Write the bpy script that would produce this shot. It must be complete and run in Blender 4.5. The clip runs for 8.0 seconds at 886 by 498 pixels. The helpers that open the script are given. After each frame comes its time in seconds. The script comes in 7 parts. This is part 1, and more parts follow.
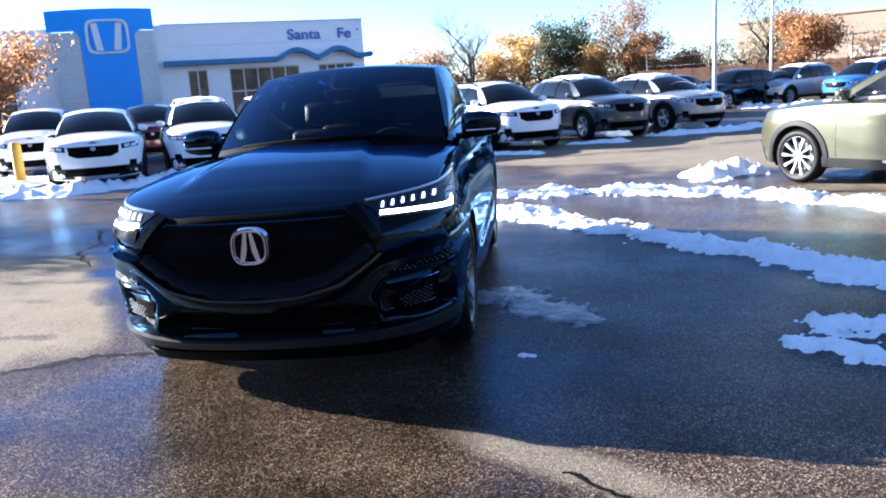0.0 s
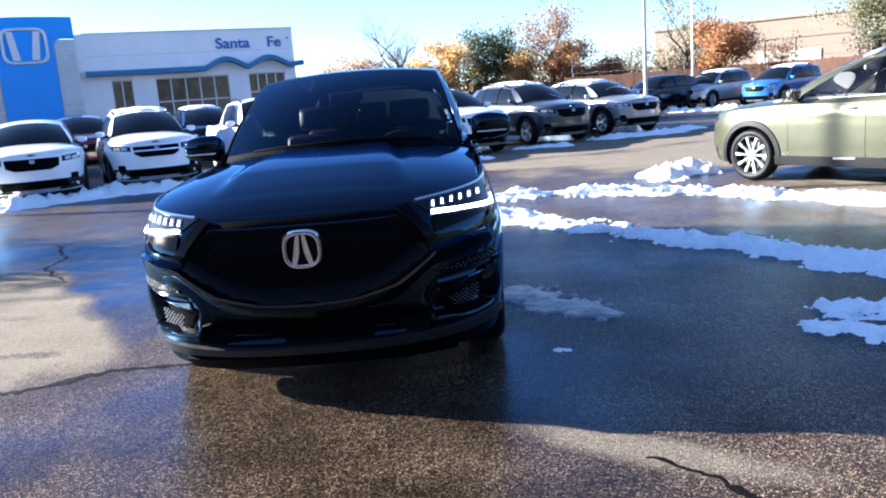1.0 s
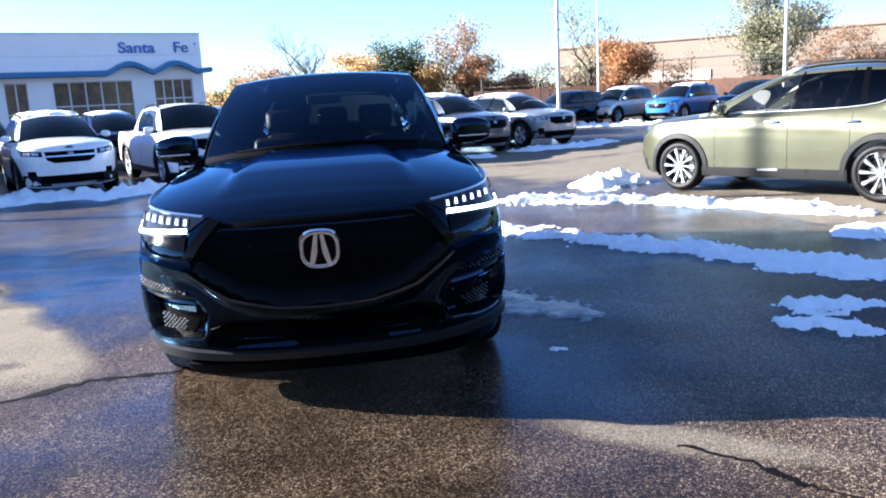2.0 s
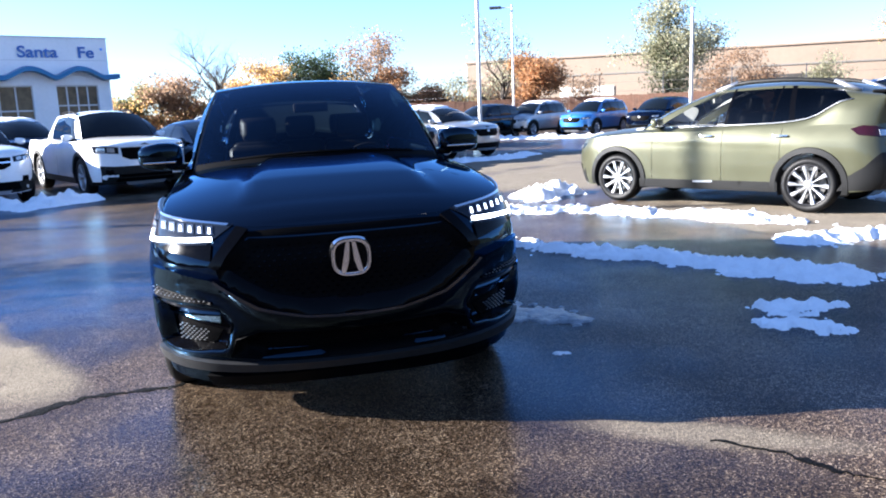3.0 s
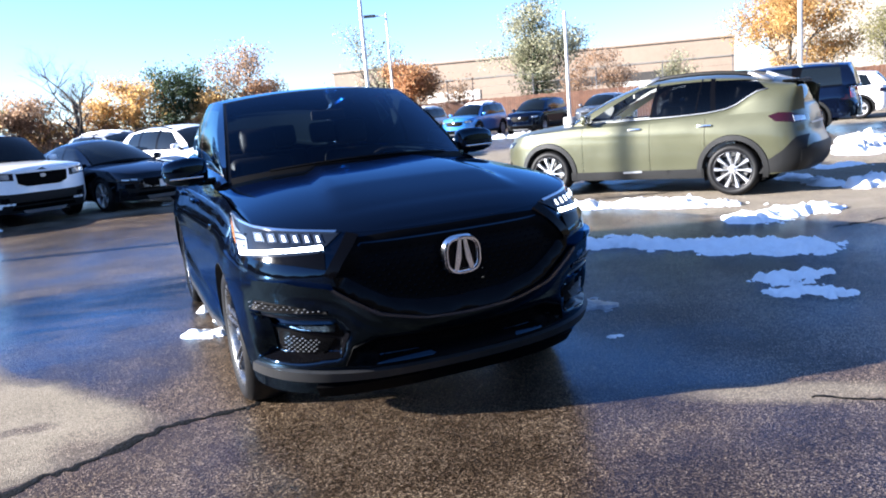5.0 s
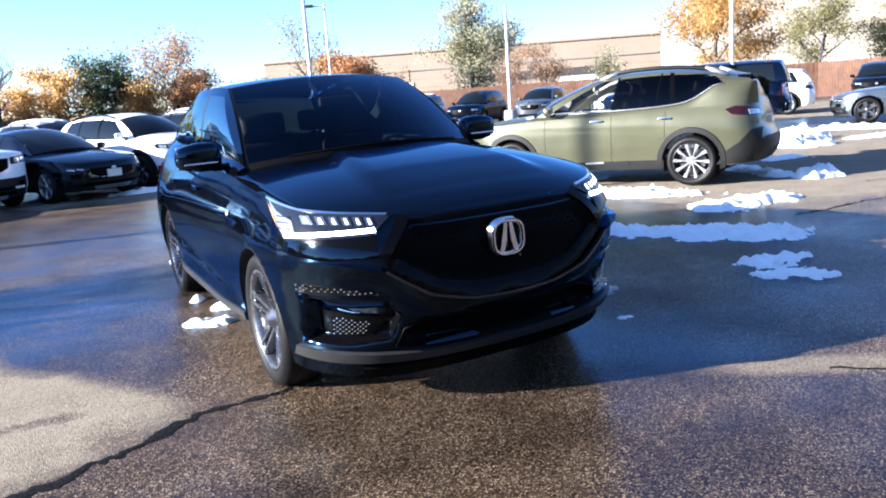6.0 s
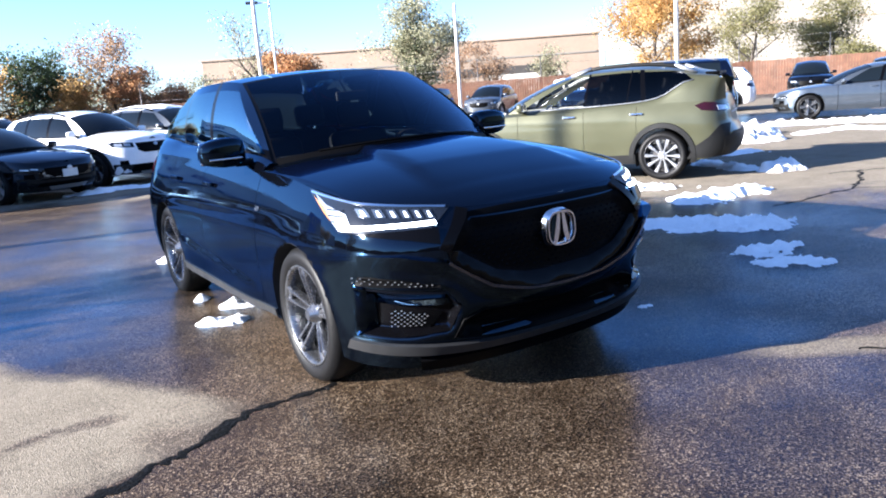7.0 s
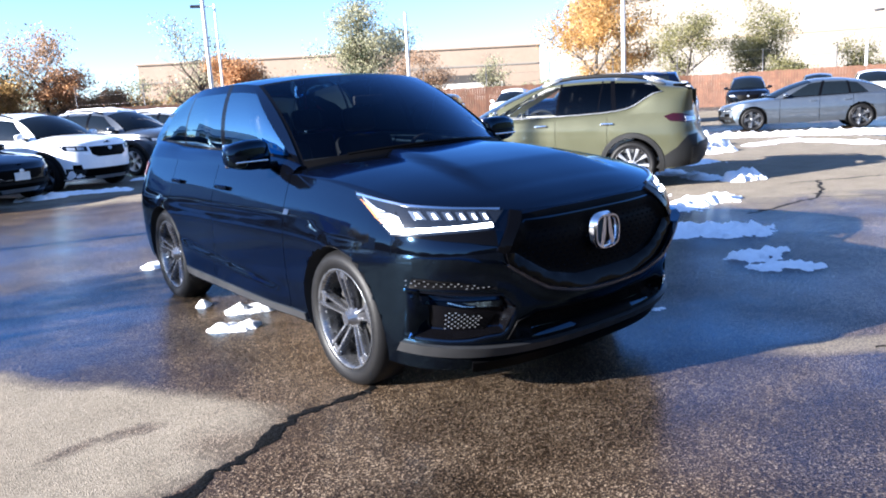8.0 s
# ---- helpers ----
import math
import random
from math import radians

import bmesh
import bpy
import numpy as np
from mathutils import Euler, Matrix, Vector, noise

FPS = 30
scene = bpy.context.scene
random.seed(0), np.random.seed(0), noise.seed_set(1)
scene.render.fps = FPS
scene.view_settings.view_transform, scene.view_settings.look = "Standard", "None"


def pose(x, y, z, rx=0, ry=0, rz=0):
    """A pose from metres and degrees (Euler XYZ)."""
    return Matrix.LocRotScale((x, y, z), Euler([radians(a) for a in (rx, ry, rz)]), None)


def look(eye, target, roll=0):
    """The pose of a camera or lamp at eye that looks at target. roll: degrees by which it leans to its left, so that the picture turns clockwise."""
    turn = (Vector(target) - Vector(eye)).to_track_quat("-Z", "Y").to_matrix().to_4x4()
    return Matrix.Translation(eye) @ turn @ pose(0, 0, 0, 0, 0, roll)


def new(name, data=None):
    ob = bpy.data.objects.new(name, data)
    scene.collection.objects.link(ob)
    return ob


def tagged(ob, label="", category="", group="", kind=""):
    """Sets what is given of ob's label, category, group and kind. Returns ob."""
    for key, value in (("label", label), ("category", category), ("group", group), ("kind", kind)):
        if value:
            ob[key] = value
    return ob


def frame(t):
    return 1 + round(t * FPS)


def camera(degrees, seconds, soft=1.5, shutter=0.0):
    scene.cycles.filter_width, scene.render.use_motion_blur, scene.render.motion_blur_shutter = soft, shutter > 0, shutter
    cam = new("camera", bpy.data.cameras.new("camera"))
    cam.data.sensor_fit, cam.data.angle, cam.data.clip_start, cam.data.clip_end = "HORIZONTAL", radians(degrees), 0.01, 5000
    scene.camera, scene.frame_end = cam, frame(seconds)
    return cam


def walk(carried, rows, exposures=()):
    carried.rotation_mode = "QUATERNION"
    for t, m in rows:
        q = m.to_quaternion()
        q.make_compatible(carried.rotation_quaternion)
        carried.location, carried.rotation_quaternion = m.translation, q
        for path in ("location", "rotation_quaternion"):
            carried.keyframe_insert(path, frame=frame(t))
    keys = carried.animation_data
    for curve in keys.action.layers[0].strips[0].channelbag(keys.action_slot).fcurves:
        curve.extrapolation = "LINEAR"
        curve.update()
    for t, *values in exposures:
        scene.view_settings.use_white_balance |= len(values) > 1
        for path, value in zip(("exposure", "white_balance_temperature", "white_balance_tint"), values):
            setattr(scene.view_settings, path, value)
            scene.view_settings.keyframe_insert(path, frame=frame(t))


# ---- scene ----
cam = camera(59.8, 8.0, 1.9)
METRES, EYE, TILT, LEAN, TURN = 4.489, 1.45, 0.0, 0.0, 0.0
ROWS = [
    (0.0, 0.0029, -0.0021, 0.0057, -0.48, -11.58, 3.47),
    (0.5, -0.0592, 0.0006, 0.0049, -2.93, -11.67, 3.24),
    (1.0, -0.1333, -0.0015, 0.0045, -6.23, -11.33, 4.08),
    (1.5, -0.1952, 0.0027, 0.0033, -9.79, -11.51, 3.47),
    (2.0, -0.2545, 0.0133, -0.0013, -13.35, -10.84, 2.93),
    (3.5, -0.4403, 0.0579, 0.0011, -22.79, -10.40, 2.30),
    (4.0, -0.4972, 0.0797, -0.0039, -24.85, -10.68, 3.21),
    (4.5, -0.5525, 0.1071, 0.0037, -27.50, -10.28, 4.35),
    (6.0, -0.7215, 0.1817, 0.0049, -35.61, -11.11, 4.04),
    (6.5, -0.7738, 0.2172, 0.0079, -37.67, -11.58, 4.18),
    (7.0, -0.8224, 0.2509, 0.0076, -40.17, -11.54, 4.06),
    (7.5, -0.8759, 0.2864, 0.0128, -43.00, -11.14, 3.18),
    (8.0, -0.9172, 0.3270, 0.0099, -44.71, -11.17, 3.13),
]
STOPS, KELVIN, TINT = 2.72, 6000, 12
walk(cam, [(t, pose(0, 0, EYE, TILT, LEAN, TURN) @ pose(METRES * x, METRES * y, METRES * z, 90 + pitch, roll, yaw)) for t, x, y, z, yaw, pitch, roll in ROWS],
     [(0.0, STOPS, KELVIN, TINT), (8.0, STOPS, KELVIN, TINT)])

# ---- world and sun ----
SUN = Vector((-0.936, 0.353, 0.333)).normalized()
world = bpy.data.worlds.new("sky")
scene.world = world
world.use_nodes = True
wn = world.node_tree.nodes
sky = wn.new("ShaderNodeTexSky")
sky.sky_type, sky.sun_disc = "NISHITA", False
sky.sun_elevation = math.asin(SUN.z)
sky.sun_rotation = math.atan2(SUN.x, SUN.y)
sky.altitude, sky.dust_density, sky.ozone_density = 2200, 1.0, 3.0
blue = wn.new("ShaderNodeMix")
blue.data_type, blue.blend_type = "RGBA", "MULTIPLY"
blue.inputs[0].default_value, blue.inputs[7].default_value = 1.0, (0.98, 1.0, 1.10, 1)
world.node_tree.links.new(sky.outputs["Color"], blue.inputs[6])
world.node_tree.links.new(blue.outputs[2], wn["Background"].inputs["Color"])
wn["Background"].inputs["Strength"].default_value = 0.052
sun = new("sun", bpy.data.lights.new("sun", "SUN"))
sun.data.energy, sun.data.angle, sun.data.color = 5.0, radians(0.5), (1.0, 0.93, 0.84)
sun.matrix_world = look(SUN * 60, (0, 0, 0))

# ---- materials ----
def material(name, base, rough=0.5, metal=0.0, coat=0.0, spec=0.5, vary=0.0, scale=6.0, bump=0.0, bump_scale=40.0, rough_vary=0.0, emit=None, power=0.0, space="Object", second=None):
    """A Principled surface with two scales of colour variation, uneven gloss and fine relief."""
    m = bpy.data.materials.new(name)
    m.use_nodes = True
    n, l = m.node_tree.nodes, m.node_tree.links
    p = n["Principled BSDF"]
    p.inputs["Base Color"].default_value = (*base, 1)
    p.inputs["Roughness"].default_value = rough
    p.inputs["Metallic"].default_value = metal
    p.inputs["Coat Weight"].default_value = coat
    p.inputs["Coat Roughness"].default_value = 0.03
    p.inputs["Specular IOR Level"].default_value = spec
    co = n.new("ShaderNodeTexCoord")
    if vary > 0 or second:
        a, b = n.new("ShaderNodeTexNoise"), n.new("ShaderNodeTexNoise")
        a.inputs["Scale"].default_value, b.inputs["Scale"].default_value = scale, scale * 9
        a.inputs["Detail"].default_value = b.inputs["Detail"].default_value = 5
        mix = n.new("ShaderNodeMix")
        mix.data_type = "FLOAT"
        mix.inputs[0].default_value = 0.4
        for t, k in ((a, 2), (b, 3)):
            l.new(co.outputs[space], t.inputs["Vector"])
            l.new(t.outputs["Fac"], mix.inputs[k])
        ramp = n.new("ShaderNodeValToRGB")
        lo = [c * (1 - vary) for c in base]
        hi = second or [min(1, c * (1 + vary)) for c in base]
        ramp.color_ramp.elements[0].position, ramp.color_ramp.elements[1].position = 0.35, 0.65
        ramp.color_ramp.elements[0].color, ramp.color_ramp.elements[1].color = (*lo, 1), (*hi, 1)
        l.new(mix.outputs[0], ramp.inputs["Fac"])
        l.new(ramp.outputs["Color"], p.inputs["Base Color"])
    if rough_vary > 0:
        r, mr = n.new("ShaderNodeTexNoise"), n.new("ShaderNodeMapRange")
        r.inputs["Scale"].default_value, r.inputs["Detail"].default_value = scale * 2.3, 6
        mr.inputs["From Min"].default_value, mr.inputs["From Max"].default_value = 0.35, 0.7
        mr.inputs["To Min"].default_value, mr.inputs["To Max"].default_value = rough, min(1, rough + rough_vary)
        l.new(co.outputs[space], r.inputs["Vector"])
        l.new(r.outputs["Fac"], mr.inputs["Value"])
        l.new(mr.outputs["Result"], p.inputs["Roughness"])
    if bump > 0:
        t, bm_node = n.new("ShaderNodeTexNoise"), n.new("ShaderNodeBump")
        t.inputs["Scale"].default_value, t.inputs["Detail"].default_value = bump_scale, 4
        bm_node.inputs["Strength"].default_value, bm_node.inputs["Distance"].default_value = bump, 0.02
        l.new(co.outputs[space], t.inputs["Vector"])
        l.new(t.outputs["Fac"], bm_node.inputs["Height"])
        l.new(bm_node.outputs["Normal"], p.inputs["Normal"])
    if emit:
        p.inputs["Emission Color"].default_value, p.inputs["Emission Strength"].default_value = (*emit, 1), power
    return m


def clear_glass(name, tint, ior=1.5, gloss=(0.95, 0.97, 1.0)):
    """Tinted thin pane: Fresnel gloss over a coloured see-through layer."""
    m = bpy.data.materials.new(name)
    m.use_nodes = True
    n, l = m.node_tree.nodes, m.node_tree.links
    n.remove(n["Principled BSDF"])
    tr, gl, fr, mx = n.new("ShaderNodeBsdfTransparent"), n.new("ShaderNodeBsdfGlossy"), n.new("ShaderNodeFresnel"), n.new("ShaderNodeMixShader")
    tr.inputs["Color"].default_value = (*tint, 1)
    gl.inputs["Roughness"].default_value, gl.inputs["Color"].default_value = 0.01, (*gloss, 1)
    fr.inputs["IOR"].default_value = ior
    l.new(fr.outputs["Fac"], mx.inputs["Fac"])
    l.new(tr.outputs["BSDF"], mx.inputs[1])
    l.new(gl.outputs["BSDF"], mx.inputs[2])
    l.new(mx.outputs["Shader"], n["Material Output"].inputs["Surface"])
    return m


def paint(name, base, metal=0.0, rough=0.28, coat=1.0, spec=0.5):
    """Clear-coated car paint with road film that dulls it unevenly."""
    return material(name, base, rough, metal, coat, spec, vary=0.06, scale=3.0, rough_vary=0.1)


def tinted_gloss(name, base, gloss, ior=1.45):
    """Near-black paint: mirror gloss by Fresnel, sky blue put into its colour, over a dark body, with faint road film
    in the gloss.
    """
    m = bpy.data.materials.new(name)
    m.use_nodes = True
    n, l = m.node_tree.nodes, m.node_tree.links
    n.remove(n["Principled BSDF"])
    df, gl, fr, mx = n.new("ShaderNodeBsdfDiffuse"), n.new("ShaderNodeBsdfGlossy"), n.new("ShaderNodeFresnel"), n.new("ShaderNodeMixShader")
    co, nz, mr = n.new("ShaderNodeTexCoord"), n.new("ShaderNodeTexNoise"), n.new("ShaderNodeMapRange")
    df.inputs["Color"].default_value, gl.inputs["Color"].default_value = (*base, 1), (*gloss, 1)
    nz.inputs["Scale"].default_value, nz.inputs["Detail"].default_value = 7, 6
    mr.inputs["From Min"].default_value, mr.inputs["From Max"].default_value = 0.4, 0.7
    mr.inputs["To Min"].default_value, mr.inputs["To Max"].default_value = 0.02, 0.09
    fr.inputs["IOR"].default_value = ior
    for a, b in ((co.outputs["Object"], nz.inputs["Vector"]), (nz.outputs["Fac"], mr.inputs["Value"]), (mr.outputs["Result"], gl.inputs["Roughness"]), (fr.outputs["Fac"], mx.inputs["Fac"]),
                 (df.outputs["BSDF"], mx.inputs[1]), (gl.outputs["BSDF"], mx.inputs[2]), (mx.outputs["Shader"], n["Material Output"].inputs["Surface"])):
        l.new(a, b)
    return m


BLACK = tinted_gloss("black_tinted_gloss", (0.0008, 0.0010, 0.0018), (0.37, 0.66, 1.0), 1.50)
GREEN = material("olive_green_paint", (0.066, 0.067, 0.038), 0.34, 0.45, 0.5, 0.4, vary=0.02, scale=1.5, rough_vary=0.05)
WHITE = paint("white_paint", (0.84, 0.85, 0.86), 0.0, 0.3)
SILVER = paint("silver_paint", (0.36, 0.37, 0.38), 0.7, 0.3)
GREY = paint("grey_paint", (0.050, 0.058, 0.072), 0.4, 0.3)
NAVY = tinted_gloss("dark_blue_paint", (0.0012, 0.0022, 0.0065), (0.45, 0.68, 1.0), 1.48)
BLUE = paint("blue_paint", (0.03, 0.16, 0.42), 0.3, 0.28)
MAROON = paint("maroon_paint", (0.07, 0.008, 0.012), 0.3, 0.28)
CHARCOAL = tinted_gloss("charcoal_paint", (0.0022, 0.0025, 0.0032), (0.65, 0.8, 1.0), 1.48)
GREY_LIGHT = paint("mid_grey_paint", (0.075, 0.090, 0.110), 0.7, 0.3)
SATIN_DARK = material("satin_dark_trim", (0.018, 0.0185, 0.020), 0.42, 0.3, rough_vary=0.15)
PLASTIC = material("black_plastic", (0.0012, 0.0012, 0.0015), 0.5, spec=0.04, vary=0.15, scale=8, bump=0.06, bump_scale=300)
GLOSS = material("gloss_black", (0.0015, 0.0015, 0.002), 0.08, spec=0.10, rough_vary=0.1)
TRIM_GLOSS = material("polished_black_trim", (0.004, 0.004, 0.005), 0.10, coat=1.0, spec=0.6)
CLAD = material("grey_plastic_cladding", (0.0045, 0.0047, 0.0048), 0.55, spec=0.25, vary=0.12, scale=8, bump=0.05, bump_scale=300)
LINER = material("arch_liner", (0.01, 0.01, 0.011), 0.85, vary=0.2, scale=12)
RUBBER = material("tyre_rubber", (0.0032, 0.0032, 0.0036), 0.52, spec=0.20, vary=0.3, scale=14, bump=0.1, bump_scale=120)
ALLOY = material("silver_alloy", (0.55, 0.56, 0.58), 0.28, 0.9, vary=0.06, scale=10, rough_vary=0.12)
DARK_ALLOY = material("grey_alloy", (0.16, 0.165, 0.175), 0.22, 0.9, vary=0.1, scale=10, rough_vary=0.15)
RIM_FACE = material("machined_alloy", (0.21, 0.217, 0.235), 0.18, 0.9, vary=0.1, scale=10, rough_vary=0.15)
BLACK_ALLOY = material("black_alloy", (0.03, 0.03, 0.033), 0.3, 0.6, vary=0.1, scale=10)
CHROME = material("chrome", (0.82, 0.83, 0.85), 0.08, 1.0, rough_vary=0.06)
SATIN = material("satin_silver_trim", (0.38, 0.39, 0.41), 0.3, 0.8, rough_vary=0.1)
STEEL = material("brake_steel", (0.10, 0.098, 0.095), 0.45, 0.9, vary=0.2, scale=20)
PANE_DARK = material("dark_tinted_glass", (0.004, 0.006, 0.008), 0.04, spec=0.34, coat=0.0, rough_vary=0.03)
# GLASS, PRIVACY and SIDE_GLASS have the sky's blue put into their gloss colour
GLASS = clear_glass("windscreen_glass", (0.20, 0.23, 0.25), 1.27, (0.40, 0.65, 1.0))
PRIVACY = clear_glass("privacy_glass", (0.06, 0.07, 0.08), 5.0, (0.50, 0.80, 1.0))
DARK_GLASS = clear_glass("dark_privacy_glass", (0.02, 0.022, 0.025), 1.3)
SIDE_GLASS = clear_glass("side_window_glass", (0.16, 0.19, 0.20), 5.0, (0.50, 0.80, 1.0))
CLEAR_GLASS = clear_glass("clear_window_glass", (0.82, 0.86, 0.86), 1.45)
LAMP_BOWL = material("lamp_reflector", (0.26, 0.29, 0.34), 0.32, 0.85, coat=0.6, vary=0.25, scale=40)
LAMP_CUP = material("lamp_cup", (0.10, 0.13, 0.18), 0.25, 0.8)
LAMP_DARK = material("lamp_dark_bowl", (0.008, 0.011, 0.018), 0.15, 0.2, spec=0.4)
LED = material("lit_led", (0.9, 0.9, 0.9), 0.3, emit=(0.92, 0.97, 1.0), power=2.4)
JEWEL = material("led_jewel", (0.14, 0.16, 0.20), 0.12, 0.8, emit=(0.85, 0.93, 1.0), power=0.8)
RED_BRIGHT = material("bright_red_lens", (0.30, 0.012, 0.015), 0.15, coat=0.8)
AMBER = material("amber_lens", (0.36, 0.13, 0.04), 0.15, coat=0.8)
RED_LENS = material("red_lens", (0.014, 0.0015, 0.003), 0.12, coat=0.25)
CLEAR_LENS = material("headlamp_lens", (0.42, 0.45, 0.48), 0.1, 0.5, coat=0.8, vary=0.3, scale=18)
CABIN = material("dark_cabin_trim", (0.008, 0.008, 0.009), 0.7, vary=0.2, scale=20)
LEATHER = material("black_leather", (0.007, 0.007, 0.008), 0.5, vary=0.2, scale=20, bump=0.1, bump_scale=150)
TAN = material("light_cabin_trim", (0.34, 0.33, 0.30), 0.7, vary=0.1, scale=20)
PLATE = material("plate_white", (0.6, 0.6, 0.58), 0.4)
# ---- mesh tools ----
def mesh(name, verts, faces, mat, parent=None, label="", smooth=True, sharp=0.0, out=None):
    """One mesh object. out: a point inside the thing, from which the faces should look away."""
    me = bpy.data.meshes.new(name)
    me.from_pydata([tuple(float(c) for c in v) for v in verts], [], [tuple(int(i) for i in f) for f in faces])
    if out is not None and len(me.polygons):
        o = Vector(out)
        if sum((p.center - o).dot(p.normal) * p.area for p in me.polygons) < 0:
            me.flip_normals()
    if smooth:
        me.polygons.foreach_set("use_smooth", [True] * len(me.polygons))
        if sharp:
            me.set_sharp_from_angle(angle=radians(sharp))
    me.materials.append(mat)
    ob = new(name, me)
    ob.parent = parent
    if label:
        ob["label"] = label
    return ob


def part(name, bm, mat, parent, label="", smooth=False, sharp=35):
    """Links a bmesh as one mesh object under a thing or a part."""
    me = bpy.data.meshes.new(name)
    bm.to_mesh(me)
    bm.free()
    if smooth:
        me.polygons.foreach_set("use_smooth", [True] * len(me.polygons))
        me.set_sharp_from_angle(angle=radians(sharp))
    me.materials.append(mat)
    ob = new(name, me)
    ob.parent = parent
    if label:
        ob["label"] = label
    return ob


def thing(name, m, label, category, group="", kind=""):
    ob = new(name)
    ob.empty_display_size = 0.2
    ob.matrix_world = m
    return tagged(ob, label, category, group, kind)


def add_box(bm, x, y, z, dx, dy, dz, bevel=0.0, m=None, segments=2):
    """A bevelled box centred at x, y, z, with full sizes."""
    made = bmesh.ops.create_cube(bm, size=1.0)["verts"]
    bmesh.ops.transform(bm, matrix=(m or Matrix()) @ Matrix.Translation((x, y, z)) @ Matrix.Diagonal((dx, dy, dz, 1)), verts=made)
    if bevel:
        edges = list({e for v in made for e in v.link_edges})
        bmesh.ops.bevel(bm, geom=edges, offset=bevel, segments=segments, affect="EDGES", profile=0.6)
    return bm


def box(x, y, z, dx, dy, dz, bevel=0.0, m=None):
    return add_box(bmesh.new(), x, y, z, dx, dy, dz, bevel, m)


def tube(points, radii, sides=8, cap=True):
    """Vertices and faces of a tapered tube along points."""
    pts = [Vector(p) for p in points]
    verts, faces = [], []
    for i, p in enumerate(pts):
        d = (pts[min(i + 1, len(pts) - 1)] - pts[max(i - 1, 0)]).normalized()
        a = d.cross(Vector((0.31, 0.17, 0.94)) if abs(d.z) < 0.9 else Vector((1, 0, 0))).normalized()
        b = d.cross(a)
        for k in range(sides):
            t = 2 * math.pi * k / sides
            verts.append(p + radii[i] * (math.cos(t) * a + math.sin(t) * b))
    for i in range(len(pts) - 1):
        for k in range(sides):
            j = (k + 1) % sides
            faces.append((i * sides + k, i * sides + j, (i + 1) * sides + j, (i + 1) * sides + k))
    if cap:
        faces.append(tuple(range(sides - 1, -1, -1)))
        faces.append(tuple((len(pts) - 1) * sides + k for k in range(sides)))
    return verts, faces


def lathe(profile, seg=40, axis="y"):
    """Revolves (radius, height) pairs round the y axis."""
    verts, faces = [], []
    n = len(profile)
    for k in range(seg):
        t = 2 * math.pi * k / seg
        for r, h in profile:
            verts.append((r * math.cos(t), h, r * math.sin(t)) if axis == "y" else (r * math.cos(t), r * math.sin(t), h))
    for k in range(seg):
        j = (k + 1) % seg
        for i in range(n - 1):
            faces.append((k * n + i, k * n + i + 1, j * n + i + 1, j * n + i))
    return verts, faces


def smooth_curve(points):
    """A shape-keeping cubic through (x, y) points; flat beyond the ends."""
    x, y = (np.array(c, float) for c in zip(*sorted(points)))
    h, d = np.diff(x), np.diff(y) / np.diff(x)
    s = np.zeros(len(x))
    s[0], s[-1] = d[0], d[-1]
    for i in range(1, len(x) - 1):
        if d[i - 1] * d[i] > 0:
            w1, w2 = 2 * h[i] + h[i - 1], h[i] + 2 * h[i - 1]
            s[i] = (w1 + w2) / (w1 / d[i - 1] + w2 / d[i])

    def f(q):
        q = np.clip(np.asarray(q, float), x[0], x[-1])
        i = np.clip(np.searchsorted(x, q) - 1, 0, len(x) - 2)
        t = (q - x[i]) / h[i]
        return (y[i] * (1 + 2 * t) * (1 - t) ** 2 + h[i] * s[i] * t * (1 - t) ** 2 + y[i + 1] * t * t * (3 - 2 * t) + h[i] * s[i + 1] * t * t * (t - 1))
    return f


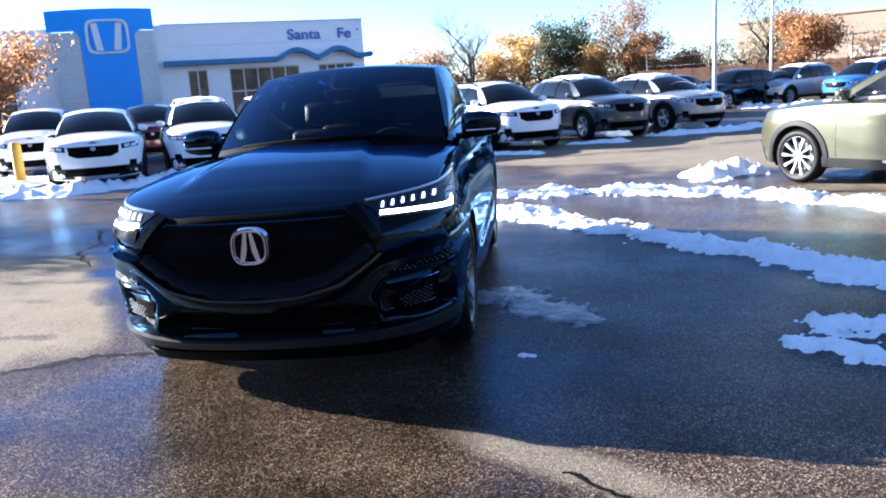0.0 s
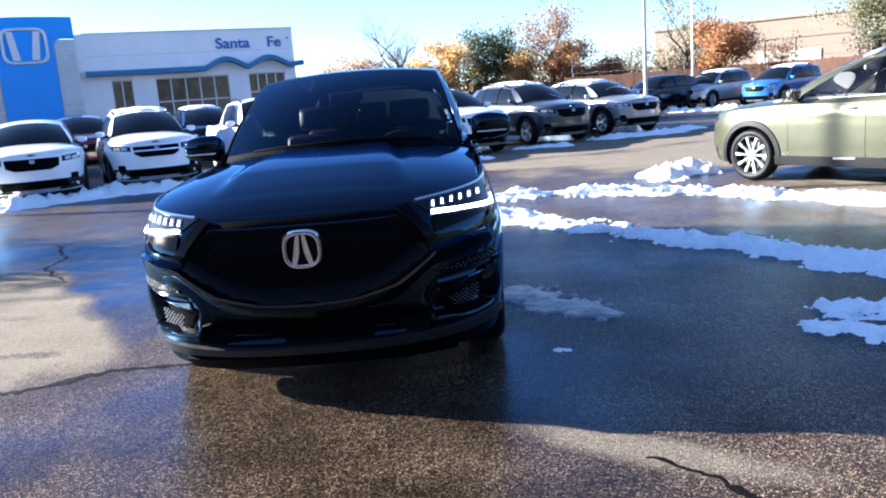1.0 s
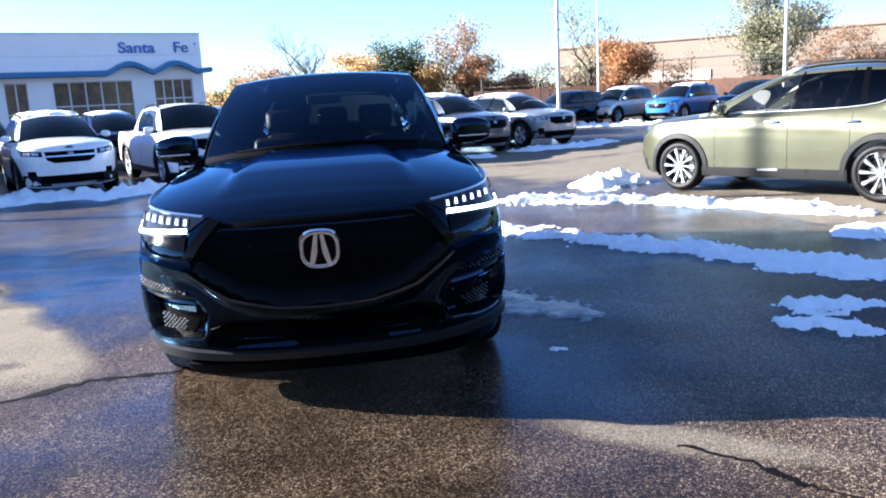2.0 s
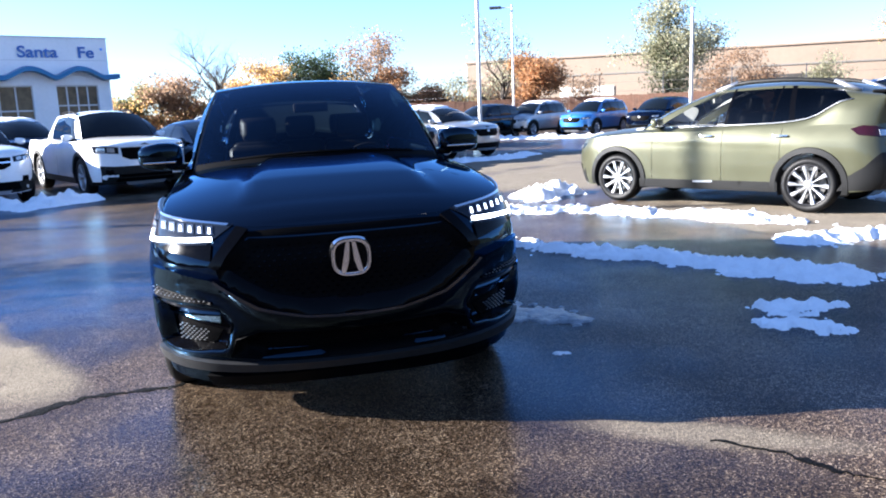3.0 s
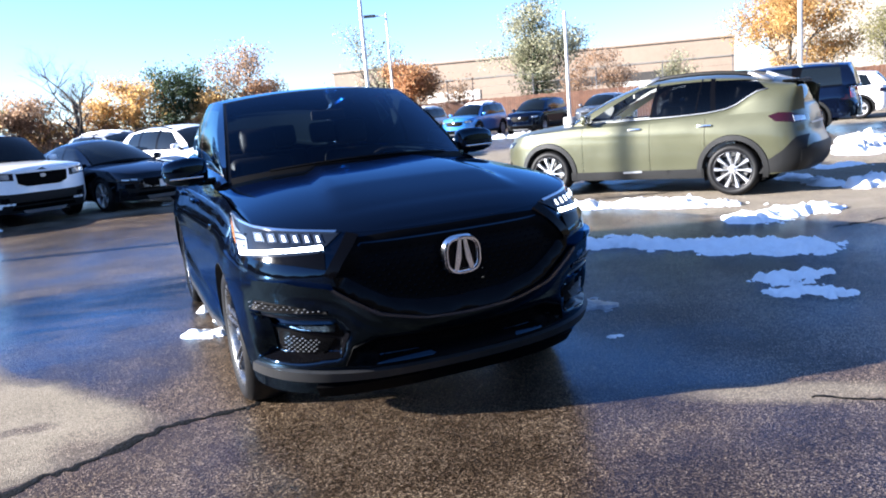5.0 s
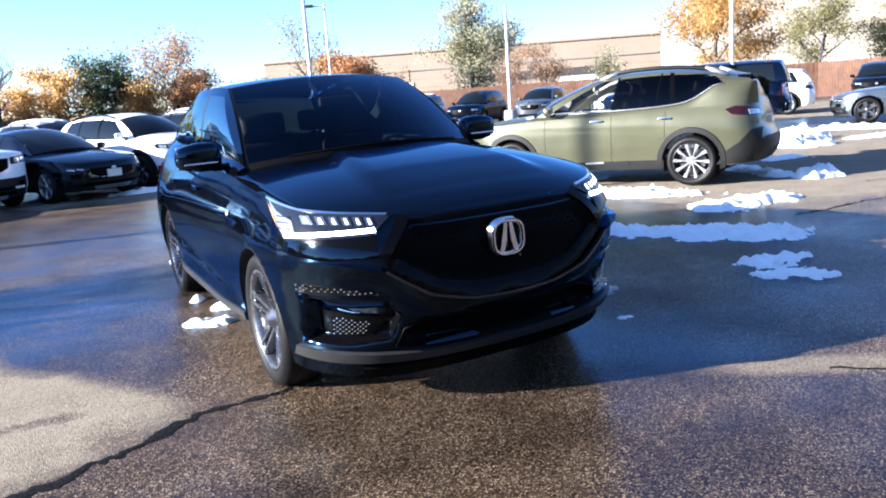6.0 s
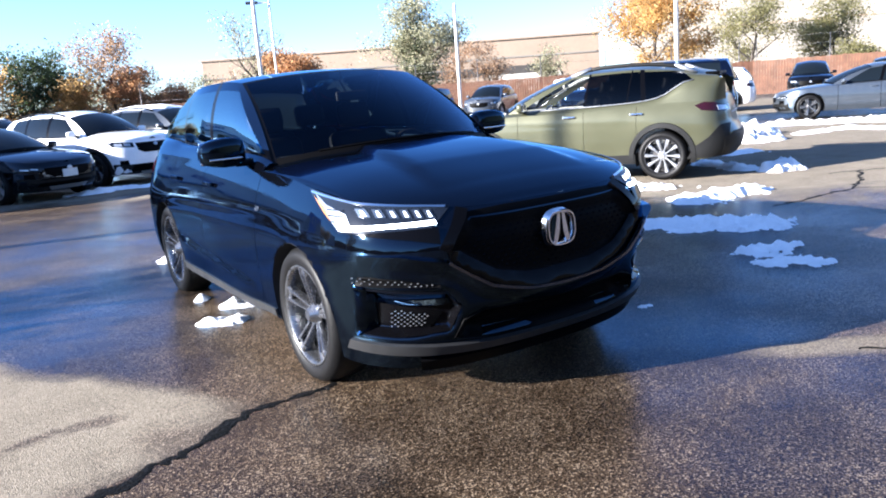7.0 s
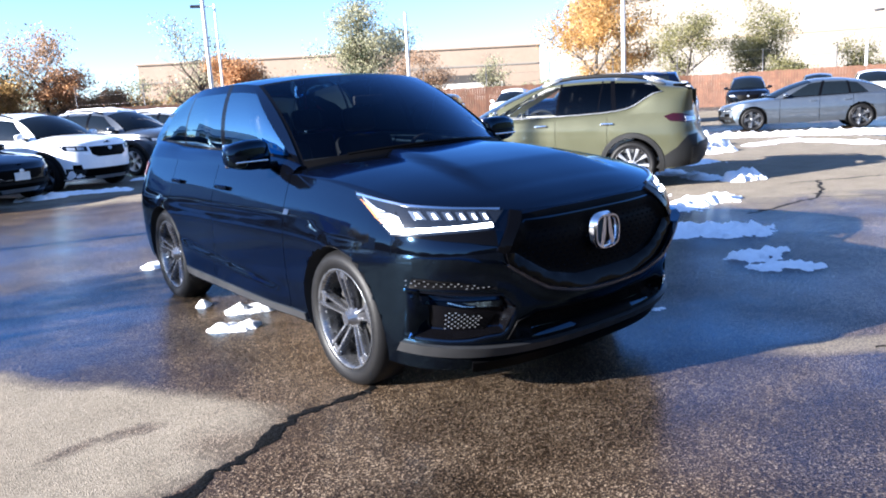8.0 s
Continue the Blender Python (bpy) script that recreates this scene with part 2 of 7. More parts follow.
def patch(name, outline, surface, mat, parent, off=0.004, depth=0.012, step=0.04, label="", out=None, sharp=50):
    """A panel laid on a surface: surface(a, b) gives a place; the outline is in (a, b). It stands off the surface and has a rim."""
    from mathutils import geometry
    ring = []
    for i, p in enumerate(outline):
        q = outline[(i + 1) % len(outline)]
        k = max(1, int(math.hypot(q[0] - p[0], q[1] - p[1]) / step))
        ring += [(p[0] + (q[0] - p[0]) * j / k, p[1] + (q[1] - p[1]) * j / k) for j in range(k)]
    a0, a1 = min(p[0] for p in ring), max(p[0] for p in ring)
    b0, b1 = min(p[1] for p in ring), max(p[1] for p in ring)

    def inside(a, b):
        c = False
        for i in range(len(ring)):
            (x1, y1), (x2, y2) = ring[i], ring[i - 1]
            if (y1 > b) != (y2 > b) and a < (x2 - x1) * (b - y1) / (y2 - y1) + x1:
                c = not c
        return c
    inner = [(a, b) for a in np.arange(a0 + step / 2, a1, step) for b in np.arange(b0 + step / 2, b1, step)
             if inside(a, b) and min((a - p[0]) ** 2 + (b - p[1]) ** 2 for p in ring) > (step * 0.45) ** 2]
    pts = [Vector(p) for p in ring + inner]
    v2, _, f2, orig, _, _ = geometry.delaunay_2d_cdt(pts, [], [list(range(len(ring)))], 1, 1e-6)
    o = Vector(out if out is not None else (0, 0, 0.7))

    def lift(a, b, d):
        p, e = Vector(surface(a, b)), 1e-3
        n = (Vector(surface(a + e, b)) - p).cross(Vector(surface(a, b + e)) - p).normalized()
        if n.dot(p - o) < 0:
            n = -n
        return p + n * (d + (off(a, b) if callable(off) else off))
    verts = [lift(v.x, v.y, 0) for v in v2]
    faces = [tuple(f) for f in f2]
    if depth:
        base = len(verts)
        verts += [lift(a, b, 0) for a, b in ring] + [lift(a, b, -depth) for a, b in ring]
        k = len(ring)
        faces += [(base + i, base + (i + 1) % k, base + k + (i + 1) % k, base + k + i) for i in range(k)]
    return mesh(name, verts, faces, mat, parent, label, True, sharp, o)
# ---- vehicles: +x ahead, origin on the ground midway between the axles ----
SUV = dict(wb=2.70, front=2.28, rear=-2.28, w=0.92, R=0.36, tyre=0.23, n=2.3, taper=0.9, n_rear=3.2, taper_rear=0.6,
           nose=[(0.20, -0.10), (0.34, -0.03), (0.50, 0.0), (0.75, -0.01), (0.9, -0.06), (1.0, -0.14), (1.08, -0.22)],
           tail=[(0.25, 0.10), (0.45, 0.0), (0.70, 0.0), (0.95, 0.06), (1.2, 0.16)],
           prof=[(0.20, 0.94), (0.36, 0.985), (0.55, 1.0), (0.80, 1.0), (0.95, 0.975), (1.05, 0.94), (1.2, 0.90)],
           top=[(-2.4, 1.08), (-1.2, 1.07), (0.0, 1.03), (1.0, 1.02), (1.6, 1.0), (2.0, 0.97), (2.3, 0.93)],
           hood=[(2.3, 0.94), (2.15, 1.01), (1.8, 1.07), (1.4, 1.12), (1.0, 1.15)],
           sill=[(-2.4, 0.34), (-1.6, 0.27), (0, 0.24), (1.6, 0.24), (2.4, 0.22)],
           cowl=(1.02, 0.16, 0.73), cowl_z=1.13, roof_front=(0.28, 0.10, 0.57), roof_rear=(-1.78, 0.05, 0.56), rear_base=(-2.12, 0.08, 0.70), rear_base_z=1.10,
           roof=[(0.28, 1.57), (-0.3, 1.645), (-0.9, 1.65), (-1.78, 1.58)], rail_drop=0.075, roof_half=[(0.28, 0.57), (-0.6, 0.62), (-1.78, 0.57)],
           belt=[(0.95, 1.07), (0.0, 1.08), (-1.0, 1.10), (-2.2, 1.14)], belt_half=[(1.0, 0.73), (0.6, 0.80), (-0.6, 0.84), (-1.6, 0.80), (-2.2, 0.72)],
           columns=[(0.80, 0.17, "A"), (-0.16, -0.18, "G"), (-0.25, -0.26, "P"), (-0.98, -0.98, "G"), (-1.06, -1.05, "P"), (-1.72, -1.50, "G")],
           doors=(0.88, -0.22, -1.02), cell=0.07, rows=12, crease=0.0, bulge=0.012, arch=0.05)


class Car:
    def __init__(self, spec):
        self.s = s = {**SUV, **spec}
        self.f_nose, self.f_tail = smooth_curve(s["nose"]), smooth_curve(s["tail"])
        self.f_prof, self.f_top, self.f_hood, self.f_sill = (smooth_curve(s[k]) for k in ("prof", "top", "hood", "sill"))
        self.f_roof, self.f_roof_half, self.f_belt, self.f_belt_half = (smooth_curve(s[k]) for k in ("roof", "roof_half", "belt", "belt_half"))
        self.ax = s["wb"] / 2
        self.x0, self.x1 = s["front"] - s["taper"], s["rear"] + s["taper_rear"]
        self.arch_r = s["R"] + s["arch"]
        self.carve = s.get("carve") or (lambda y, z: 0.0)

    def swell(self, x, z):
        s, g = self.s, math.exp(-((z - 0.72) / 0.22) ** 2)
        b = s["bulge"] * (math.exp(-((x - self.ax) / 0.34) ** 2) + math.exp(-((x + self.ax) / 0.4) ** 2))
        c = s["crease"] * math.exp(-((z - 0.42) / 0.10) ** 2) * math.exp(-(x / 0.85) ** 4)
        e = s["crease"] * 0.5 * math.tanh((z - 0.86 - 0.03 * x) / 0.02) * math.exp(-(x / 1.5) ** 4)
        ledge = s.get("ledge", 0.0)
        if ledge:
            zl = 0.475 - 0.072 * (x - 0.0)
            e += ledge * (0.5 - 0.5 * math.tanh((z - zl) / 0.018)) * math.exp(-((x + 0.14) / 0.86) ** 8)
        return b * g - c * 0.8 + e

    def half(self, z):
        return self.s["w"] * float(self.f_prof(z))

    def side(self, x, z):
        """Half-width of the body at x, z."""
        w, f, r = self.half(z), self.s["front"] + float(self.f_nose(z)), self.s["rear"] + float(self.f_tail(z))
        if x > self.x0:
            k = min(1.0, (x - self.x0) / (f - self.x0))
            w *= max(0.0, 1 - k ** self.s["n"]) ** (1 / self.s["n"])
        elif x < self.x1:
            k = min(1.0, (self.x1 - x) / (self.x1 - r))
            w *= max(0.0, 1 - k ** self.s["n_rear"]) ** (1 / self.s["n_rear"])
        return w + self.swell(x, z)

    def ahead(self, y, z):
        """The front skin's x at y, z."""
        w, f = self.half(z), self.s["front"] + float(self.f_nose(z))
        return self.x0 + (f - self.x0) * max(0.0, 1 - min(1, abs(y) / w) ** self.s["n"]) ** (1 / self.s["n"]) + self.carve(abs(y), z)

    def behind(self, y, z):
        w, r = self.half(z), self.s["rear"] + float(self.f_tail(z))
        return self.x1 - (self.x1 - r) * max(0.0, 1 - min(1, abs(y) / w) ** self.s["n_rear"]) ** (1 / self.s["n_rear"])

    def on_front(self, y, z):
        return (self.ahead(y, z), y, z)

    def on_arc(self, q, z):
        """Round the nose: q is the angle off the centre line, signed; past a right angle it runs on along the flank."""
        a, sg = abs(q), (1 if q >= 0 else -1)
        if a >= math.pi / 2:
            x = self.x0 - (a - math.pi / 2) * 0.6
            return (x, sg * self.side(x, z), z)
        f, n = self.s["front"] + float(self.f_nose(z)), self.s["n"]
        x, y = self.x0 + (f - self.x0) * math.cos(a) ** (2 / n), self.half(z) * math.sin(a) ** (2 / n)
        d = self.carve(y, z)
        return (x + d * math.cos(a), sg * (y + (self.swell(x, z) + d) * math.sin(a)), z)

    def arc(self, z, y=None, x=None):
        """The (angle, height) of a place on the nose given by its y, or by its x, and z."""
        n = self.s["n"]
        if x is None:
            return (math.asin(min(1, abs(y) / self.half(z)) ** (n / 2)), z)
        if x <= self.x0:
            return (math.pi / 2 + (self.x0 - x) / 0.6, z)
        f = self.s["front"] + float(self.f_nose(z))
        return (math.acos(min(1, (x - self.x0) / (f - self.x0)) ** (n / 2)), z)

    def on_back(self, y, z):
        return (self.behind(y, z), y, z)

    def on_side(self, sign):
        return lambda x, z: (x, sign * self.side(x, z), z)

    def column(self, kind, q, v):
        """A place on the lower skin of the +y half. kind F or R: q is an angle off the nose or tail; S: q is x. v runs from sill to shoulder."""
        s = self.s
        if kind == "S":
            xn = q
        elif kind == "F":
            xn = self.x0 + s["taper"] * math.cos(q) ** (2 / s["n"]) * 0.97
        else:
            xn = self.x1 - s["taper_rear"] * math.cos(q) ** (2 / s["n_rear"]) * 0.97
        zb, zt = float(self.f_sill(xn)), float(self.f_top(xn))
        if kind == "F":
            for _ in range(4):
                zt = float(self.f_top(self.x0 + (s["front"] + float(self.f_nose(zt)) - self.x0) * math.cos(q) ** (2 / s["n"])))
        z = zb + (zt - zb) * v
        if kind == "S":
            return (q, self.half(z) + self.swell(q, z), z)
        sn, cs = math.sin(q), math.cos(q)
        if kind == "F":
            f = s["front"] + float(self.f_nose(z))
            x, y = self.x0 + (f - self.x0) * cs ** (2 / s["n"]), self.half(z) * sn ** (2 / s["n"])
            d = self.carve(y, z)
            return (x + d * cs, y + (self.swell(x, z) + d) * sn, z)
        r = s["rear"] + float(self.f_tail(z))
        x = self.x1 - (self.x1 - r) * cs ** (2 / s["n_rear"])
        return (x, self.half(z) * sn ** (2 / s["n_rear"]) + self.swell(x, z) * sn, z)

    # -- skin --
    def build(self, name, m, skin, label, group="", roof_skin=None, wheel=None, glass=None, privacy=None, trim=None):
        s, cell = self.s, self.s["cell"]
        self.root = root = thing(name, m, label, "car", group)
        self.skin = skin
        glass, privacy = glass or PANE_DARK, privacy or PANE_DARK
        inside = (0.0, 0.0, 0.7)
        gap = 0.006 if cell < 0.05 else 0.012
        cols = []
        nf, nr = max(10, int(1.5 * s["taper"] / cell)), max(6, int(1.8 * s["taper_rear"] / cell))
        for i in range(nf + 1):
            cols.append(("F", math.pi / 2 * i / nf))
        cuts = sorted(s["doors"], reverse=True)
        xs = list(np.arange(self.x0 - cell * 0.7, self.x1 + cell * 0.3, -cell))
        xs = [x for x in xs if all(abs(x - c) > cell * 0.55 for c in cuts)] + [c + gap / 2 for c in cuts] + [c - gap / 2 for c in cuts]
        cols += [("S", x) for x in sorted(xs, reverse=True)]
        for i in range(nr + 1):
            cols.append(("R", math.pi / 2 * (1 - i / nr)))
        rows = s["rows"]
        P = np.array([[self.column(k, q, j / rows) for j in range(rows + 1)] for k, q in cols])
        mid = [self.column(k, q, 0.5)[0] for k, q in cols]
        # the arches: points near the circle slide onto it
        for cx in (self.ax, -self.ax):
            d = np.hypot(P[:, :, 0] - cx, P[:, :, 2] - s["R"])
            hit = (np.abs(d - self.arch_r) < cell * 0.52) & (P[:, :, 1] > 0.5 * s["w"])
            for i, j in zip(*np.nonzero(hit)):
                k = self.arch_r / d[i, j]
                x, z = cx + (P[i, j, 0] - cx) * k, s["R"] + (P[i, j, 2] - s["R"]) * k
                P[i, j] = (x, self.side(x, max(z, 0.2)) if x < s["front"] - 0.25 else P[i, j, 1], z)
        def zone(i):
            x = (mid[i] + mid[i + 1]) / 2
            if x > self.ax + self.arch_r * 0.80:
                return "front_bumper"
            if x > cuts[0]:
                return "front_fender"
            if x > cuts[1]:
                return "front_door"
            if x > cuts[2]:
                return "rear_door"
            if x > -self.ax - self.arch_r * 0.80:
                return "rear_quarter"
            return "tail"
        bins = {}
        for i in range(len(cols) - 1):
            if abs(mid[i] - mid[i + 1]) < gap * 1.2 and any(abs(mid[i] - c) < gap for c in cuts):
                continue
            for j in range(rows):
                c = (P[i, j] + P[i + 1, j] + P[i, j + 1] + P[i + 1, j + 1]) / 4
                if c[1] > 0.45 * s["w"] and any(math.hypot(c[0] - cx, c[2] - s["R"]) < self.arch_r for cx in (self.ax, -self.ax)):
                    continue
                if cell > 0.035 and c[1] > 0.45 * s["w"] and any(math.hypot(P[a, b, 0] - cx, P[a, b, 2] - s["R"]) < self.arch_r * 0.985
                                                                 for a in (i, i + 1) for b in (j, j + 1) for cx in (self.ax, -self.ax)):
                    continue
                z = zone(i)
                if z == "tail":
                    z = "rear_bumper" if c[2] < 0.66 else "tailgate"
                bins.setdefault(z, []).append((i, j))
        n = rows + 1
        for z, cells in bins.items():
            both = z in ("front_bumper", "rear_bumper", "tailgate")
            for signs in (((1, -1),) if both else ((1,), (-1,))):
                verts, faces, key = [], [], {}
                for sg in signs:
                    for i, j in cells:
                        f = []
                        for a, b in ((i, j), (i + 1, j), (i + 1, j + 1), (i, j + 1)):
                            k = (a, b, sg if P[a, b, 1] > 1e-6 else 0)
                            if k not in key:
                                key[k] = len(verts)
                                verts.append((P[a, b, 0], sg * P[a, b, 1], P[a, b, 2]))
                            f.append(key[k])
                        faces.append(f if sg > 0 else f[::-1])
                mesh(z, verts, faces, skin, root, out=inside)
        # floor pan
        verts, faces = [], []
        for i in range(len(cols)):
            x, y, z = P[i, 0]
            if any(abs(x - cx) < self.arch_r for cx in (self.ax, -self.ax)):
                y = min(y, s["w"] - s["tyre"] - 0.09)
            verts += [(x, y, z + 0.02), (x, -y, z + 0.02)]
        faces = [(2 * i, 2 * i + 1, 2 * i + 3, 2 * i + 2) for i in range(len(cols) - 1)]
        mesh("floor_pan", verts, faces, LINER, root, smooth=False)
        # arch liners
        for cx in (self.ax, -self.ax):
            for sg in (1, -1):
                verts, faces, k = [], [], 20
                for i in range(k + 1):
                    t = math.pi * (-0.12 + 1.24 * i / k)
                    x, z = cx + self.arch_r * math.cos(t), s["R"] + self.arch_r * math.sin(t)
                    yo = self.side(x, max(z, 0.22)) if x < s["front"] - 0.2 else 0.6
                    verts += [(x, sg * (yo + 0.002), z), (x, sg * (yo - 0.028), z), (x, sg * (s["w"] - s["tyre"] - 0.1), z)]
                    if i:
                        a, b = 3 * (i - 1), 3 * i
                        faces += [(a, a + 1, b + 1, b), (a + 1, a + 2, b + 2, b + 1)]
                c0 = len(verts)
                verts.append((cx, sg * (s["w"] - s["tyre"] - 0.1), s["R"]))
                faces += [(3 * i + 2, 3 * i + 5, c0) for i in range(k)]
                mesh("wheel_arch_liner", verts, faces, LINER, root, sharp=40)
        self.bonnet(skin, root, inside)
        self.cabin_top(roof_skin or skin, skin, root, glass, privacy, inside, trim)
        for cx in (self.ax, -self.ax):
            for sg in (1, -1):
                (wheel or self.plain_wheel)(root, cx, sg)
        return root

    def shoulder(self, x):
        z = float(self.f_top(x))
        return self.side(x, z), z

    def hood_z(self, x, y):
        """Bonnet height: the centre line falls to the shoulder across the width."""
        ys, zt = self.shoulder(x)
        zc = float(self.f_hood(x))
        k = min(1.0, abs(y) / max(ys, 1e-3))
        z = zt + (zc - zt) * (1 - k ** 3.0)
        h = self.s.get("hood_ridge", 0.0)
        if h:
            yr = 0.34 + 0.14 * (x - 1.0)
            z += h * (0.5 - 0.5 * math.tanh((abs(y) - yr) / 0.024)) * min(1, max(0, (2.1 - x) / 0.3)) * (1 - k ** 6)
        return z

    def cowl_x(self, y):
        x, bow, h = self.s["cowl"]
        return x + bow * (1 - (y / h) ** 2)

    def bonnet(self, skin, root, inside):
        s, cell = self.s, self.s["cell"]
        zt = float(self.f_top(s["front"]))
        nx, ny = max(8, int(1.3 / cell)), max(10, int(1.7 / cell))
        ymax = self.shoulder(self.s["cowl"][0])[0]
        verts, faces = [], []
        for i in range(ny + 1):
            b = -1 + 2 * i / ny
            b = math.copysign(1 - (1 - abs(b)) ** 1.35, b)
            for j in range(nx + 1):
                a = 1 - (1 - j / nx) ** 1.0
                y = b * ymax
                xb = self.cowl_x(y) if abs(y) < s["cowl"][2] else s["cowl"][0]
                # front edge where the shoulder's plan meets this y
                lo, hi = xb, s["front"] + 0.05
                if self.shoulder(xb)[0] <= abs(y):
                    xf = xb
                else:
                    for _ in range(26):
                        q = (lo + hi) / 2
                        lo, hi = (q, hi) if self.shoulder(q)[0] > max(abs(y), 0.02) else (lo, q)
                    xf = lo
                x = xb + (xf - xb) * (1 - (1 - a) ** 1.6)
                verts.append((x, y, self.hood_z(x, y) + 0.001))
        k = nx + 1
        faces = [(i * k + j, (i + 1) * k + j, (i + 1) * k + j + 1, i * k + j + 1) for i in range(ny) for j in range(nx)]
        mesh("bonnet", verts, faces, skin, root, out=(1.2, 0, 0.3))

    def belt_point(self, x):
        return (x, float(self.f_belt_half(x)), float(self.f_belt(x)))

    def rail_point(self, x):
        return (x, float(self.f_roof_half(x)), float(self.f_roof(x)) - self.s["rail_drop"])

    def cabin_top(self, roof_skin, skin, root, glass, privacy, inside, trim):
        s, cell = self.s, self.s["cell"]
        nv = max(5, int(0.75 / cell))
        def ruled(a, b, v, bow):
            a, b = Vector(a), Vector(b)
            p = a.lerp(b, v)
            return p + Vector(bow) * (4 * v * (1 - v))
        # windscreen
        nu = max(8, int(1.4 / cell))
        xr, bow_r, hr = s["roof_front"]
        xc, bow_c, hc = s["cowl"]
        def screen(u, v):
            yb, yt = u * hc, u * hr
            a = (self.cowl_x(yb), yb, s["cowl_z"] - 0.06 * u * u)
            b = (xr + bow_r * (1 - u * u), yt, float(self.f_roof(xr)) - s["rail_drop"] * abs(u) ** 2.2)
            return ruled(a, b, v, (0.03, 0, 0.035))
        def sheet(nm, fn, u0, u1, v0, v1, nu, nv, mat, lab=""):
            verts = [fn(u0 + (u1 - u0) * i / nu, v0 + (v1 - v0) * j / nv) for i in range(nu + 1) for j in range(nv + 1)]
            faces = [(i * (nv + 1) + j, (i + 1) * (nv + 1) + j, (i + 1) * (nv + 1) + j + 1, i * (nv + 1) + j + 1) for i in range(nu) for j in range(nv)]
            return mesh(nm, verts, faces, mat, root, lab, out=inside)
        ws = sheet("windscreen", screen, -0.97, 0.97, 0.04, 0.97, nu, nv, glass)
        ws.visible_shadow = glass is PANE_DARK
        sheet("windscreen_header", screen, -1, 1, 0.97, 1.0, nu, 1, GLOSS)
        sheet("cowl_panel", screen, -1, 1, -0.03, 0.04, nu, 1, PLASTIC)
        for a, b in ((-1, -0.97), (0.97, 1)):
            sheet("windscreen_seal", screen, a, b, 0.0, 1, 1, nv, GLOSS)
        # rear window
        xr2, bow_r2, hr2 = s["roof_rear"]
        xb2, bow_b2, hb2 = s["rear_base"]
        def back(u, v):
            a = (xb2 - bow_b2 * (1 - u * u), u * hb2, s["rear_base_z"])
            b = (xr2 - bow_r2 * (1 - u * u), u * hr2, float(self.f_roof(xr2)) - s["rail_drop"] * abs(u) ** 2.2)
            return ruled(a, b, v, (-0.03, 0, 0.02))
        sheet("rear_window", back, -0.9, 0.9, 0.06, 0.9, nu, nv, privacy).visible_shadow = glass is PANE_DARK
        for a, b, c, d in ((-1, 1, 0, 0.06), (-1, 1, 0.9, 1), (-1, -0.9, 0.06, 0.9), (0.9, 1, 0.06, 0.9)):
            sheet("rear_window_surround", back, a, b, c, d, nu if b - a > 1 else 2, 1 if d - c < 0.5 else nv, skin)
        # sides
        lines = [(xc, xr)] + [(a, b) for a, b, _ in s["columns"]] + [(xb2, xr2)]
        kinds = [k for _, _, k in s["columns"]] + ["P"]
        def wall(sg, xa, xt, v):
            a, b = self.belt_point(xa), self.rail_point(xt)
            k = max(0.0, min(1.0, (xc - xa) / max(0.02, xc - s["columns"][0][0])))
            e = max(0.0, min(1.0, (xa - xb2) / max(0.02, s["columns"][-1][0] - xb2)))
            p = ruled(a, b, v, (0.03 * (1 - k) - 0.03 * (1 - e), 0.035 * k * e, 0.01 + 0.025 * (1 - k) + 0.01 * (1 - e)))
            return Vector((p.x, sg * p.y, p.z))
        vb, vt = s.get("glass_rows", (0.05, 0.90))
        for sg in (1, -1):
            g = 0
            for (a0, b0), (a1, b1), kind in zip(lines[:-1], lines[1:], kinds):
                k = max(1, int(abs(a1 - a0) / cell))
                fn = lambda u, v: wall(sg, a0 + (a1 - a0) * u, b0 + (b1 - b0) * u, v)
                if kind == "G":
                    g += 1
                    nm = ("front_side_window", "rear_side_window", "quarter_window")[min(g - 1, 2)]
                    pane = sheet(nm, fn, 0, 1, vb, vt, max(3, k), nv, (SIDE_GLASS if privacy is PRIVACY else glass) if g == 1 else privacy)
                    pane.visible_shadow = glass is PANE_DARK
                    sheet("belt_moulding", fn, 0, 1, 0, vb, k, 1, GLOSS)
                    sheet("window_frame", fn, 0, 1, vt, 1, k, 1, skin if not trim else trim)
                elif kind == "T":
                    sheet("window_trim", fn, 0, 1, 0, 0.98, 1, nv, trim or SATIN)
                elif kind == "A":
                    sheet("front_pillar", fn, 0, 1, 0, 1, k, nv, skin)
                else:
                    sheet("pillar", fn, 0, 1, 0, 1, k, nv, GLOSS if abs(a1 - a0) < 0.2 else skin)
            # shoulder between door skin and glass
            k = max(6, int((xc - xb2) / cell))
            verts, faces = [], []
            for i in range(k + 1):
                x = xc + 0.02 + (xb2 - 0.06 - xc - 0.02) * i / k
                ys, zs = self.shoulder(x)
                _, yb, zb = self.belt_point(x)
                for q in (0, 0.3, 0.65, 1.0):
                    y = ys + (yb - ys) * q
                    verts.append((x, sg * y, zs + (zb - zs) * math.sin(q * math.pi / 2) ** 0.9))
            faces = [(4 * i + j, 4 * i + 4 + j, 4 * i + 5 + j, 4 * i + 1 + j) for i in range(k) for j in range(3)]
            mesh("shoulder_panel", verts, faces, skin, root, out=inside)
        # rear deck between tail skin and rear window
        verts, faces, k = [], [], max(8, int(1.4 / cell))
        for i in range(k + 1):
            u = -1 + 2 * i / k
            p = back(u, 0)
            ysh = self.half(float(self.f_top(s["rear"]))) * 0.97
            y = u * ysh
            x = self.behind(y, float(self.f_top(s["rear"])))
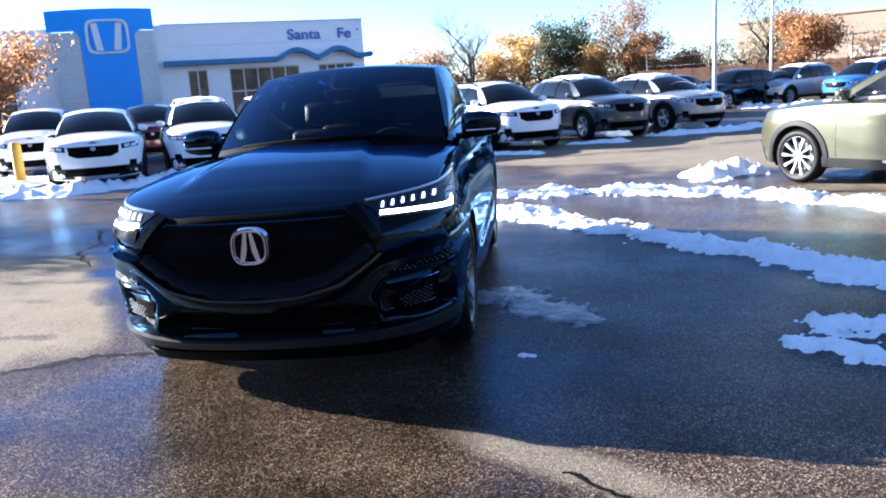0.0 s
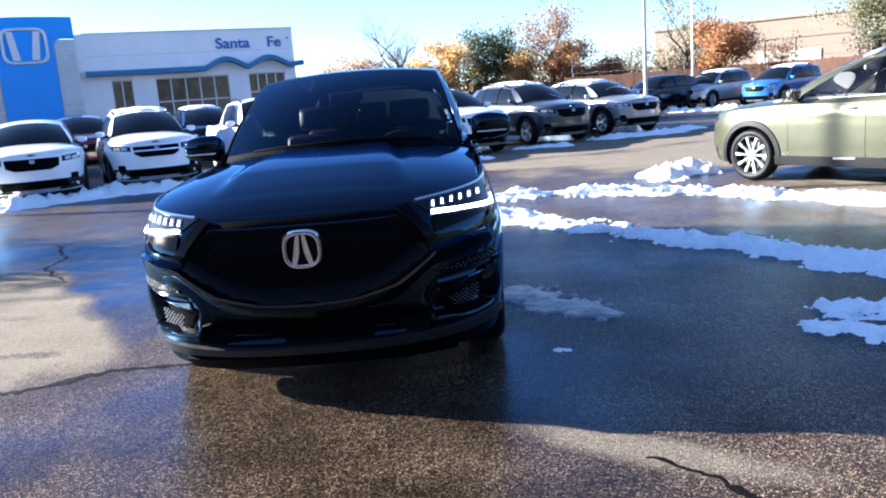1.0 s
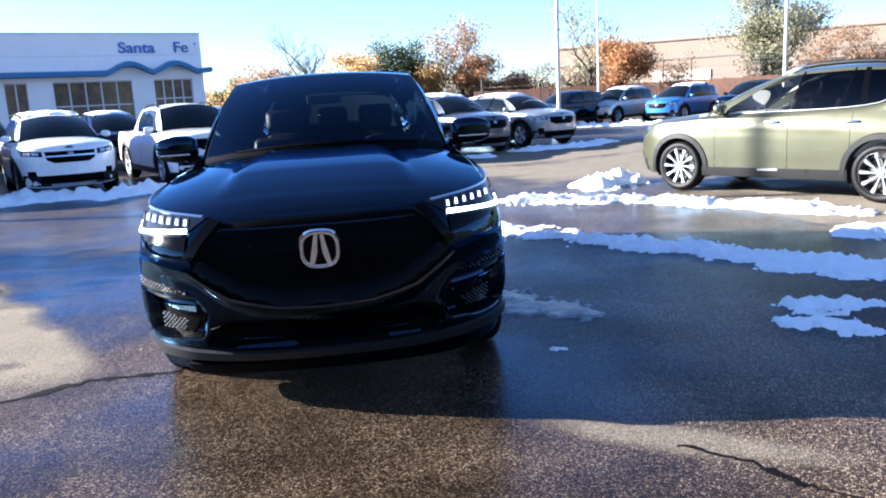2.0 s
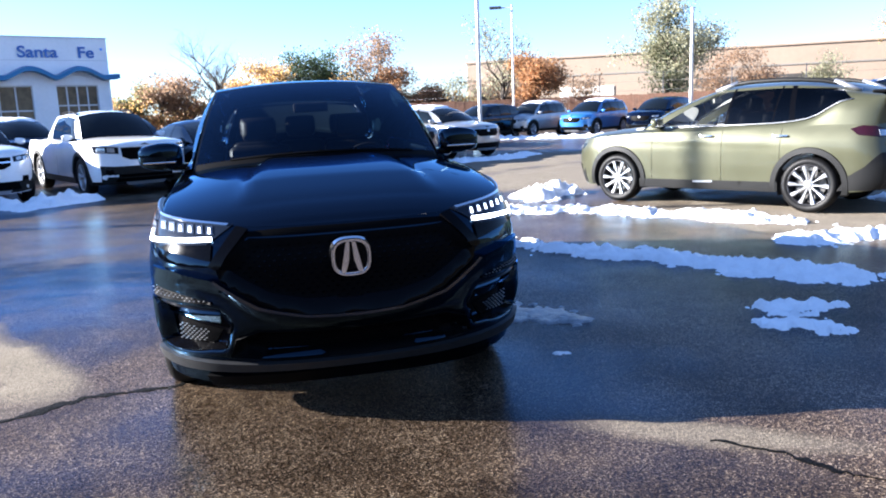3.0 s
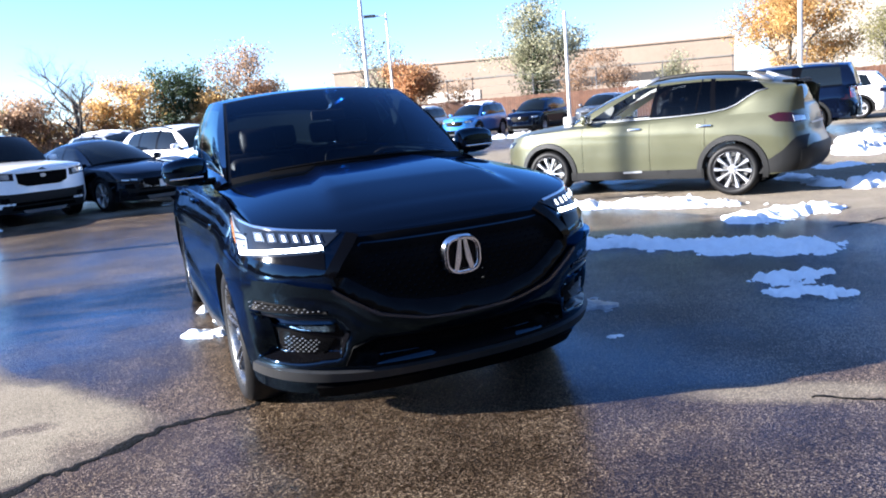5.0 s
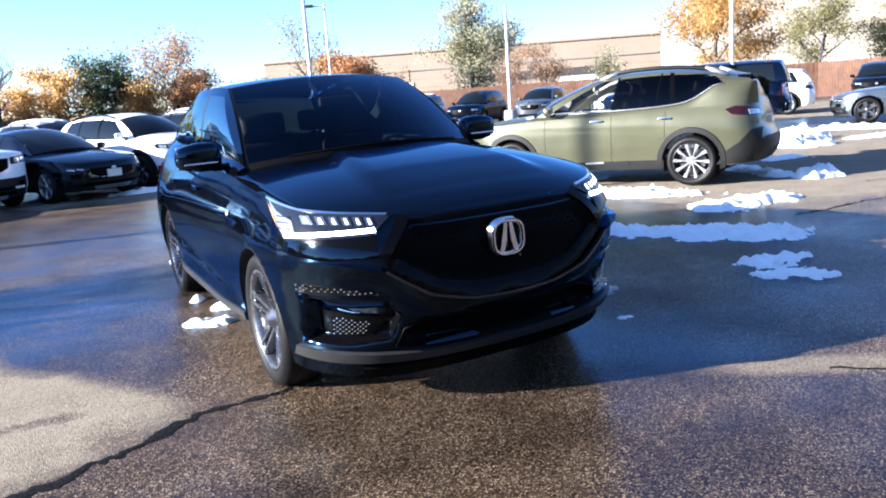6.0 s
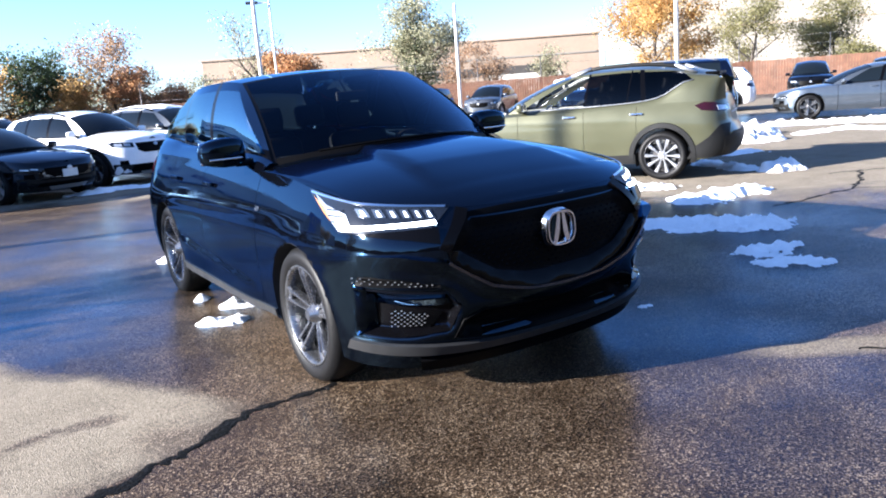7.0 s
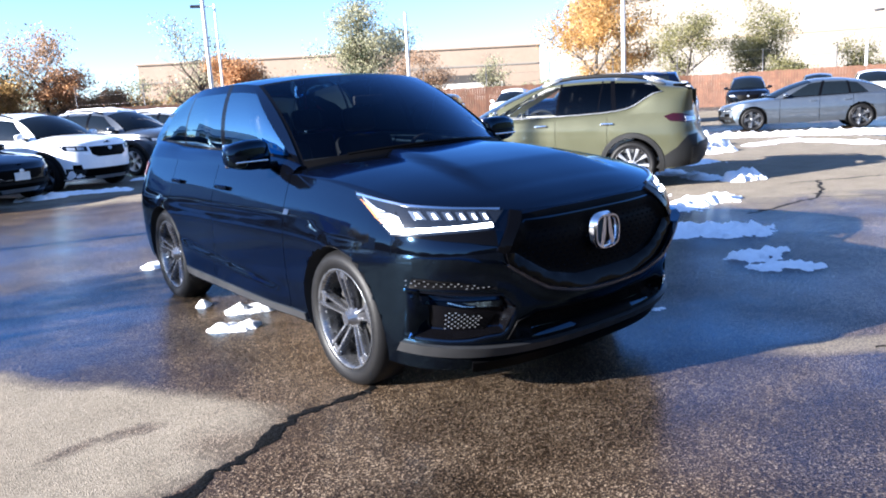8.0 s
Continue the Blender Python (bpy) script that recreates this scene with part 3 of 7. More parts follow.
            for q in (0, 0.35, 0.7, 1.0):
                verts.append((p.x + (x - p.x) * q, p.y + (y - p.y) * q, p.z + (float(self.f_top(s["rear"])) - p.z) * q ** 2))
        faces = [(4 * i + j, 4 * i + 4 + j, 4 * i + 5 + j, 4 * i + 1 + j) for i in range(k) for j in range(3)]
        mesh("rear_deck", verts, faces, skin, root, out=inside)
        # roof
        nx, ny = max(8, int(2.1 / cell)), max(8, int(1.2 / cell))
        verts = []
        for i in range(nx + 1):
            for j in range(ny + 1):
                u = -1 + 2 * j / ny
                f, r = xr + bow_r * (1 - u * u), xr2 - bow_r2 * (1 - u * u)
                x = f + (r - f) * i / nx
                xh = xr + (xr2 - xr) * i / nx
                verts.append((x, u * float(self.f_roof_half(xh)), float(self.f_roof(xh)) - s["rail_drop"] * abs(u) ** 2.2))
        faces = [(i * (ny + 1) + j, (i + 1) * (ny + 1) + j, (i + 1) * (ny + 1) + j + 1, i * (ny + 1) + j + 1) for i in range(nx) for j in range(ny)]
        mesh("roof", verts, faces, roof_skin, root, out=inside)

    # -- fittings --
    def rolling(self, root, cx, sg, rim_mat, seg=40):
        """Tyre and rim barrel under one wheel; returns the wheel part."""
        s = self.s
        R, t, rr = s["R"], s["tyre"] / 2, s.get("rim", s["R"] * 0.68)
        tyre = [(rr - 0.006, t * 0.80), (rr + 0.012, t * 0.94), ((R + rr) / 2, t), (R - 0.028, t * 0.93), (R - 0.006, t * 0.72), (R, t * 0.4),
                (R, -t * 0.4), (R - 0.006, -t * 0.72), (R - 0.028, -t * 0.93), ((R + rr) / 2, -t), (rr, -t * 0.9)]
        verts, faces = lathe(tyre, seg)
        y = sg * (s["w"] - t - 0.012)
        wheel = mesh("wheel", verts, faces, RUBBER, root, "black rubber tyre", out=None)
        wheel.location = (cx, y, R)
        if sg < 0:
            wheel.rotation_euler = (0, 0, math.pi)
        barrel = [(rr - 0.004, t * 0.84), (rr + 0.004, t * 0.90), (rr - 0.012, t * 0.86), (rr - 0.022, t * 0.55), (rr - 0.03, -t * 0.8)]
        verts, faces = lathe(barrel, seg)
        mesh("rim", verts, faces, rim_mat, wheel)
        verts, faces = lathe([(0.0, t * 0.1), (rr * 0.72, t * 0.1), (rr * 0.72, -0.01), (0.05, -0.01)], 28)
        mesh("brake_disc", verts, faces, STEEL, wheel, sharp=30)
        verts, faces = lathe([(rr - 0.024, -t * 0.35), (0.0, -t * 0.35)], 28)
        mesh("wheel_back", verts, faces, LINER, wheel)
        return wheel

    def spokes(self, wheel, count, mat, split=0.0, w0=0.03, w1=0.04, skew=0.0, dish=0.02, pair=0.0, first=0.0):
        """Spokes from hub to rim; split: angle between the twins of a double spoke; pair: their distance where they run side by side."""
        s = self.s
        t, rr = s["tyre"] / 2, s.get("rim", s["R"] * 0.68)
        face = t * 0.78
        for k in range(count):
            for tw, ap in (((-split, -pair), (split, pair)) if split or pair else ((0, 0),)):
                a0, a1 = first + 2 * math.pi * k / count + tw * 0.35, first + 2 * math.pi * k / count + tw + skew
                verts, faces = [], []
                for i, (r, wd, yo) in enumerate(((0.045, w0, face - dish), (rr * 0.45, w0 * 0.9, face - dish * 0.6), (rr * 0.78, w1 * 0.95, face - dish * 0.1), (rr - 0.012, w1 * 1.15, face))):
                    q = i / 3
                    a = a0 + (a1 - a0) * q
                    rad, tan = Vector((math.cos(a), 0, math.sin(a))), Vector((-math.sin(a), 0, math.cos(a)))
                    for dy, dw in ((0, -0.5), (0.009, -0.28), (0.009, 0.28), (0, 0.5), (-0.04, 0.42), (-0.04, -0.42)):
                        p = rad * r + tan * (wd * dw + ap * (0.45 + 0.55 * q))
                        verts.append((p.x, yo + dy, p.z))
                for i in range(3):
                    for j in range(6):
                        a, b = i * 6 + j, i * 6 + (j + 1) % 6
                        faces.append((a, b, b + 6, a + 6))
                mesh("spoke", verts, faces, mat, wheel, sharp=35)
        verts, faces = lathe([(0.0, face + 0.004), (0.03, face + 0.004), (0.036, face - 0.004), (0.06, face - dish + 0.002), (0.066, face - 0.05)], 24)
        mesh("hub_cap", verts, faces, mat, wheel, sharp=35)
        for k in range(5):
            a = 2 * math.pi * (k + 0.5) / 5
            verts, faces = lathe([(0.0, face - dish + 0.004), (0.009, face - dish + 0.004), (0.011, face - 0.05)], 8)
            nut = mesh("lug_nut", verts, faces, STEEL, wheel)
            nut.location = (0.05 * math.cos(a), 0.002, 0.05 * math.sin(a))

    def plain_wheel(self, root, cx, sg):
        w = self.rolling(root, cx, sg, ALLOY, 24)
        self.spokes(w, 5, ALLOY, 0.16, 0.035, 0.05)

    def dark_wheel(self, root, cx, sg):
        w = self.rolling(root, cx, sg, BLACK_ALLOY, 24)
        self.spokes(w, 5, DARK_ALLOY, 0.14, 0.035, 0.05)

    def mirrors(self, skin, x=0.72, z=1.10, size=(0.11, 0.19, 0.13), strip=None):
        for sg in (1, -1):
            y0 = float(self.f_belt_half(x))
            y = sg * (y0 + 0.06 + size[1] / 2)
            bm = bmesh.new()
            made = bmesh.ops.create_uvsphere(bm, u_segments=20, v_segments=12, radius=0.5)["verts"]
            for v in made:
                c = v.co
                c.x, c.y, c.z = (math.copysign(abs(2 * q) ** 0.55 / 2, q) for q in c)
                if c.x > 0:
                    c.x *= 1.0 - 0.45 * abs(2 * c.y) ** 2 * (1 if c.y * sg > 0 else 0.3)
                c.z *= 1.0 - 0.22 * max(0, c.y * sg * 2)
            bmesh.ops.transform(bm, matrix=Matrix.Translation((x, y, z)) @ Matrix.Diagonal((*size, 1)), verts=made)
            mir = part("door_mirror", bm, skin, self.root, smooth=True, sharp=60)
            bm = box(x - size[0] * 0.36, y, z, 0.03, size[1] * 0.86, size[2] * 0.8, 0.012)
            part("mirror_glass", bm, CHROME, mir)
            bm = box(x, sg * (y0 + 0.05), z - size[2] * 0.40, 0.09, 0.17, 0.045, 0.015)
            part("mirror_arm", bm, GLOSS, mir)
            if strip:
                bm = box(x + size[0] * 0.44, y, z - size[2] * 0.2, 0.02, size[1] * 0.72, 0.012, 0.004)
                part("mirror_strip", bm, strip, mir, "bright trim strip")

    def handles(self, mat, z=0.92, xs=None):
        d = self.s["doors"]
        for x in xs or (d[1] + 0.17, d[2] + 0.14):
            for sg in (1, -1):
                y = self.side(x, z)
                bm = box(x, sg * (y + 0.018), z, 0.19, 0.022, 0.03, 0.010)
                part("door_handle", bm, mat, self.root, smooth=True)

    def grille_bars(self, parent, outline, mat, pitch=0.045, size=0.012, off=0.012, rows=None):
        """Short raised studs on a lattice inside an outline of the front."""
        ys, zs = [p[0] for p in outline], [p[1] for p in outline]
        def inside(a, b):
            c = False
            for i in range(len(outline)):
                (x1, y1), (x2, y2) = outline[i], outline[i - 1]
                if (y1 > b) != (y2 > b) and a < (x2 - x1) * (b - y1) / (y2 - y1) + x1:
                    c = not c
            return c
        verts, faces, row = [], [], 0
        z = min(zs)
        while z < max(zs):
            y = min(ys) + (pitch / 2 if row % 2 else 0)
            while y < max(ys):
                if inside(y, z):
                    x = self.ahead(y, z) + off
                    b = len(verts)
                    verts += [(x, y - size, z), (x, y, z - size * 0.5), (x, y + size, z), (x, y, z + size * 0.5), (x + 0.007, y, z)]
                    faces += [(b, b + 1, b + 4), (b + 1, b + 2, b + 4), (b + 2, b + 3, b + 4), (b + 3, b, b + 4)]
                y += pitch
            z += pitch * 0.5
            row += 1
        return tagged(mesh("grille_studs", verts, faces, mat, parent, smooth=False), kind="stuff")

    def rails(self, mat, x0, x1, lift=0.05, r=0.016, ends=None):
        for sg in (1, -1):
            pts = []
            for i in range(9):
                q = i / 8
                x = x0 + (x1 - x0) * q
                z = self.rail_point(x)[2] + 0.02 + lift * min(1, 6 * min(q, 1 - q))
                pts.append((x, sg * (self.rail_point(x)[1] - 0.03), z))
            verts, faces = tube(pts, [r] * 9, 8)
            rail = mesh("roof_rail", verts, faces, mat, self.root)
            if ends:
                for a, b in ((pts[0], pts[1]), (pts[-1], pts[-2])):
                    q = [Vector(a).lerp(Vector(b), k) for k in (-0.1, 0.5, 1.3)]
                    verts, faces = tube(q, [r * 1.08] * 3, 8)
                    mesh("rail_end", verts, faces, ends, rail, "silver end cap")

    def plain_face(self, lamp=CLEAR_LENS, grille=PLASTIC, bar=None, cladding=True, plate=False, low=0.47, hl=(0.50, 0.80, 0.74, 0.88), tail=True):
        """Lamps, grille, intake, tail lamps and cladding of an ordinary car."""
        s, r = self.s, self.root
        y0, y1, z0, z1 = hl
        for sg in (1, -1):
            hl_ob = patch("headlamp", [(sg * y0, z0 + 0.02), (sg * y1, z0 + 0.05), (sg * (y1 + 0.04), z1 + 0.02), (sg * y0, z1 - 0.02)], self.on_front, LAMP_DARK, r, 0.006, 0.02, 0.09)
            for p in (0.18, 0.58):
                a0, a1 = y0 + (y1 - y0) * p, y0 + (y1 - y0) * (p + 0.32)
                patch("lamp_bowl", [(sg * a0, z0 + 0.045), (sg * a1, z0 + 0.06), (sg * a1, z1 - 0.02), (sg * a0, z1 - 0.035)], self.on_front, lamp, hl_ob, 0.012, 0.01, 0.09)
            patch("fog_lamp", [(sg * 0.60, 0.44), (sg * 0.74, 0.46), (sg * 0.74, 0.54), (sg * 0.62, 0.54)], self.on_front, PLASTIC, r, 0.006, 0.02, 0.09)
        gr = patch("grille", [(-y0 + 0.04, z1 - 0.03), (-y0 + 0.06, z0 - 0.04), (-0.3, z0 - 0.1), (0.3, z0 - 0.1), (y0 - 0.06, z0 - 0.04), (y0 - 0.04, z1 - 0.03)], self.on_front, grille, r, 0.006, 0.02, 0.09)
        patch("badge", [(0.05 * math.cos(k * math.pi / 5), (z0 + z1) / 2 - 0.01 + 0.036 * math.sin(k * math.pi / 5)) for k in range(10)], self.on_front, SATIN, gr, 0.02, 0.02, 0.04)
        if bar:
            patch("grille_bar", [(-y0 + 0.06, z0 + 0.01), (y0 - 0.06, z0 + 0.01), (y0 - 0.06, z0 + 0.035), (-y0 + 0.06, z0 + 0.035)], self.on_front, bar, gr, 0.014, 0.02, 0.09)
        patch("bumper_cladding", [(-0.82, low), (-0.60, low - 0.02), (0.60, low - 0.02), (0.82, low), (0.80, 0.26), (0.5, 0.24), (-0.5, 0.24), (-0.80, 0.26)], self.on_front, CLAD, r, 0.004, 0.02, 0.09)
        patch("skid_plate", [(-0.40, 0.29), (0.40, 0.29), (0.34, 0.225), (-0.34, 0.225)], self.on_front, SATIN, r, 0.012, 0.02, 0.09)
        patch("lower_intake", [(-0.52, 0.44), (-0.58, 0.30), (0.58, 0.30), (0.52, 0.44)], self.on_front, PLASTIC, r, 0.006, 0.02, 0.09)
        if plate:
            patch("number_plate", [(-0.15, 0.44), (0.15, 0.44), (0.15, 0.58), (-0.15, 0.58)], self.on_front, PLATE, r, 0.02, 0.02, 0.09)
        if tail:
            for sg in (1, -1):
                patch("tail_lamp", [(sg * 0.52, 0.86), (sg * 0.80, 0.86), (sg * 0.83, 1.02), (sg * 0.56, 1.0)], self.on_back, RED_LENS, r, 0.006, 0.02, 0.09)
                patch("tail_lamp", [(s["rear"] + 0.12, 0.87), (s["rear"] + 0.42, 0.90), (s["rear"] + 0.30, 1.02), (s["rear"] + 0.14, 1.02)], self.on_side(sg), RED_LENS, r, 0.006, 0.02, 0.09)
        if cladding:
            self.cladding(CLAD)

    def cladding(self, mat, width=0.07, sills=True, step=20):
        s, r = self.s, self.root
        for sg in (1, -1):
            for cx in (self.ax, -self.ax):
                verts, faces, k = [], [], step
                for i in range(k + 1):
                    t = math.pi * (-0.13 + 1.26 * i / k)
                    for rad, off in ((self.arch_r - 0.002, 0.004), (self.arch_r + 0.004, 0.016), (self.arch_r + width, 0.014), (self.arch_r + width + 0.008, 0.0)):
                        x, z = cx + rad * math.cos(t), max(0.25, s["R"] + rad * math.sin(t))
                        verts.append((x, sg * (self.side(x, z) + off), z))
                faces = [(4 * i + j, 4 * i + 4 + j, 4 * i + 5 + j, 4 * i + 1 + j) for i in range(k) for j in range(3)]
                mesh("arch_cladding", verts, faces, mat, r, sharp=40, out=(0, 0, 0.7))
            if sills:
                a, b = self.ax - self.arch_r + 0.02, -self.ax + self.arch_r - 0.02
                patch("sill_cladding", [(b, 0.25), (a, 0.24), (a, 0.36), (b, 0.38)], self.on_side(sg), mat, r, 0.012, 0.03, 0.09)

    def inner(self, seat=None, shell=None, wheel_side=1):
        """Seats, dash and steering wheel, seen through clear glass."""
        s, r = self.s, self.root
        seat, shell = seat or LEATHER, shell or CABIN
        cz = s["cowl_z"]
        bm = bmesh.new()
        add_box(bm, s["cowl"][0] - 0.12, 0, cz - 0.13, 0.62, 1.42, 0.16, 0.06, segments=3)
        add_box(bm, s["cowl"][0] - 0.30, 0, cz - 0.36, 0.3, 1.36, 0.4, 0.05)
        part("dashboard", bm, shell, r, smooth=True)
        part("cabin_floor", box(-0.4, 0, 0.42, 2.9, 1.5, 0.05), shell, r)
        for sg in (1, -1):
            part("door_trim", box(-0.35, sg * 0.80, 0.80, 2.1, 0.05, 0.55, 0.03), shell, r)
        for x, ys in ((-0.02, (0.37, -0.37)), (-0.95, (0.40, 0.0, -0.40))):
            for y in ys:
                bm = bmesh.new()
                tilt = pose(x - 0.20, y, 0.58, 0, -16, 0)
                add_box(bm, 0.26, 0, 0.0, 0.52, 0.5 if x > -0.5 else 0.42, 0.16, 0.06, pose(x - 0.1, y, 0.58))
                add_box(bm, 0, 0, 0.36, 0.16, 0.48 if x > -0.5 else 0.42, 0.66, 0.07, tilt, 3)
                st = part("front_seat" if x > -0.5 else "rear_seat", bm, seat, r, smooth=True, sharp=60)
                part("headrest", box(0.0, 0, 0.82, 0.11, 0.27, 0.19, 0.05, tilt), seat, st, smooth=True, sharp=60)
        ang = Matrix.Translation((0.50, 0.37 * wheel_side, cz - 0.14)) @ pose(0, 0, 0, 0, 65, 0)
        pts = [ang @ Vector((0.185 * math.cos(k * math.pi / 12), 0.185 * math.sin(k * math.pi / 12), 0)) for k in range(25)]
        verts, faces = tube(pts, [0.014] * 25, 8)
        sw = mesh("steering_wheel", verts, faces, shell, r)
        part("steering_hub", box(0, 0, -0.01, 0.13, 0.36, 0.03, 0.012, ang), shell, sw)
        part("rear_view_mirror", box(s["roof_front"][0] + 0.33, 0, self.s["roof"][0][1] - 0.17, 0.03, 0.24, 0.065, 0.015), shell, r)

    def roof_snow(self, m, seed, x0=None, x1=None, thick=0.06, cover=0.15):
        """Snow lying on the roof, ragged at the edges."""
        s = self.s
        x0, x1 = x0 if x0 is not None else s["roof_front"][0] - 0.05, x1 if x1 is not None else s["roof_rear"][0] + 0.1
        nx, ny, off = 26, 16, seed * 7.7
        H, verts, faces = {}, [], []
        for i in range(nx + 1):
            for j in range(ny + 1):
                a, u = i / nx, -0.94 + 1.88 * j / ny
                x = x0 + (x1 - x0) * a
                h = 1 - max(abs(2 * a - 1) ** 4, abs(u) ** 4) + 0.9 * noise.noise(Vector((x * 1.7 + off, u * 1.6, seed))) - cover
                z = float(self.f_roof(x)) - s["rail_drop"] * abs(u) ** 2.2
                H[i, j] = h
                verts.append((x, u * float(self.f_roof_half(x)), z + (thick * min(1, max(0, h) * 2) ** 0.5 * (0.8 + 0.4 * noise.noise(Vector((x * 5, u * 5, off)))) if h > 0 else -0.01)))
        for i in range(nx):
            for j in range(ny):
                if max(H[i, j], H[i + 1, j], H[i, j + 1], H[i + 1, j + 1]) > 0:
                    k = i * (ny + 1) + j
                    faces.append((k, k + ny + 1, k + ny + 2, k + 1))
        ob = mesh("roof_snow", verts, faces, SNOW, out=(0, 0, 0))
        ob.matrix_world = m
        return tagged(ob, "layer of snow lying on a car roof", "snow", "snow on car roofs", "stuff")
# ---- ground ----
def asphalt():
    """Wet and drying asphalt: stone grain, dark wet areas with standing film, light dry patches, some sheen and shade
    put into the colour.
    """
    m = bpy.data.materials.new("asphalt")
    m.use_nodes = True
    n, l = m.node_tree.nodes, m.node_tree.links
    p = n["Principled BSDF"]
    geo = n.new("ShaderNodeNewGeometry")

    def noise_at(scale, detail=5, rough=0.55):
        t = n.new("ShaderNodeTexNoise")
        t.inputs["Scale"].default_value, t.inputs["Detail"].default_value, t.inputs["Roughness"].default_value = scale, detail, rough
        l.new(geo.outputs["Position"], t.inputs["Vector"])
        return t.outputs["Fac"]

    def calc(op, a, b, clamp=False):
        q = n.new("ShaderNodeMath")
        q.operation, q.use_clamp = op, clamp
        for k, v in enumerate((a, b)):
            if isinstance(v, (int, float)):
                q.inputs[k].default_value = v
            else:
                l.new(v, q.inputs[k])
        return q.outputs[0]

    def blob(x, y, rx, ry, turn=0.0):
        """1 in the middle of a turned ellipse, 0 on its edge, negative outside."""
        mp, ln = n.new("ShaderNodeMapping"), n.new("ShaderNodeVectorMath")
        mp.vector_type = "TEXTURE"
        mp.inputs["Location"].default_value = (x, y, 0)
        mp.inputs["Rotation"].default_value = (0, 0, radians(turn))
        mp.inputs["Scale"].default_value = (rx, ry, 1)
        ln.operation = "LENGTH"
        l.new(geo.outputs["Position"], mp.inputs["Vector"])
        l.new(mp.outputs["Vector"], ln.inputs[0])
        return calc("SUBTRACT", 1.0, ln.outputs["Value"])

    dry = None
    for b in DRY_PATCHES:
        q = blob(*b)
        dry = q if dry is None else calc("MAXIMUM", dry, q)
    def side_of(nx, ny, c, soft):
        """Positive on one side of a line, by its normal."""
        dt = n.new("ShaderNodeVectorMath")
        dt.operation = "DOT_PRODUCT"
        dt.inputs[1].default_value = (nx / soft, ny / soft, 0)
        l.new(geo.outputs["Position"], dt.inputs[0])
        return calc("SUBTRACT", dt.outputs["Value"], c / soft)

    # dry bay bounded by the long tar seam and by the damp round the car
    bay = calc("MINIMUM", calc("MINIMUM", blob(-5.0, 6.0, 3.6, 2.4), side_of(-0.2425, 0.970, 4.88, 0.25)), side_of(-0.905, -0.425, -0.12, 0.8))
    dry = calc("MAXIMUM", dry, bay)
    dry = calc("MAXIMUM", dry, calc("MINIMUM", blob(9.8, 6.6, 6.6, 3.9, -20), side_of(1.0, 0.12, 5.25, 0.4)))
    edge = calc("MULTIPLY", calc("SUBTRACT", noise_at(1.1, 6, 0.6), 0.5), 0.75)
    dry = calc("MULTIPLY", calc("ADD", dry, edge), 5.0, True)
    faint = calc("MULTIPLY", calc("ADD", blob(0.46, 2.80, 0.72, 0.17, -38), edge), 2.0, True)
    dry = calc("MAXIMUM", dry, calc("MULTIPLY", faint, 0.7))
    # brighter colour stands in for sky sheen on the wet ground at left
    pale_sheen = calc("MULTIPLY", calc("ADD", blob(-5.0, 10.6, 7.0, 4.6, 10), edge), 1.6, True)
    dry = calc("MAXIMUM", dry, calc("MULTIPLY", pale_sheen, 0.25))
    # two damp spots left in the dry bay
    for spot in (blob(-2.80, 5.04, 0.20, 0.085, -10), blob(-3.08, 5.06, 0.20, 0.07, 10)):
        spot = calc("MULTIPLY", calc("ADD", spot, calc("MULTIPLY", calc("SUBTRACT", noise_at(9, 4), 0.5), 1.2)), 1.6, True)
        dry = calc("MULTIPLY", dry, calc("SUBTRACT", 1.0, calc("MULTIPLY", spot, 0.75)))
    wet = calc("SUBTRACT", 1.0, dry, True)
    # stones in the binder
    vor = n.new("ShaderNodeTexVoronoi")
    vor.inputs["Scale"].default_value = 165
    l.new(geo.outputs["Position"], vor.inputs["Vector"])
    stone = n.new("ShaderNodeValToRGB")
    e = stone.color_ramp.elements
    e[0].position, e[1].position = 0.0, 1.0
    e[0].color, e[1].color = (0.0030, 0.0022, 0.0015, 1), (0.42, 0.325, 0.228, 1)
    stone.color_ramp.elements.new(0.50).color = (0.0285, 0.0185, 0.0108, 1)
    stone.color_ramp.elements.new(0.80).color = (0.116, 0.0790, 0.0490, 1)
    sep = n.new("ShaderNodeSeparateColor")
    l.new(vor.outputs["Color"], sep.inputs["Color"])
    fine = n.new("ShaderNodeTexVoronoi")
    fine.inputs["Scale"].default_value = 290
    l.new(geo.outputs["Position"], fine.inputs["Vector"])
    sep2 = n.new("ShaderNodeSeparateColor")
    l.new(fine.outputs["Color"], sep2.inputs["Color"])
    pick = calc("ADD", calc("MULTIPLY", sep.outputs[0], 0.80), calc("MULTIPLY", sep2.outputs[1], 0.20))
    pick = calc("ADD", pick, calc("MULTIPLY", calc("SUBTRACT", noise_at(1.7, 5), 0.5), 0.5), True)
    l.new(calc("MULTIPLY", pick, 1.04, True), stone.inputs["Fac"])
    stone2 = n.new("ShaderNodeValToRGB")
    e = stone2.color_ramp.elements
    e[0].color, e[1].color = (0.062, 0.053, 0.040, 1), (0.29, 0.25, 0.195, 1)
    l.new(calc("ADD", calc("MULTIPLY", sep.outputs[0], 0.65), calc("MULTIPLY", noise_at(2.5, 6), 0.55)), stone2.inputs["Fac"])
    mix = n.new("ShaderNodeMix")
    mix.data_type = "RGBA"
    l.new(dry, mix.inputs[0])
    l.new(stone.outputs["Color"], mix.inputs[6])
    l.new(stone2.outputs["Color"], mix.inputs[7])
    # film of water: low spots shine
    film = calc("MULTIPLY", calc("SUBTRACT", noise_at(0.9, 5), 0.42), 4.0, True)
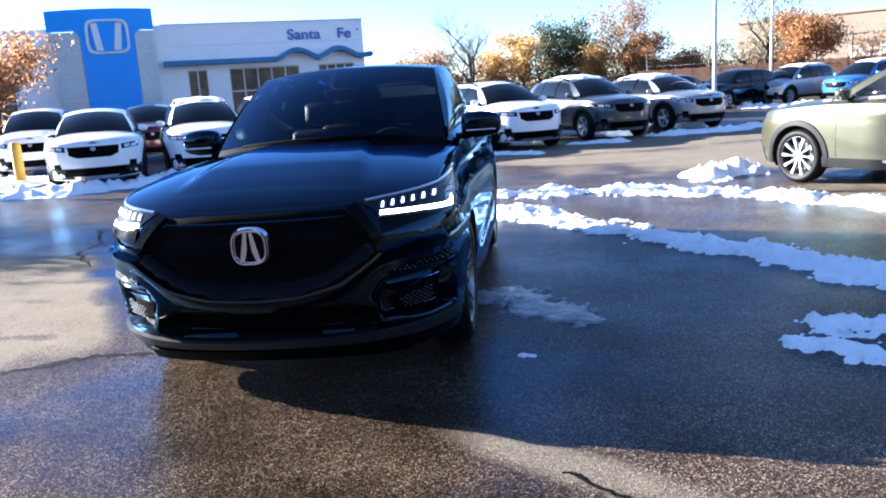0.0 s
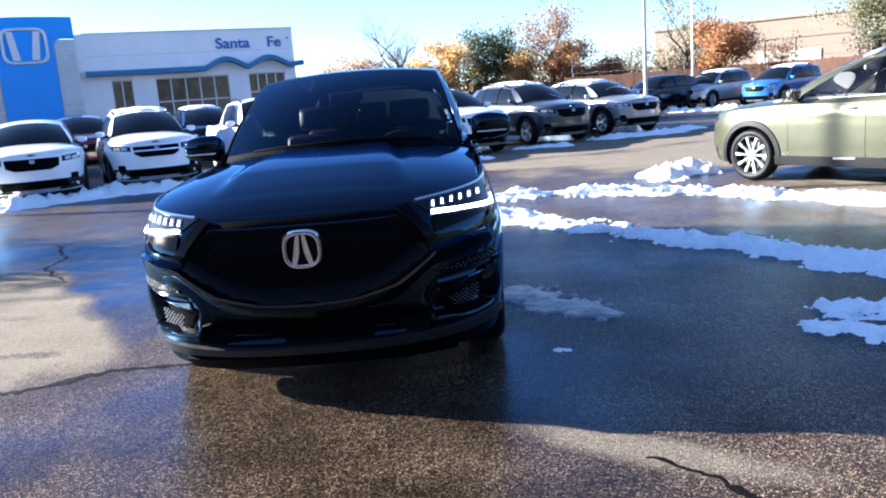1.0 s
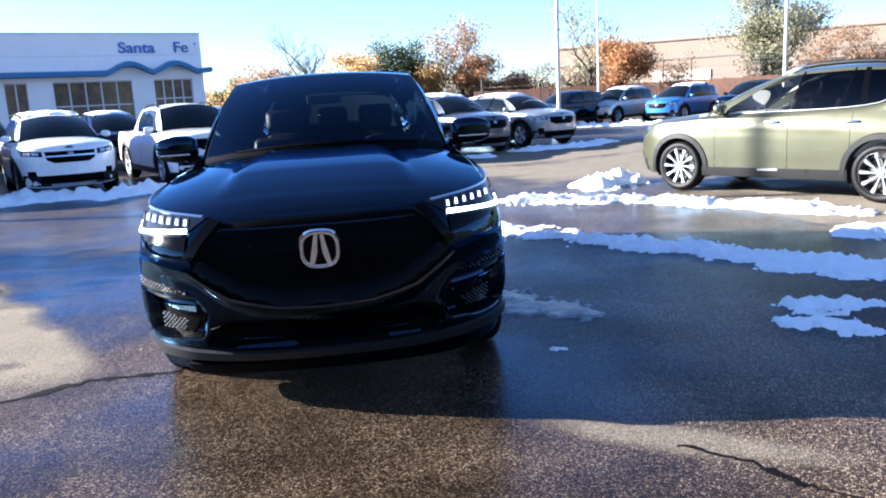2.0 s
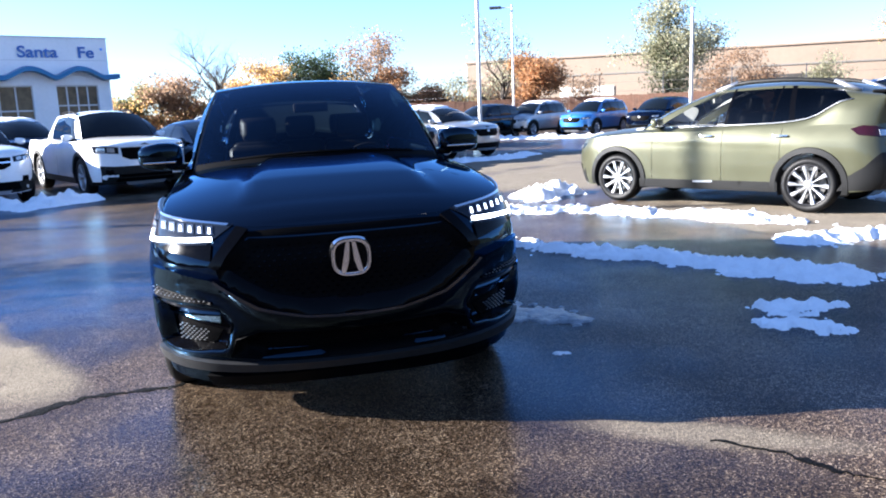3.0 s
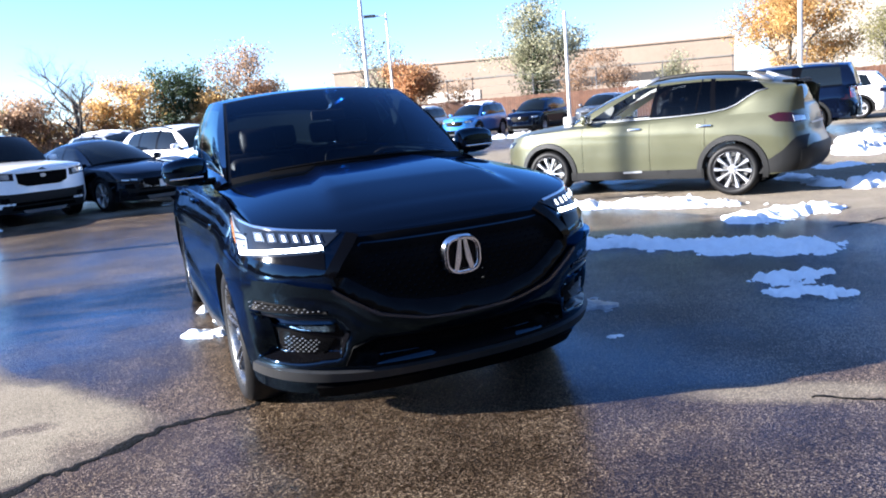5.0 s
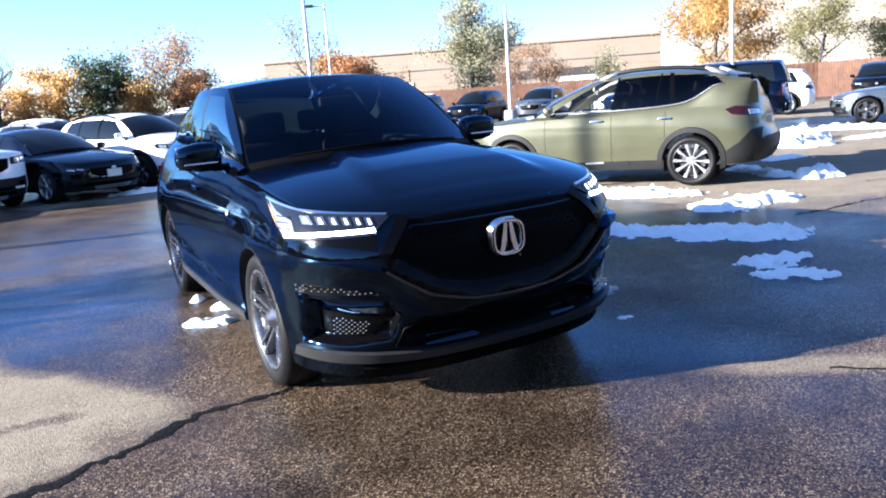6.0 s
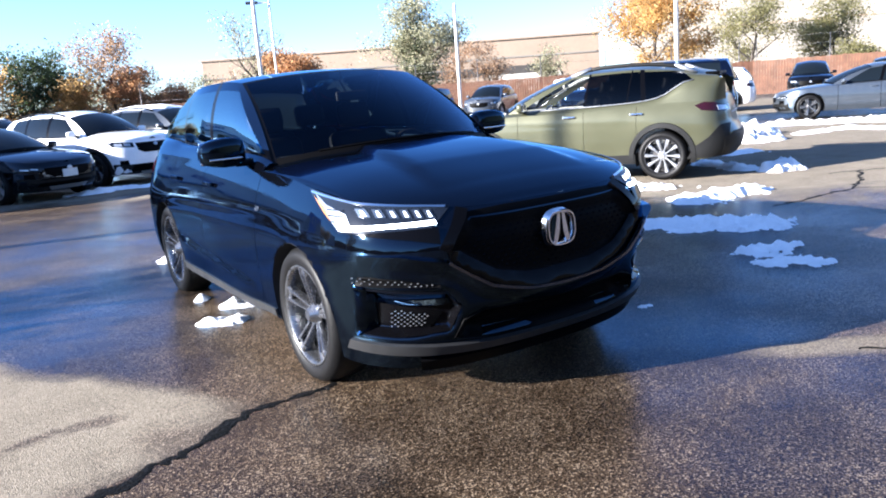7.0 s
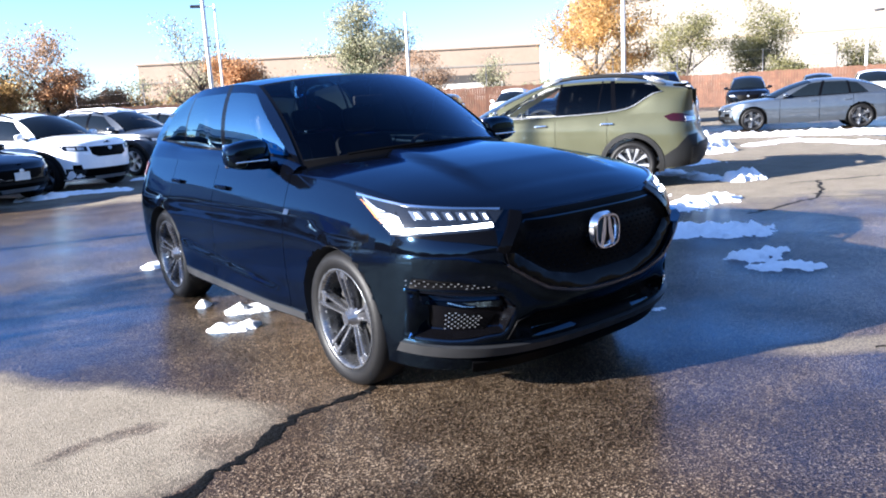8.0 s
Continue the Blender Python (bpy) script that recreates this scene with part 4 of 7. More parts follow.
    rough = calc("ADD", calc("MULTIPLY", film, -0.14), 0.42)
    rough = calc("ADD", rough, calc("MULTIPLY", dry, 0.4), True)
    # standing film of melt water
    pool_shade = blob(-3.2, 11.4, 4.6, 3.4, 15)
    pool_shade = calc("MAXIMUM", pool_shade, blob(-9.0, 11.0, 4.0, 3.0, 0))
    # last blob puts the dark shade and reflection before the car into the colour
    for q in (blob(-3.4, 3.2, 2.0, 0.8, 12), blob(-5.2, 8.6, 3.6, 2.2, 20), blob(-2.5, 7.4, 1.5, 2.4, 5), blob(-0.8, 2.1, 1.9, 1.0, 25), blob(-0.7, 3.7, 1.9, 1.2, -7)):
        pool_shade = calc("MAXIMUM", pool_shade, q)
    pool_shade = calc("MULTIPLY", calc("MULTIPLY", calc("ADD", pool_shade, edge), 2.0, True), wet)
    soak_shade = n.new("ShaderNodeMix")
    soak_shade.data_type, soak_shade.blend_type = "RGBA", "MULTIPLY"
    l.new(pool_shade, soak_shade.inputs[0])
    l.new(mix.outputs[2], soak_shade.inputs[6])
    soak_shade.inputs[7].default_value = (0.55, 0.55, 0.55, 1)
    l.new(soak_shade.outputs[2], p.inputs["Base Color"])
    p.inputs["Specular IOR Level"].default_value = 0.03
    l.new(rough, p.inputs["Roughness"])
    bump = n.new("ShaderNodeBump")
    bump.inputs["Strength"].default_value, bump.inputs["Distance"].default_value = 0.5, 0.006
    l.new(calc("ADD", vor.outputs["Distance"], calc("MULTIPLY", noise_at(30, 3), 0.8)), bump.inputs["Height"])
    l.new(bump.outputs["Normal"], p.inputs["Normal"])
    # the film itself: gloss by Fresnel with sky blue put into its colour, broken by the stones that stand out of it
    gl, fr, mx, soft = n.new("ShaderNodeBsdfGlossy"), n.new("ShaderNodeFresnel"), n.new("ShaderNodeMixShader"), n.new("ShaderNodeBump")
    gl.inputs["Color"].default_value, fr.inputs["IOR"].default_value = FILM_SKY_BLUE, 1.33
    soft.inputs["Strength"].default_value, soft.inputs["Distance"].default_value = 0.12, 0.004
    l.new(vor.outputs["Distance"], soft.inputs["Height"])
    l.new(soft.outputs["Normal"], gl.inputs["Normal"])
    l.new(calc("SUBTRACT", 0.20, calc("MULTIPLY", pool_shade, 0.06)), gl.inputs["Roughness"])
    cover = calc("MULTIPLY", calc("ADD", calc("MULTIPLY", wet, 0.43), calc("MULTIPLY", pool_shade, 0.64)), calc("ADD", calc("MULTIPLY", film, 0.5), 0.6), True)
    l.new(calc("MULTIPLY", fr.outputs["Fac"], cover), mx.inputs["Fac"])
    l.new(p.outputs["BSDF"], mx.inputs[1])
    l.new(gl.outputs["BSDF"], mx.inputs[2])
    l.new(mx.outputs["Shader"], n["Material Output"].inputs["Surface"])
    return m


FILM_SKY_BLUE = (0.28, 0.60, 0.94, 1)
# dry patches: x, y, half-lengths, turn
DRY_PATCHES = [(11.0, 15.5, 9.5, 3.2, 14), (6.0, 19.0, 9.0, 2.4, 16), (6.0, 14.6, 6.0, 1.3, -8),
               (14.0, 9.0, 3.5, 2.5, -20), (-14.0, 6.0, 7.0, 5.0, 0), (30.0, 16.0, 10.0, 7.0, 0)]
ASPHALT = asphalt()
bm = bmesh.new()
bmesh.ops.create_grid(bm, x_segments=40, y_segments=40, size=3000)
ground = part("ground", bm, ASPHALT, None)
tagged(ground, "wet and partly dry asphalt of a large car park", "ground", kind="structure")

TAR = material("crack_sealant", (0.0015, 0.0014, 0.0014), 0.6, spec=0.1, rough_vary=0.3, scale=20, bump=0.4, bump_scale=60)


def crack(points, width, seed):
    rnd = random.Random(seed)
    pts = []
    for (x0, y0), (x1, y1) in zip(points, points[1:]):
        k = max(2, int(math.hypot(x1 - x0, y1 - y0) / 0.03))
        pts += [(x0 + (x1 - x0) * i / k, y0 + (y1 - y0) * i / k) for i in range(k)]
    pts.append(points[-1])
    verts, faces, ox, oy, w = [], [], 0.0, 0.0, width
    for i, (x, y) in enumerate(pts):
        ox, oy = 0.8 * ox + rnd.gauss(0, 0.013), 0.8 * oy + rnd.gauss(0, 0.013)
        w = 0.55 * w + 0.45 * width * rnd.choice((0.2, 0.5, 0.8, 1.0, 1.3, 2.4))
        a, b = pts[max(0, i - 1)], pts[min(len(pts) - 1, i + 1)]
        d = Vector((b[0] - a[0], b[1] - a[1], 0)).normalized()
        c = Vector((x + ox, y + oy, 0.001))
        nrm = Vector((-d.y, d.x, 0)) * w / 2
        ra, rb = rnd.uniform(0.6, 1.3), rnd.uniform(0.6, 1.3)
        verts += [c + nrm * ra, c + nrm * 0.5 + Vector((0, 0, 0.0018)), c - nrm * 0.5 + Vector((0, 0, 0.0018)), c - nrm * rb]
        if i:
            q = 4 * (i - 1)
            faces += [(q + j, q + 4 + j, q + 5 + j, q + 1 + j) for j in range(3)]
    return tagged(mesh("crack_sealant", verts, faces, TAR), "dark irregular tar-filled crack in the asphalt", "crack", "asphalt cracks", "structure")


crack([(-3.6, 4.12), (-2.92, 4.28), (-2.61, 4.36), (-2.22, 4.53), (-1.72, 4.57), (-1.2, 4.9)], 0.066, 1)
crack([(0.38, 2.75), (0.62, 2.45), (0.8, 2.1), (0.85, 1.6)], 0.035, 2)
crack([(4.4, 5.25), (5.2, 5.15), (5.97, 5.05), (6.9, 5.35), (7.66, 5.68)], 0.05, 3)
crack([(5.97, 5.05), (6.3, 4.6), (7.2, 3.4)], 0.04, 4)
crack([(7.2, 5.9), (9.5, 4.4)], 0.04, 5)
crack([(-4.4, 9.7), (-3.95, 8.7), (-4.0, 8.2), (-3.45, 7.4)], 0.03, 6)

# ---- snow ----
SNOW = material("snow", (0.92, 0.93, 0.94), 0.6, vary=0.06, scale=5, bump=0.5, bump_scale=22)
SNOW.node_tree.nodes["Principled BSDF"].inputs["Subsurface Weight"].default_value = 0.0
SLUSH = material("slush", (0.20, 0.22, 0.24), 0.3, vary=0.35, scale=9, bump=0.5, bump_scale=30)


def snow(points, width, height, seed, name="snow_windrow", label="ridge of ploughed snow lying on wet asphalt", mat=None, cell=0.05, cover=0.5, rough=1.0):
    """A lumpy bank along a line: an uneven height field whose ragged outline is where noise brings it to the ground."""
    off = Vector((seed * 17.3, seed * 5.1, seed * 2.7))
    pts = [Vector((*p, 0)) for p in points]
    x0, x1 = min(p.x for p in pts) - width, max(p.x for p in pts) + width
    y0, y1 = min(p.y for p in pts) - width, max(p.y for p in pts) + width
    nx, ny = int((x1 - x0) / cell) + 1, int((y1 - y0) / cell) + 1
    H = np.full((nx + 1, ny + 1), -1.0)
    for i in range(nx + 1):
        for j in range(ny + 1):
            p = Vector((x0 + i * cell, y0 + j * cell, 0))
            d = 1e9
            for a, b in zip(pts, pts[1:]):
                ab = b - a
                t = max(0, min(1, (p - a).dot(ab) / max(ab.length_squared, 1e-9)))
                d = min(d, (p - a - ab * t).length)
            if d > width:
                continue
            k = 1 - d / width
            q = p + off
            big = noise.noise(q * 1.3) * 0.55 + noise.noise(q * 3.1) * 0.45
            small = noise.noise(q * 8.0) * 0.55 + noise.noise(q * 17.0) * 0.45 + noise.noise(q * 37.0) * 0.25
            h = (k - (1 - cover)) / cover + 1.25 * big * rough + small * 0.75 * rough
            if h > 0:
                H[i, j] = height * min(1.35, h ** 0.75) * (0.72 + 0.6 * noise.noise(q * 6.0) + 0.28 * noise.noise(q * 15.0) + 0.1 * noise.noise(q * 33.0)) + 0.006
    verts, faces, key = [], [], {}
    def at(i, j):
        if (i, j) not in key:
            key[i, j] = len(verts)
            jit = noise.noise_vector(Vector((i * 0.73, j * 0.91, seed))) * cell * 0.3
            verts.append((x0 + i * cell + jit.x, y0 + j * cell + jit.y, max(H[i, j], 0.0) if H[i, j] > 0 else -0.004))
        return key[i, j]
    for i in range(nx):
        for j in range(ny):
            if sum(H[a, b] > 0 for a, b in ((i, j), (i + 1, j), (i + 1, j + 1), (i, j + 1))) >= 1:
                faces.append((at(i, j), at(i + 1, j), at(i + 1, j + 1), at(i, j + 1)))
    if not faces:
        return None
    return tagged(mesh(name, verts, faces, mat or SNOW, out=(0, 0, -50)), label, "snow", "snow left on the car park", "stuff")


snow([(0.7, 9.2), (1.2, 8.5), (2.2, 6.9), (3.0, 5.6), (3.5, 5.0)], 0.54, 0.085, 1, cell=0.03, rough=1.35)
snow([(0.95, 10.7), (2.2, 10.5), (3.6, 9.7), (4.7, 8.2), (5.2, 7.1)], 0.58, 0.09, 2, cell=0.035, rough=1.4)
snow([(4.0, 11.3), (4.5, 11.6)], 0.75, 0.20, 3, "snow_heap", "heap of clean snow by a front wheel")
PATCH, WETP = "thin patch of melting snow on asphalt", "thin patch of melting snow on wet asphalt"
snow([(4.5, 6.3), (5.2, 6.0)], 0.55, 0.10, 4, "snow_patch", PATCH, None, 0.035)
snow([(2.18, 4.36), (2.42, 4.27), (2.62, 4.18)], 0.36, 0.075, 5, "snow_patch", WETP, None, 0.02, 0.42, 1.7)
snow([(1.93, 4.0), (2.10, 3.86)], 0.30, 0.065, 6, "snow_patch", WETP, None, 0.02, 0.42, 1.7)
snow([(0.42, 5.4), (0.85, 4.75)], 0.44, 0.016, 7, "slush_patch", "grey slush spread thin on wet asphalt", SLUSH, 0.025, 0.36, 2.0)
snow([(0.40, 4.10), (0.46, 4.08)], 0.09, 0.025, 8, "snow_lump", "small lump of snow on asphalt", None, 0.02)
snow([(-1.66, 6.26), (-1.56, 6.18), (-1.50, 6.14)], 0.15, 0.045, 9, "snow_patch", "small patch of snow beside a black car", None, 0.014, 0.42, 1.6)
snow([(-1.36, 6.58), (-1.25, 6.55), (-1.12, 6.48)], 0.18, 0.07, 10, "snow_patch", "small patch of snow beside a black car", None, 0.014, 0.45, 1.6)
snow([(-1.43, 6.95), (-1.40, 7.0)], 0.10, 0.035, 25, "snow_patch", "small patch of snow beside a black car", None, 0.02, 0.45, 1.3)
snow([(-0.98, 8.85), (-0.84, 8.88)], 0.20, 0.05, 11, "snow_patch", "small patch of snow beside a black car", None, 0.03)
snow([(7.4, 7.3), (7.9, 8.2)], 0.5, 0.09, 12, "snow_patch", PATCH)
snow([(7.35, 6.75), (7.55, 6.6)], 0.32, 0.16, 13, "snow_heap", "small heap of snow on dry asphalt", None, 0.04)
snow([(9.3, 8.6), (9.9, 8.4)], 0.4, 0.08, 14, "snow_patch", PATCH)
snow([(12.0, 9.6), (13.2, 10.2), (14.4, 11.0)], 0.9, 0.28, 15, "snow_heap", "heap of ploughed snow between parked cars", None, 0.08)
snow([(16.2, 11.3), (17.2, 9.6), (17.6, 7.4), (18.5, 5.6)], 0.8, 0.13, 16, cell=0.08)
snow([(13.6, 9.3), (15.2, 8.9), (14.4, 7.0)], 0.45, 0.06, 17, "snow_patch", PATCH, None, 0.07)
snow([(-8.4, 14.6), (-7.0, 14.5), (-6.3, 15.2), (-5.3, 15.9), (-4.0, 15.6), (-3.3, 16.3)], 0.75, 0.20, 18, cell=0.08)
snow([(0.5, 17.4), (1.4, 17.5), (2.0, 17.2)], 0.5, 0.10, 19, "snow_patch", PATCH, None, 0.07)
snow([(3.4, 19.2), (4.4, 19.0)], 0.5, 0.10, 20, "snow_patch", PATCH, None, 0.07)
snow([(6.0, 20.4), (7.6, 20.6), (8.8, 21.6)], 0.8, 0.12, 21, "snow_patch", PATCH, None, 0.08)
snow([(-14, 20.5), (-11.0, 18.6), (-9.6, 17.6)], 1.6, 0.16, 22, "snow_patch", "broad sheet of snow at the lot edge", None, 0.1)
snow([(13.5, 33.0), (16.5, 31.0), (19.0, 28.5)], 1.3, 0.2, 23, cell=0.12)
# ---- black SUV: the subject ----
def hollow(outline, depth, soft):
    """A recess in the nose: how far (y, z) is pressed in, easing over a soft rim inside the outline."""
    def f(y, z):
        c, d = False, 9.0
        for (x1, y1), (x2, y2) in zip(outline, outline[1:] + outline[:1]):
            if (y1 > z) != (y2 > z) and y < (x2 - x1) * (z - y1) / (y2 - y1) + x1:
                c = not c
            ex, ez = x2 - x1, y2 - y1
            t = max(0.0, min(1.0, ((y - x1) * ex + (z - y1) * ez) / (ex * ex + ez * ez)))
            d = min(d, math.hypot(y - x1 - t * ex, z - y1 - t * ez))
        k = min(1.0, d / soft) if c else 0.0
        return -depth * k * k * (3 - 2 * k)
    return f


HOLLOWS = [hollow([(-0.1, 0.93), (0.47, 0.93), (0.60, 0.80), (0.58, 0.755), (0.40, 0.635), (0.22, 0.585), (-0.1, 0.57)], 0.035, 0.05),
           hollow([(0.56, 0.535), (0.61, 0.605), (0.80, 0.62), (0.925, 0.635), (0.925, 0.395), (0.80, 0.385), (0.59, 0.405)], 0.075, 0.035),
           hollow([(0.645, 0.655), (0.80, 0.69), (0.925, 0.70), (0.925, 0.645), (0.80, 0.638), (0.645, 0.628)], 0.022, 0.025),
           hollow([(-0.1, 0.485), (0.44, 0.505), (0.55, 0.465), (0.58, 0.37), (0.40, 0.345), (-0.1, 0.335)], 0.07, 0.04)]


def subject_nose(y, z):
    return sum(f(y, z) for f in HOLLOWS)


SUBJECT = Car(dict(wb=2.77, front=2.385, rear=-2.40, w=0.975, R=0.376, rim=0.276, tyre=0.25, n=3.1, taper=0.9, n_rear=3.0, taper_rear=0.7, cell=0.028, rows=36,
               crease=0.010, ledge=0.03, bulge=0.014, arch=0.03, hood_ridge=0.026, carve=subject_nose,
               nose=[(0.19, -0.17), (0.25, -0.12), (0.35, -0.055), (0.45, -0.015), (0.56, 0.0), (0.80, 0.0), (0.90, -0.035), (0.97, -0.10), (1.05, -0.20), (1.2, -0.4)],
               tail=[(0.25, 0.14), (0.45, 0.02), (0.70, 0.0), (1.0, 0.07), (1.2, 0.16)],
               prof=[(0.19, 0.95), (0.36, 0.985), (0.55, 1.0), (0.72, 1.0), (0.84, 0.988), (0.95, 0.957), (1.05, 0.92), (1.14, 0.882), (1.2, 0.86)],
               top=[(-2.5, 1.15), (-1.6, 1.155), (-0.5, 1.14), (0.7, 1.125), (1.2, 1.105), (1.53, 1.075), (1.9, 1.03), (2.15, 0.99), (2.4, 0.945)],
               hood=[(2.4, 0.945), (2.295, 0.964), (2.24, 1.0), (2.12, 1.055), (1.9, 1.11), (1.6, 1.16), (1.3, 1.19), (0.9, 1.205)],
               sill=[(-2.5, 0.36), (-1.7, 0.30), (-1.0, 0.285), (0.9, 0.27), (1.6, 0.24), (2.4, 0.20)],
               cowl=(0.77, 0.32, 0.80), cowl_z=1.215, roof_front=(-0.02, 0.13, 0.65), roof_rear=(-1.86, 0.06, 0.56), rear_base=(-2.14, 0.10, 0.70), rear_base_z=1.20,
               roof=[(0.1, 1.685), (-0.03, 1.70), (-0.4, 1.722), (-0.9, 1.715), (-1.3, 1.685), (-1.86, 1.60)], rail_drop=0.042, roof_half=[(0.0, 0.65), (-0.6, 0.655), (-1.86, 0.56)],
               belt=[(0.80, 1.165), (0.6, 1.20), (0.0, 1.225), (-1.2, 1.24), (-1.6, 1.265), (-2.2, 1.28)], belt_half=[(0.80, 0.80), (0.3, 0.815), (-0.5, 0.81), (-1.27, 0.76), (-1.7, 0.735), (-2.2, 0.70)],
               columns=[(0.72, -0.085, "A"), (-0.30, -0.40, "G"), (-0.37, -0.47, "P"), (-1.22, -1.15, "G"), (-1.26, -1.18, "P"), (-1.84, -1.56, "G")],
               doors=(0.78, -0.33, -1.18), glass_rows=(0.04, 0.86)))
SUBJECT_M = pose(-0.62, 5.98, -0.012, 0, 0, -97) @ pose(0, 0, 0, 0.7, 0, 0)


def subject_wheel(root, cx, sg):
    w = SUBJECT.rolling(root, cx, sg, DARK_ALLOY, 72)
    SUBJECT.spokes(w, 5, RIM_FACE, w0=0.019, w1=0.024, dish=0.045, pair=0.036, first=math.pi / 2)
    t, rr = SUBJECT.s["tyre"] / 2, SUBJECT.s["rim"]
    for k in range(5):
        # dark web between the twins, bright foot where they meet the rim
        a = math.pi / 2 + 2 * math.pi * k / 5
        for name, r0, r1, half, y, mat in (("spoke_web", 0.05, rr - 0.05, 0.030, t * 0.78 - 0.048, BLACK_ALLOY), ("spoke_foot", rr - 0.055, rr - 0.008, 0.048, t * 0.78 - 0.006, RIM_FACE)):
            bm = box((r0 + r1) / 2, 0, 0, r1 - r0, 0.014, half * 2, 0.005)
            bmesh.ops.rotate(bm, verts=bm.verts, cent=(0, 0, 0), matrix=Matrix.Rotation(-a, 3, "Y"))
            bmesh.ops.translate(bm, verts=bm.verts, vec=(0, y, 0))
            part(name, bm, mat, w)
    y = 0.02
    part("brake_caliper", box(-0.16, y, 0.06, 0.09, 0.05, 0.17, 0.02), BLACK_ALLOY, w)


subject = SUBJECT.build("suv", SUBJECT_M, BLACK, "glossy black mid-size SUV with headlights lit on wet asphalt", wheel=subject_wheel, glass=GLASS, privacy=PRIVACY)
SUBJECT.inner()
part("luggage_cover", box(-1.72, 0, 1.10, 0.7, 1.30, 0.03, 0.01), CABIN, subject)
for sg in (1, -1):
    part("luggage_trim", box(-1.95, sg * 0.70, 0.95, 0.5, 0.04, 0.5, 0.01), CABIN, subject)
SUBJECT.mirrors(BLACK, 0.50, 1.24, (0.16, 0.28, 0.18), CHROME)
SUBJECT.handles(BLACK, 1.0, (-0.16, -1.04))


def both(name, pts, mat, parent, off, depth, step=0.025, label=""):
    """A nose panel and its mirror image; pts are (y or None, z, x) triples."""
    made = []
    for sg in (1, -1):
        ring = [SUBJECT.arc(z, y, x) for y, z, x in pts]
        made.append(patch(name, [(sg * q, z) for q, z in ring], SUBJECT.on_arc, mat, parent if not isinstance(parent, list) else parent[0 if sg > 0 else 1], off, depth, step, label))
    return made


def across(name, half_pts, mat, parent, off, depth, step=0.03, label=""):
    """A nose panel symmetric about the centre line; half_pts are (y, z) from top centre to bottom centre on one side."""
    ring = [(SUBJECT.arc(z, y)[0], z) for y, z in half_pts]
    return patch(name, ring + [(-q, z) for q, z in ring[::-1] if abs(q) > 1e-6], SUBJECT.on_arc, mat, parent, off, depth, step, label)


# grille: dark mesh behind a gloss frame
grille = across("grille", [(0, 0.955), (0.25, 0.957), (0.46, 0.95), (0.60, 0.80), (0.58, 0.755), (0.40, 0.625), (0.22, 0.575), (0, 0.565)], PLASTIC, subject, 0.005, 0.02, 0.03, "black mesh grille")
SUBJECT.grille_bars(grille, [(-0.44, 0.895), (-0.55, 0.80), (-0.53, 0.765), (-0.39, 0.66), (-0.2, 0.61), (0.2, 0.61), (0.39, 0.66), (0.53, 0.765), (0.55, 0.80), (0.44, 0.895)], GLOSS, 0.046, 0.012, 0.005)
across("grille_surround", [(0, 0.615), (0.21, 0.62), (0.38, 0.66), (0.555, 0.775), (0.60, 0.80), (0.59, 0.75), (0.41, 0.615), (0.22, 0.565), (0, 0.555)], GLOSS, grille, 0.022, 0.02)
both("grille_corner", [(0.45, 0.955, None), (0.50, 0.97, None), (0.635, 0.81, None), (0.60, 0.79, None)], GLOSS, [grille, grille], 0.018, 0.02)
# badge: plain ring and two tapering bars
bx = SUBJECT.ahead(0, 0.815) + 0.03
def ring_mesh(cx, cz, ry, rz, wide, x, depth, power=2.6, seg=48):
    verts, faces = [], []
    for k in range(seg):
        t = 2 * math.pi * k / seg
        c, s_ = math.cos(t), math.sin(t)
        uy, uz = math.copysign(abs(c) ** (2 / power), c), math.copysign(abs(s_) ** (2 / power), s_)
        for d, dx in ((0, 0), (0.25 * wide, depth), (0.75 * wide, depth), (wide, 0)):
            verts.append((x + dx, cx + uy * (ry - d), cz + uz * (rz - d)))
    for k in range(seg):
        j = (k + 1) % seg
        faces += [(k * 4 + i, j * 4 + i, j * 4 + i + 1, k * 4 + i + 1) for i in range(3)]
    return verts, faces
v, f = ring_mesh(0, 0.815, 0.090, 0.088, 0.014, bx + 0.012, 0.024, 2.9)
badge = mesh("badge", v, f, CHROME, grille, "chrome ring emblem", sharp=50)
v, f = ring_mesh(0, 0.815, 0.098, 0.094, 0.03, bx + 0.0, 0.02, 2.9)
mesh("badge_rim", v, f, CHROME, badge, sharp=50)
mesh("badge_field", [(bx + 0.014, y, z) for y, z in ((-0.07, 0.755), (0.07, 0.755), (0.07, 0.875), (-0.07, 0.875))], [(0, 1, 2, 3)], GLOSS, badge, smooth=False)
for sg in (1, -1):
    bm = bmesh.new()
    q = [(0.005, 0.885), (0.022, 0.885), (0.052, 0.745), (0.030, 0.745), (0.012, 0.80)]
    vs = [bm.verts.new((bx + 0.030, sg * y, z)) for y, z in q] + [bm.verts.new((bx + 0.012, sg * y, z)) for y, z in q]
    bm.faces.new(vs[:5])
    for i in range(5):
        bm.faces.new((vs[i], vs[(i + 1) % 5], vs[5 + (i + 1) % 5], vs[5 + i]))
    part("badge_bar", bm, CHROME, badge)
# headlamps
lamps = both("headlamp", [(0.515, 0.982, None), (0.62, 0.994, None), (0.75, 1.008, None), (0.85, 1.026, None), (None, 1.070, 1.53), (None, 1.04, 1.57), (None, 0.96, 1.75), (None, 0.884, 1.88), (0.80, 0.896, None), (0.64, 0.902, None)],
             LAMP_DARK, subject, 0.006, 0.02, 0.025, "clear lamp unit with a row of lit elements")
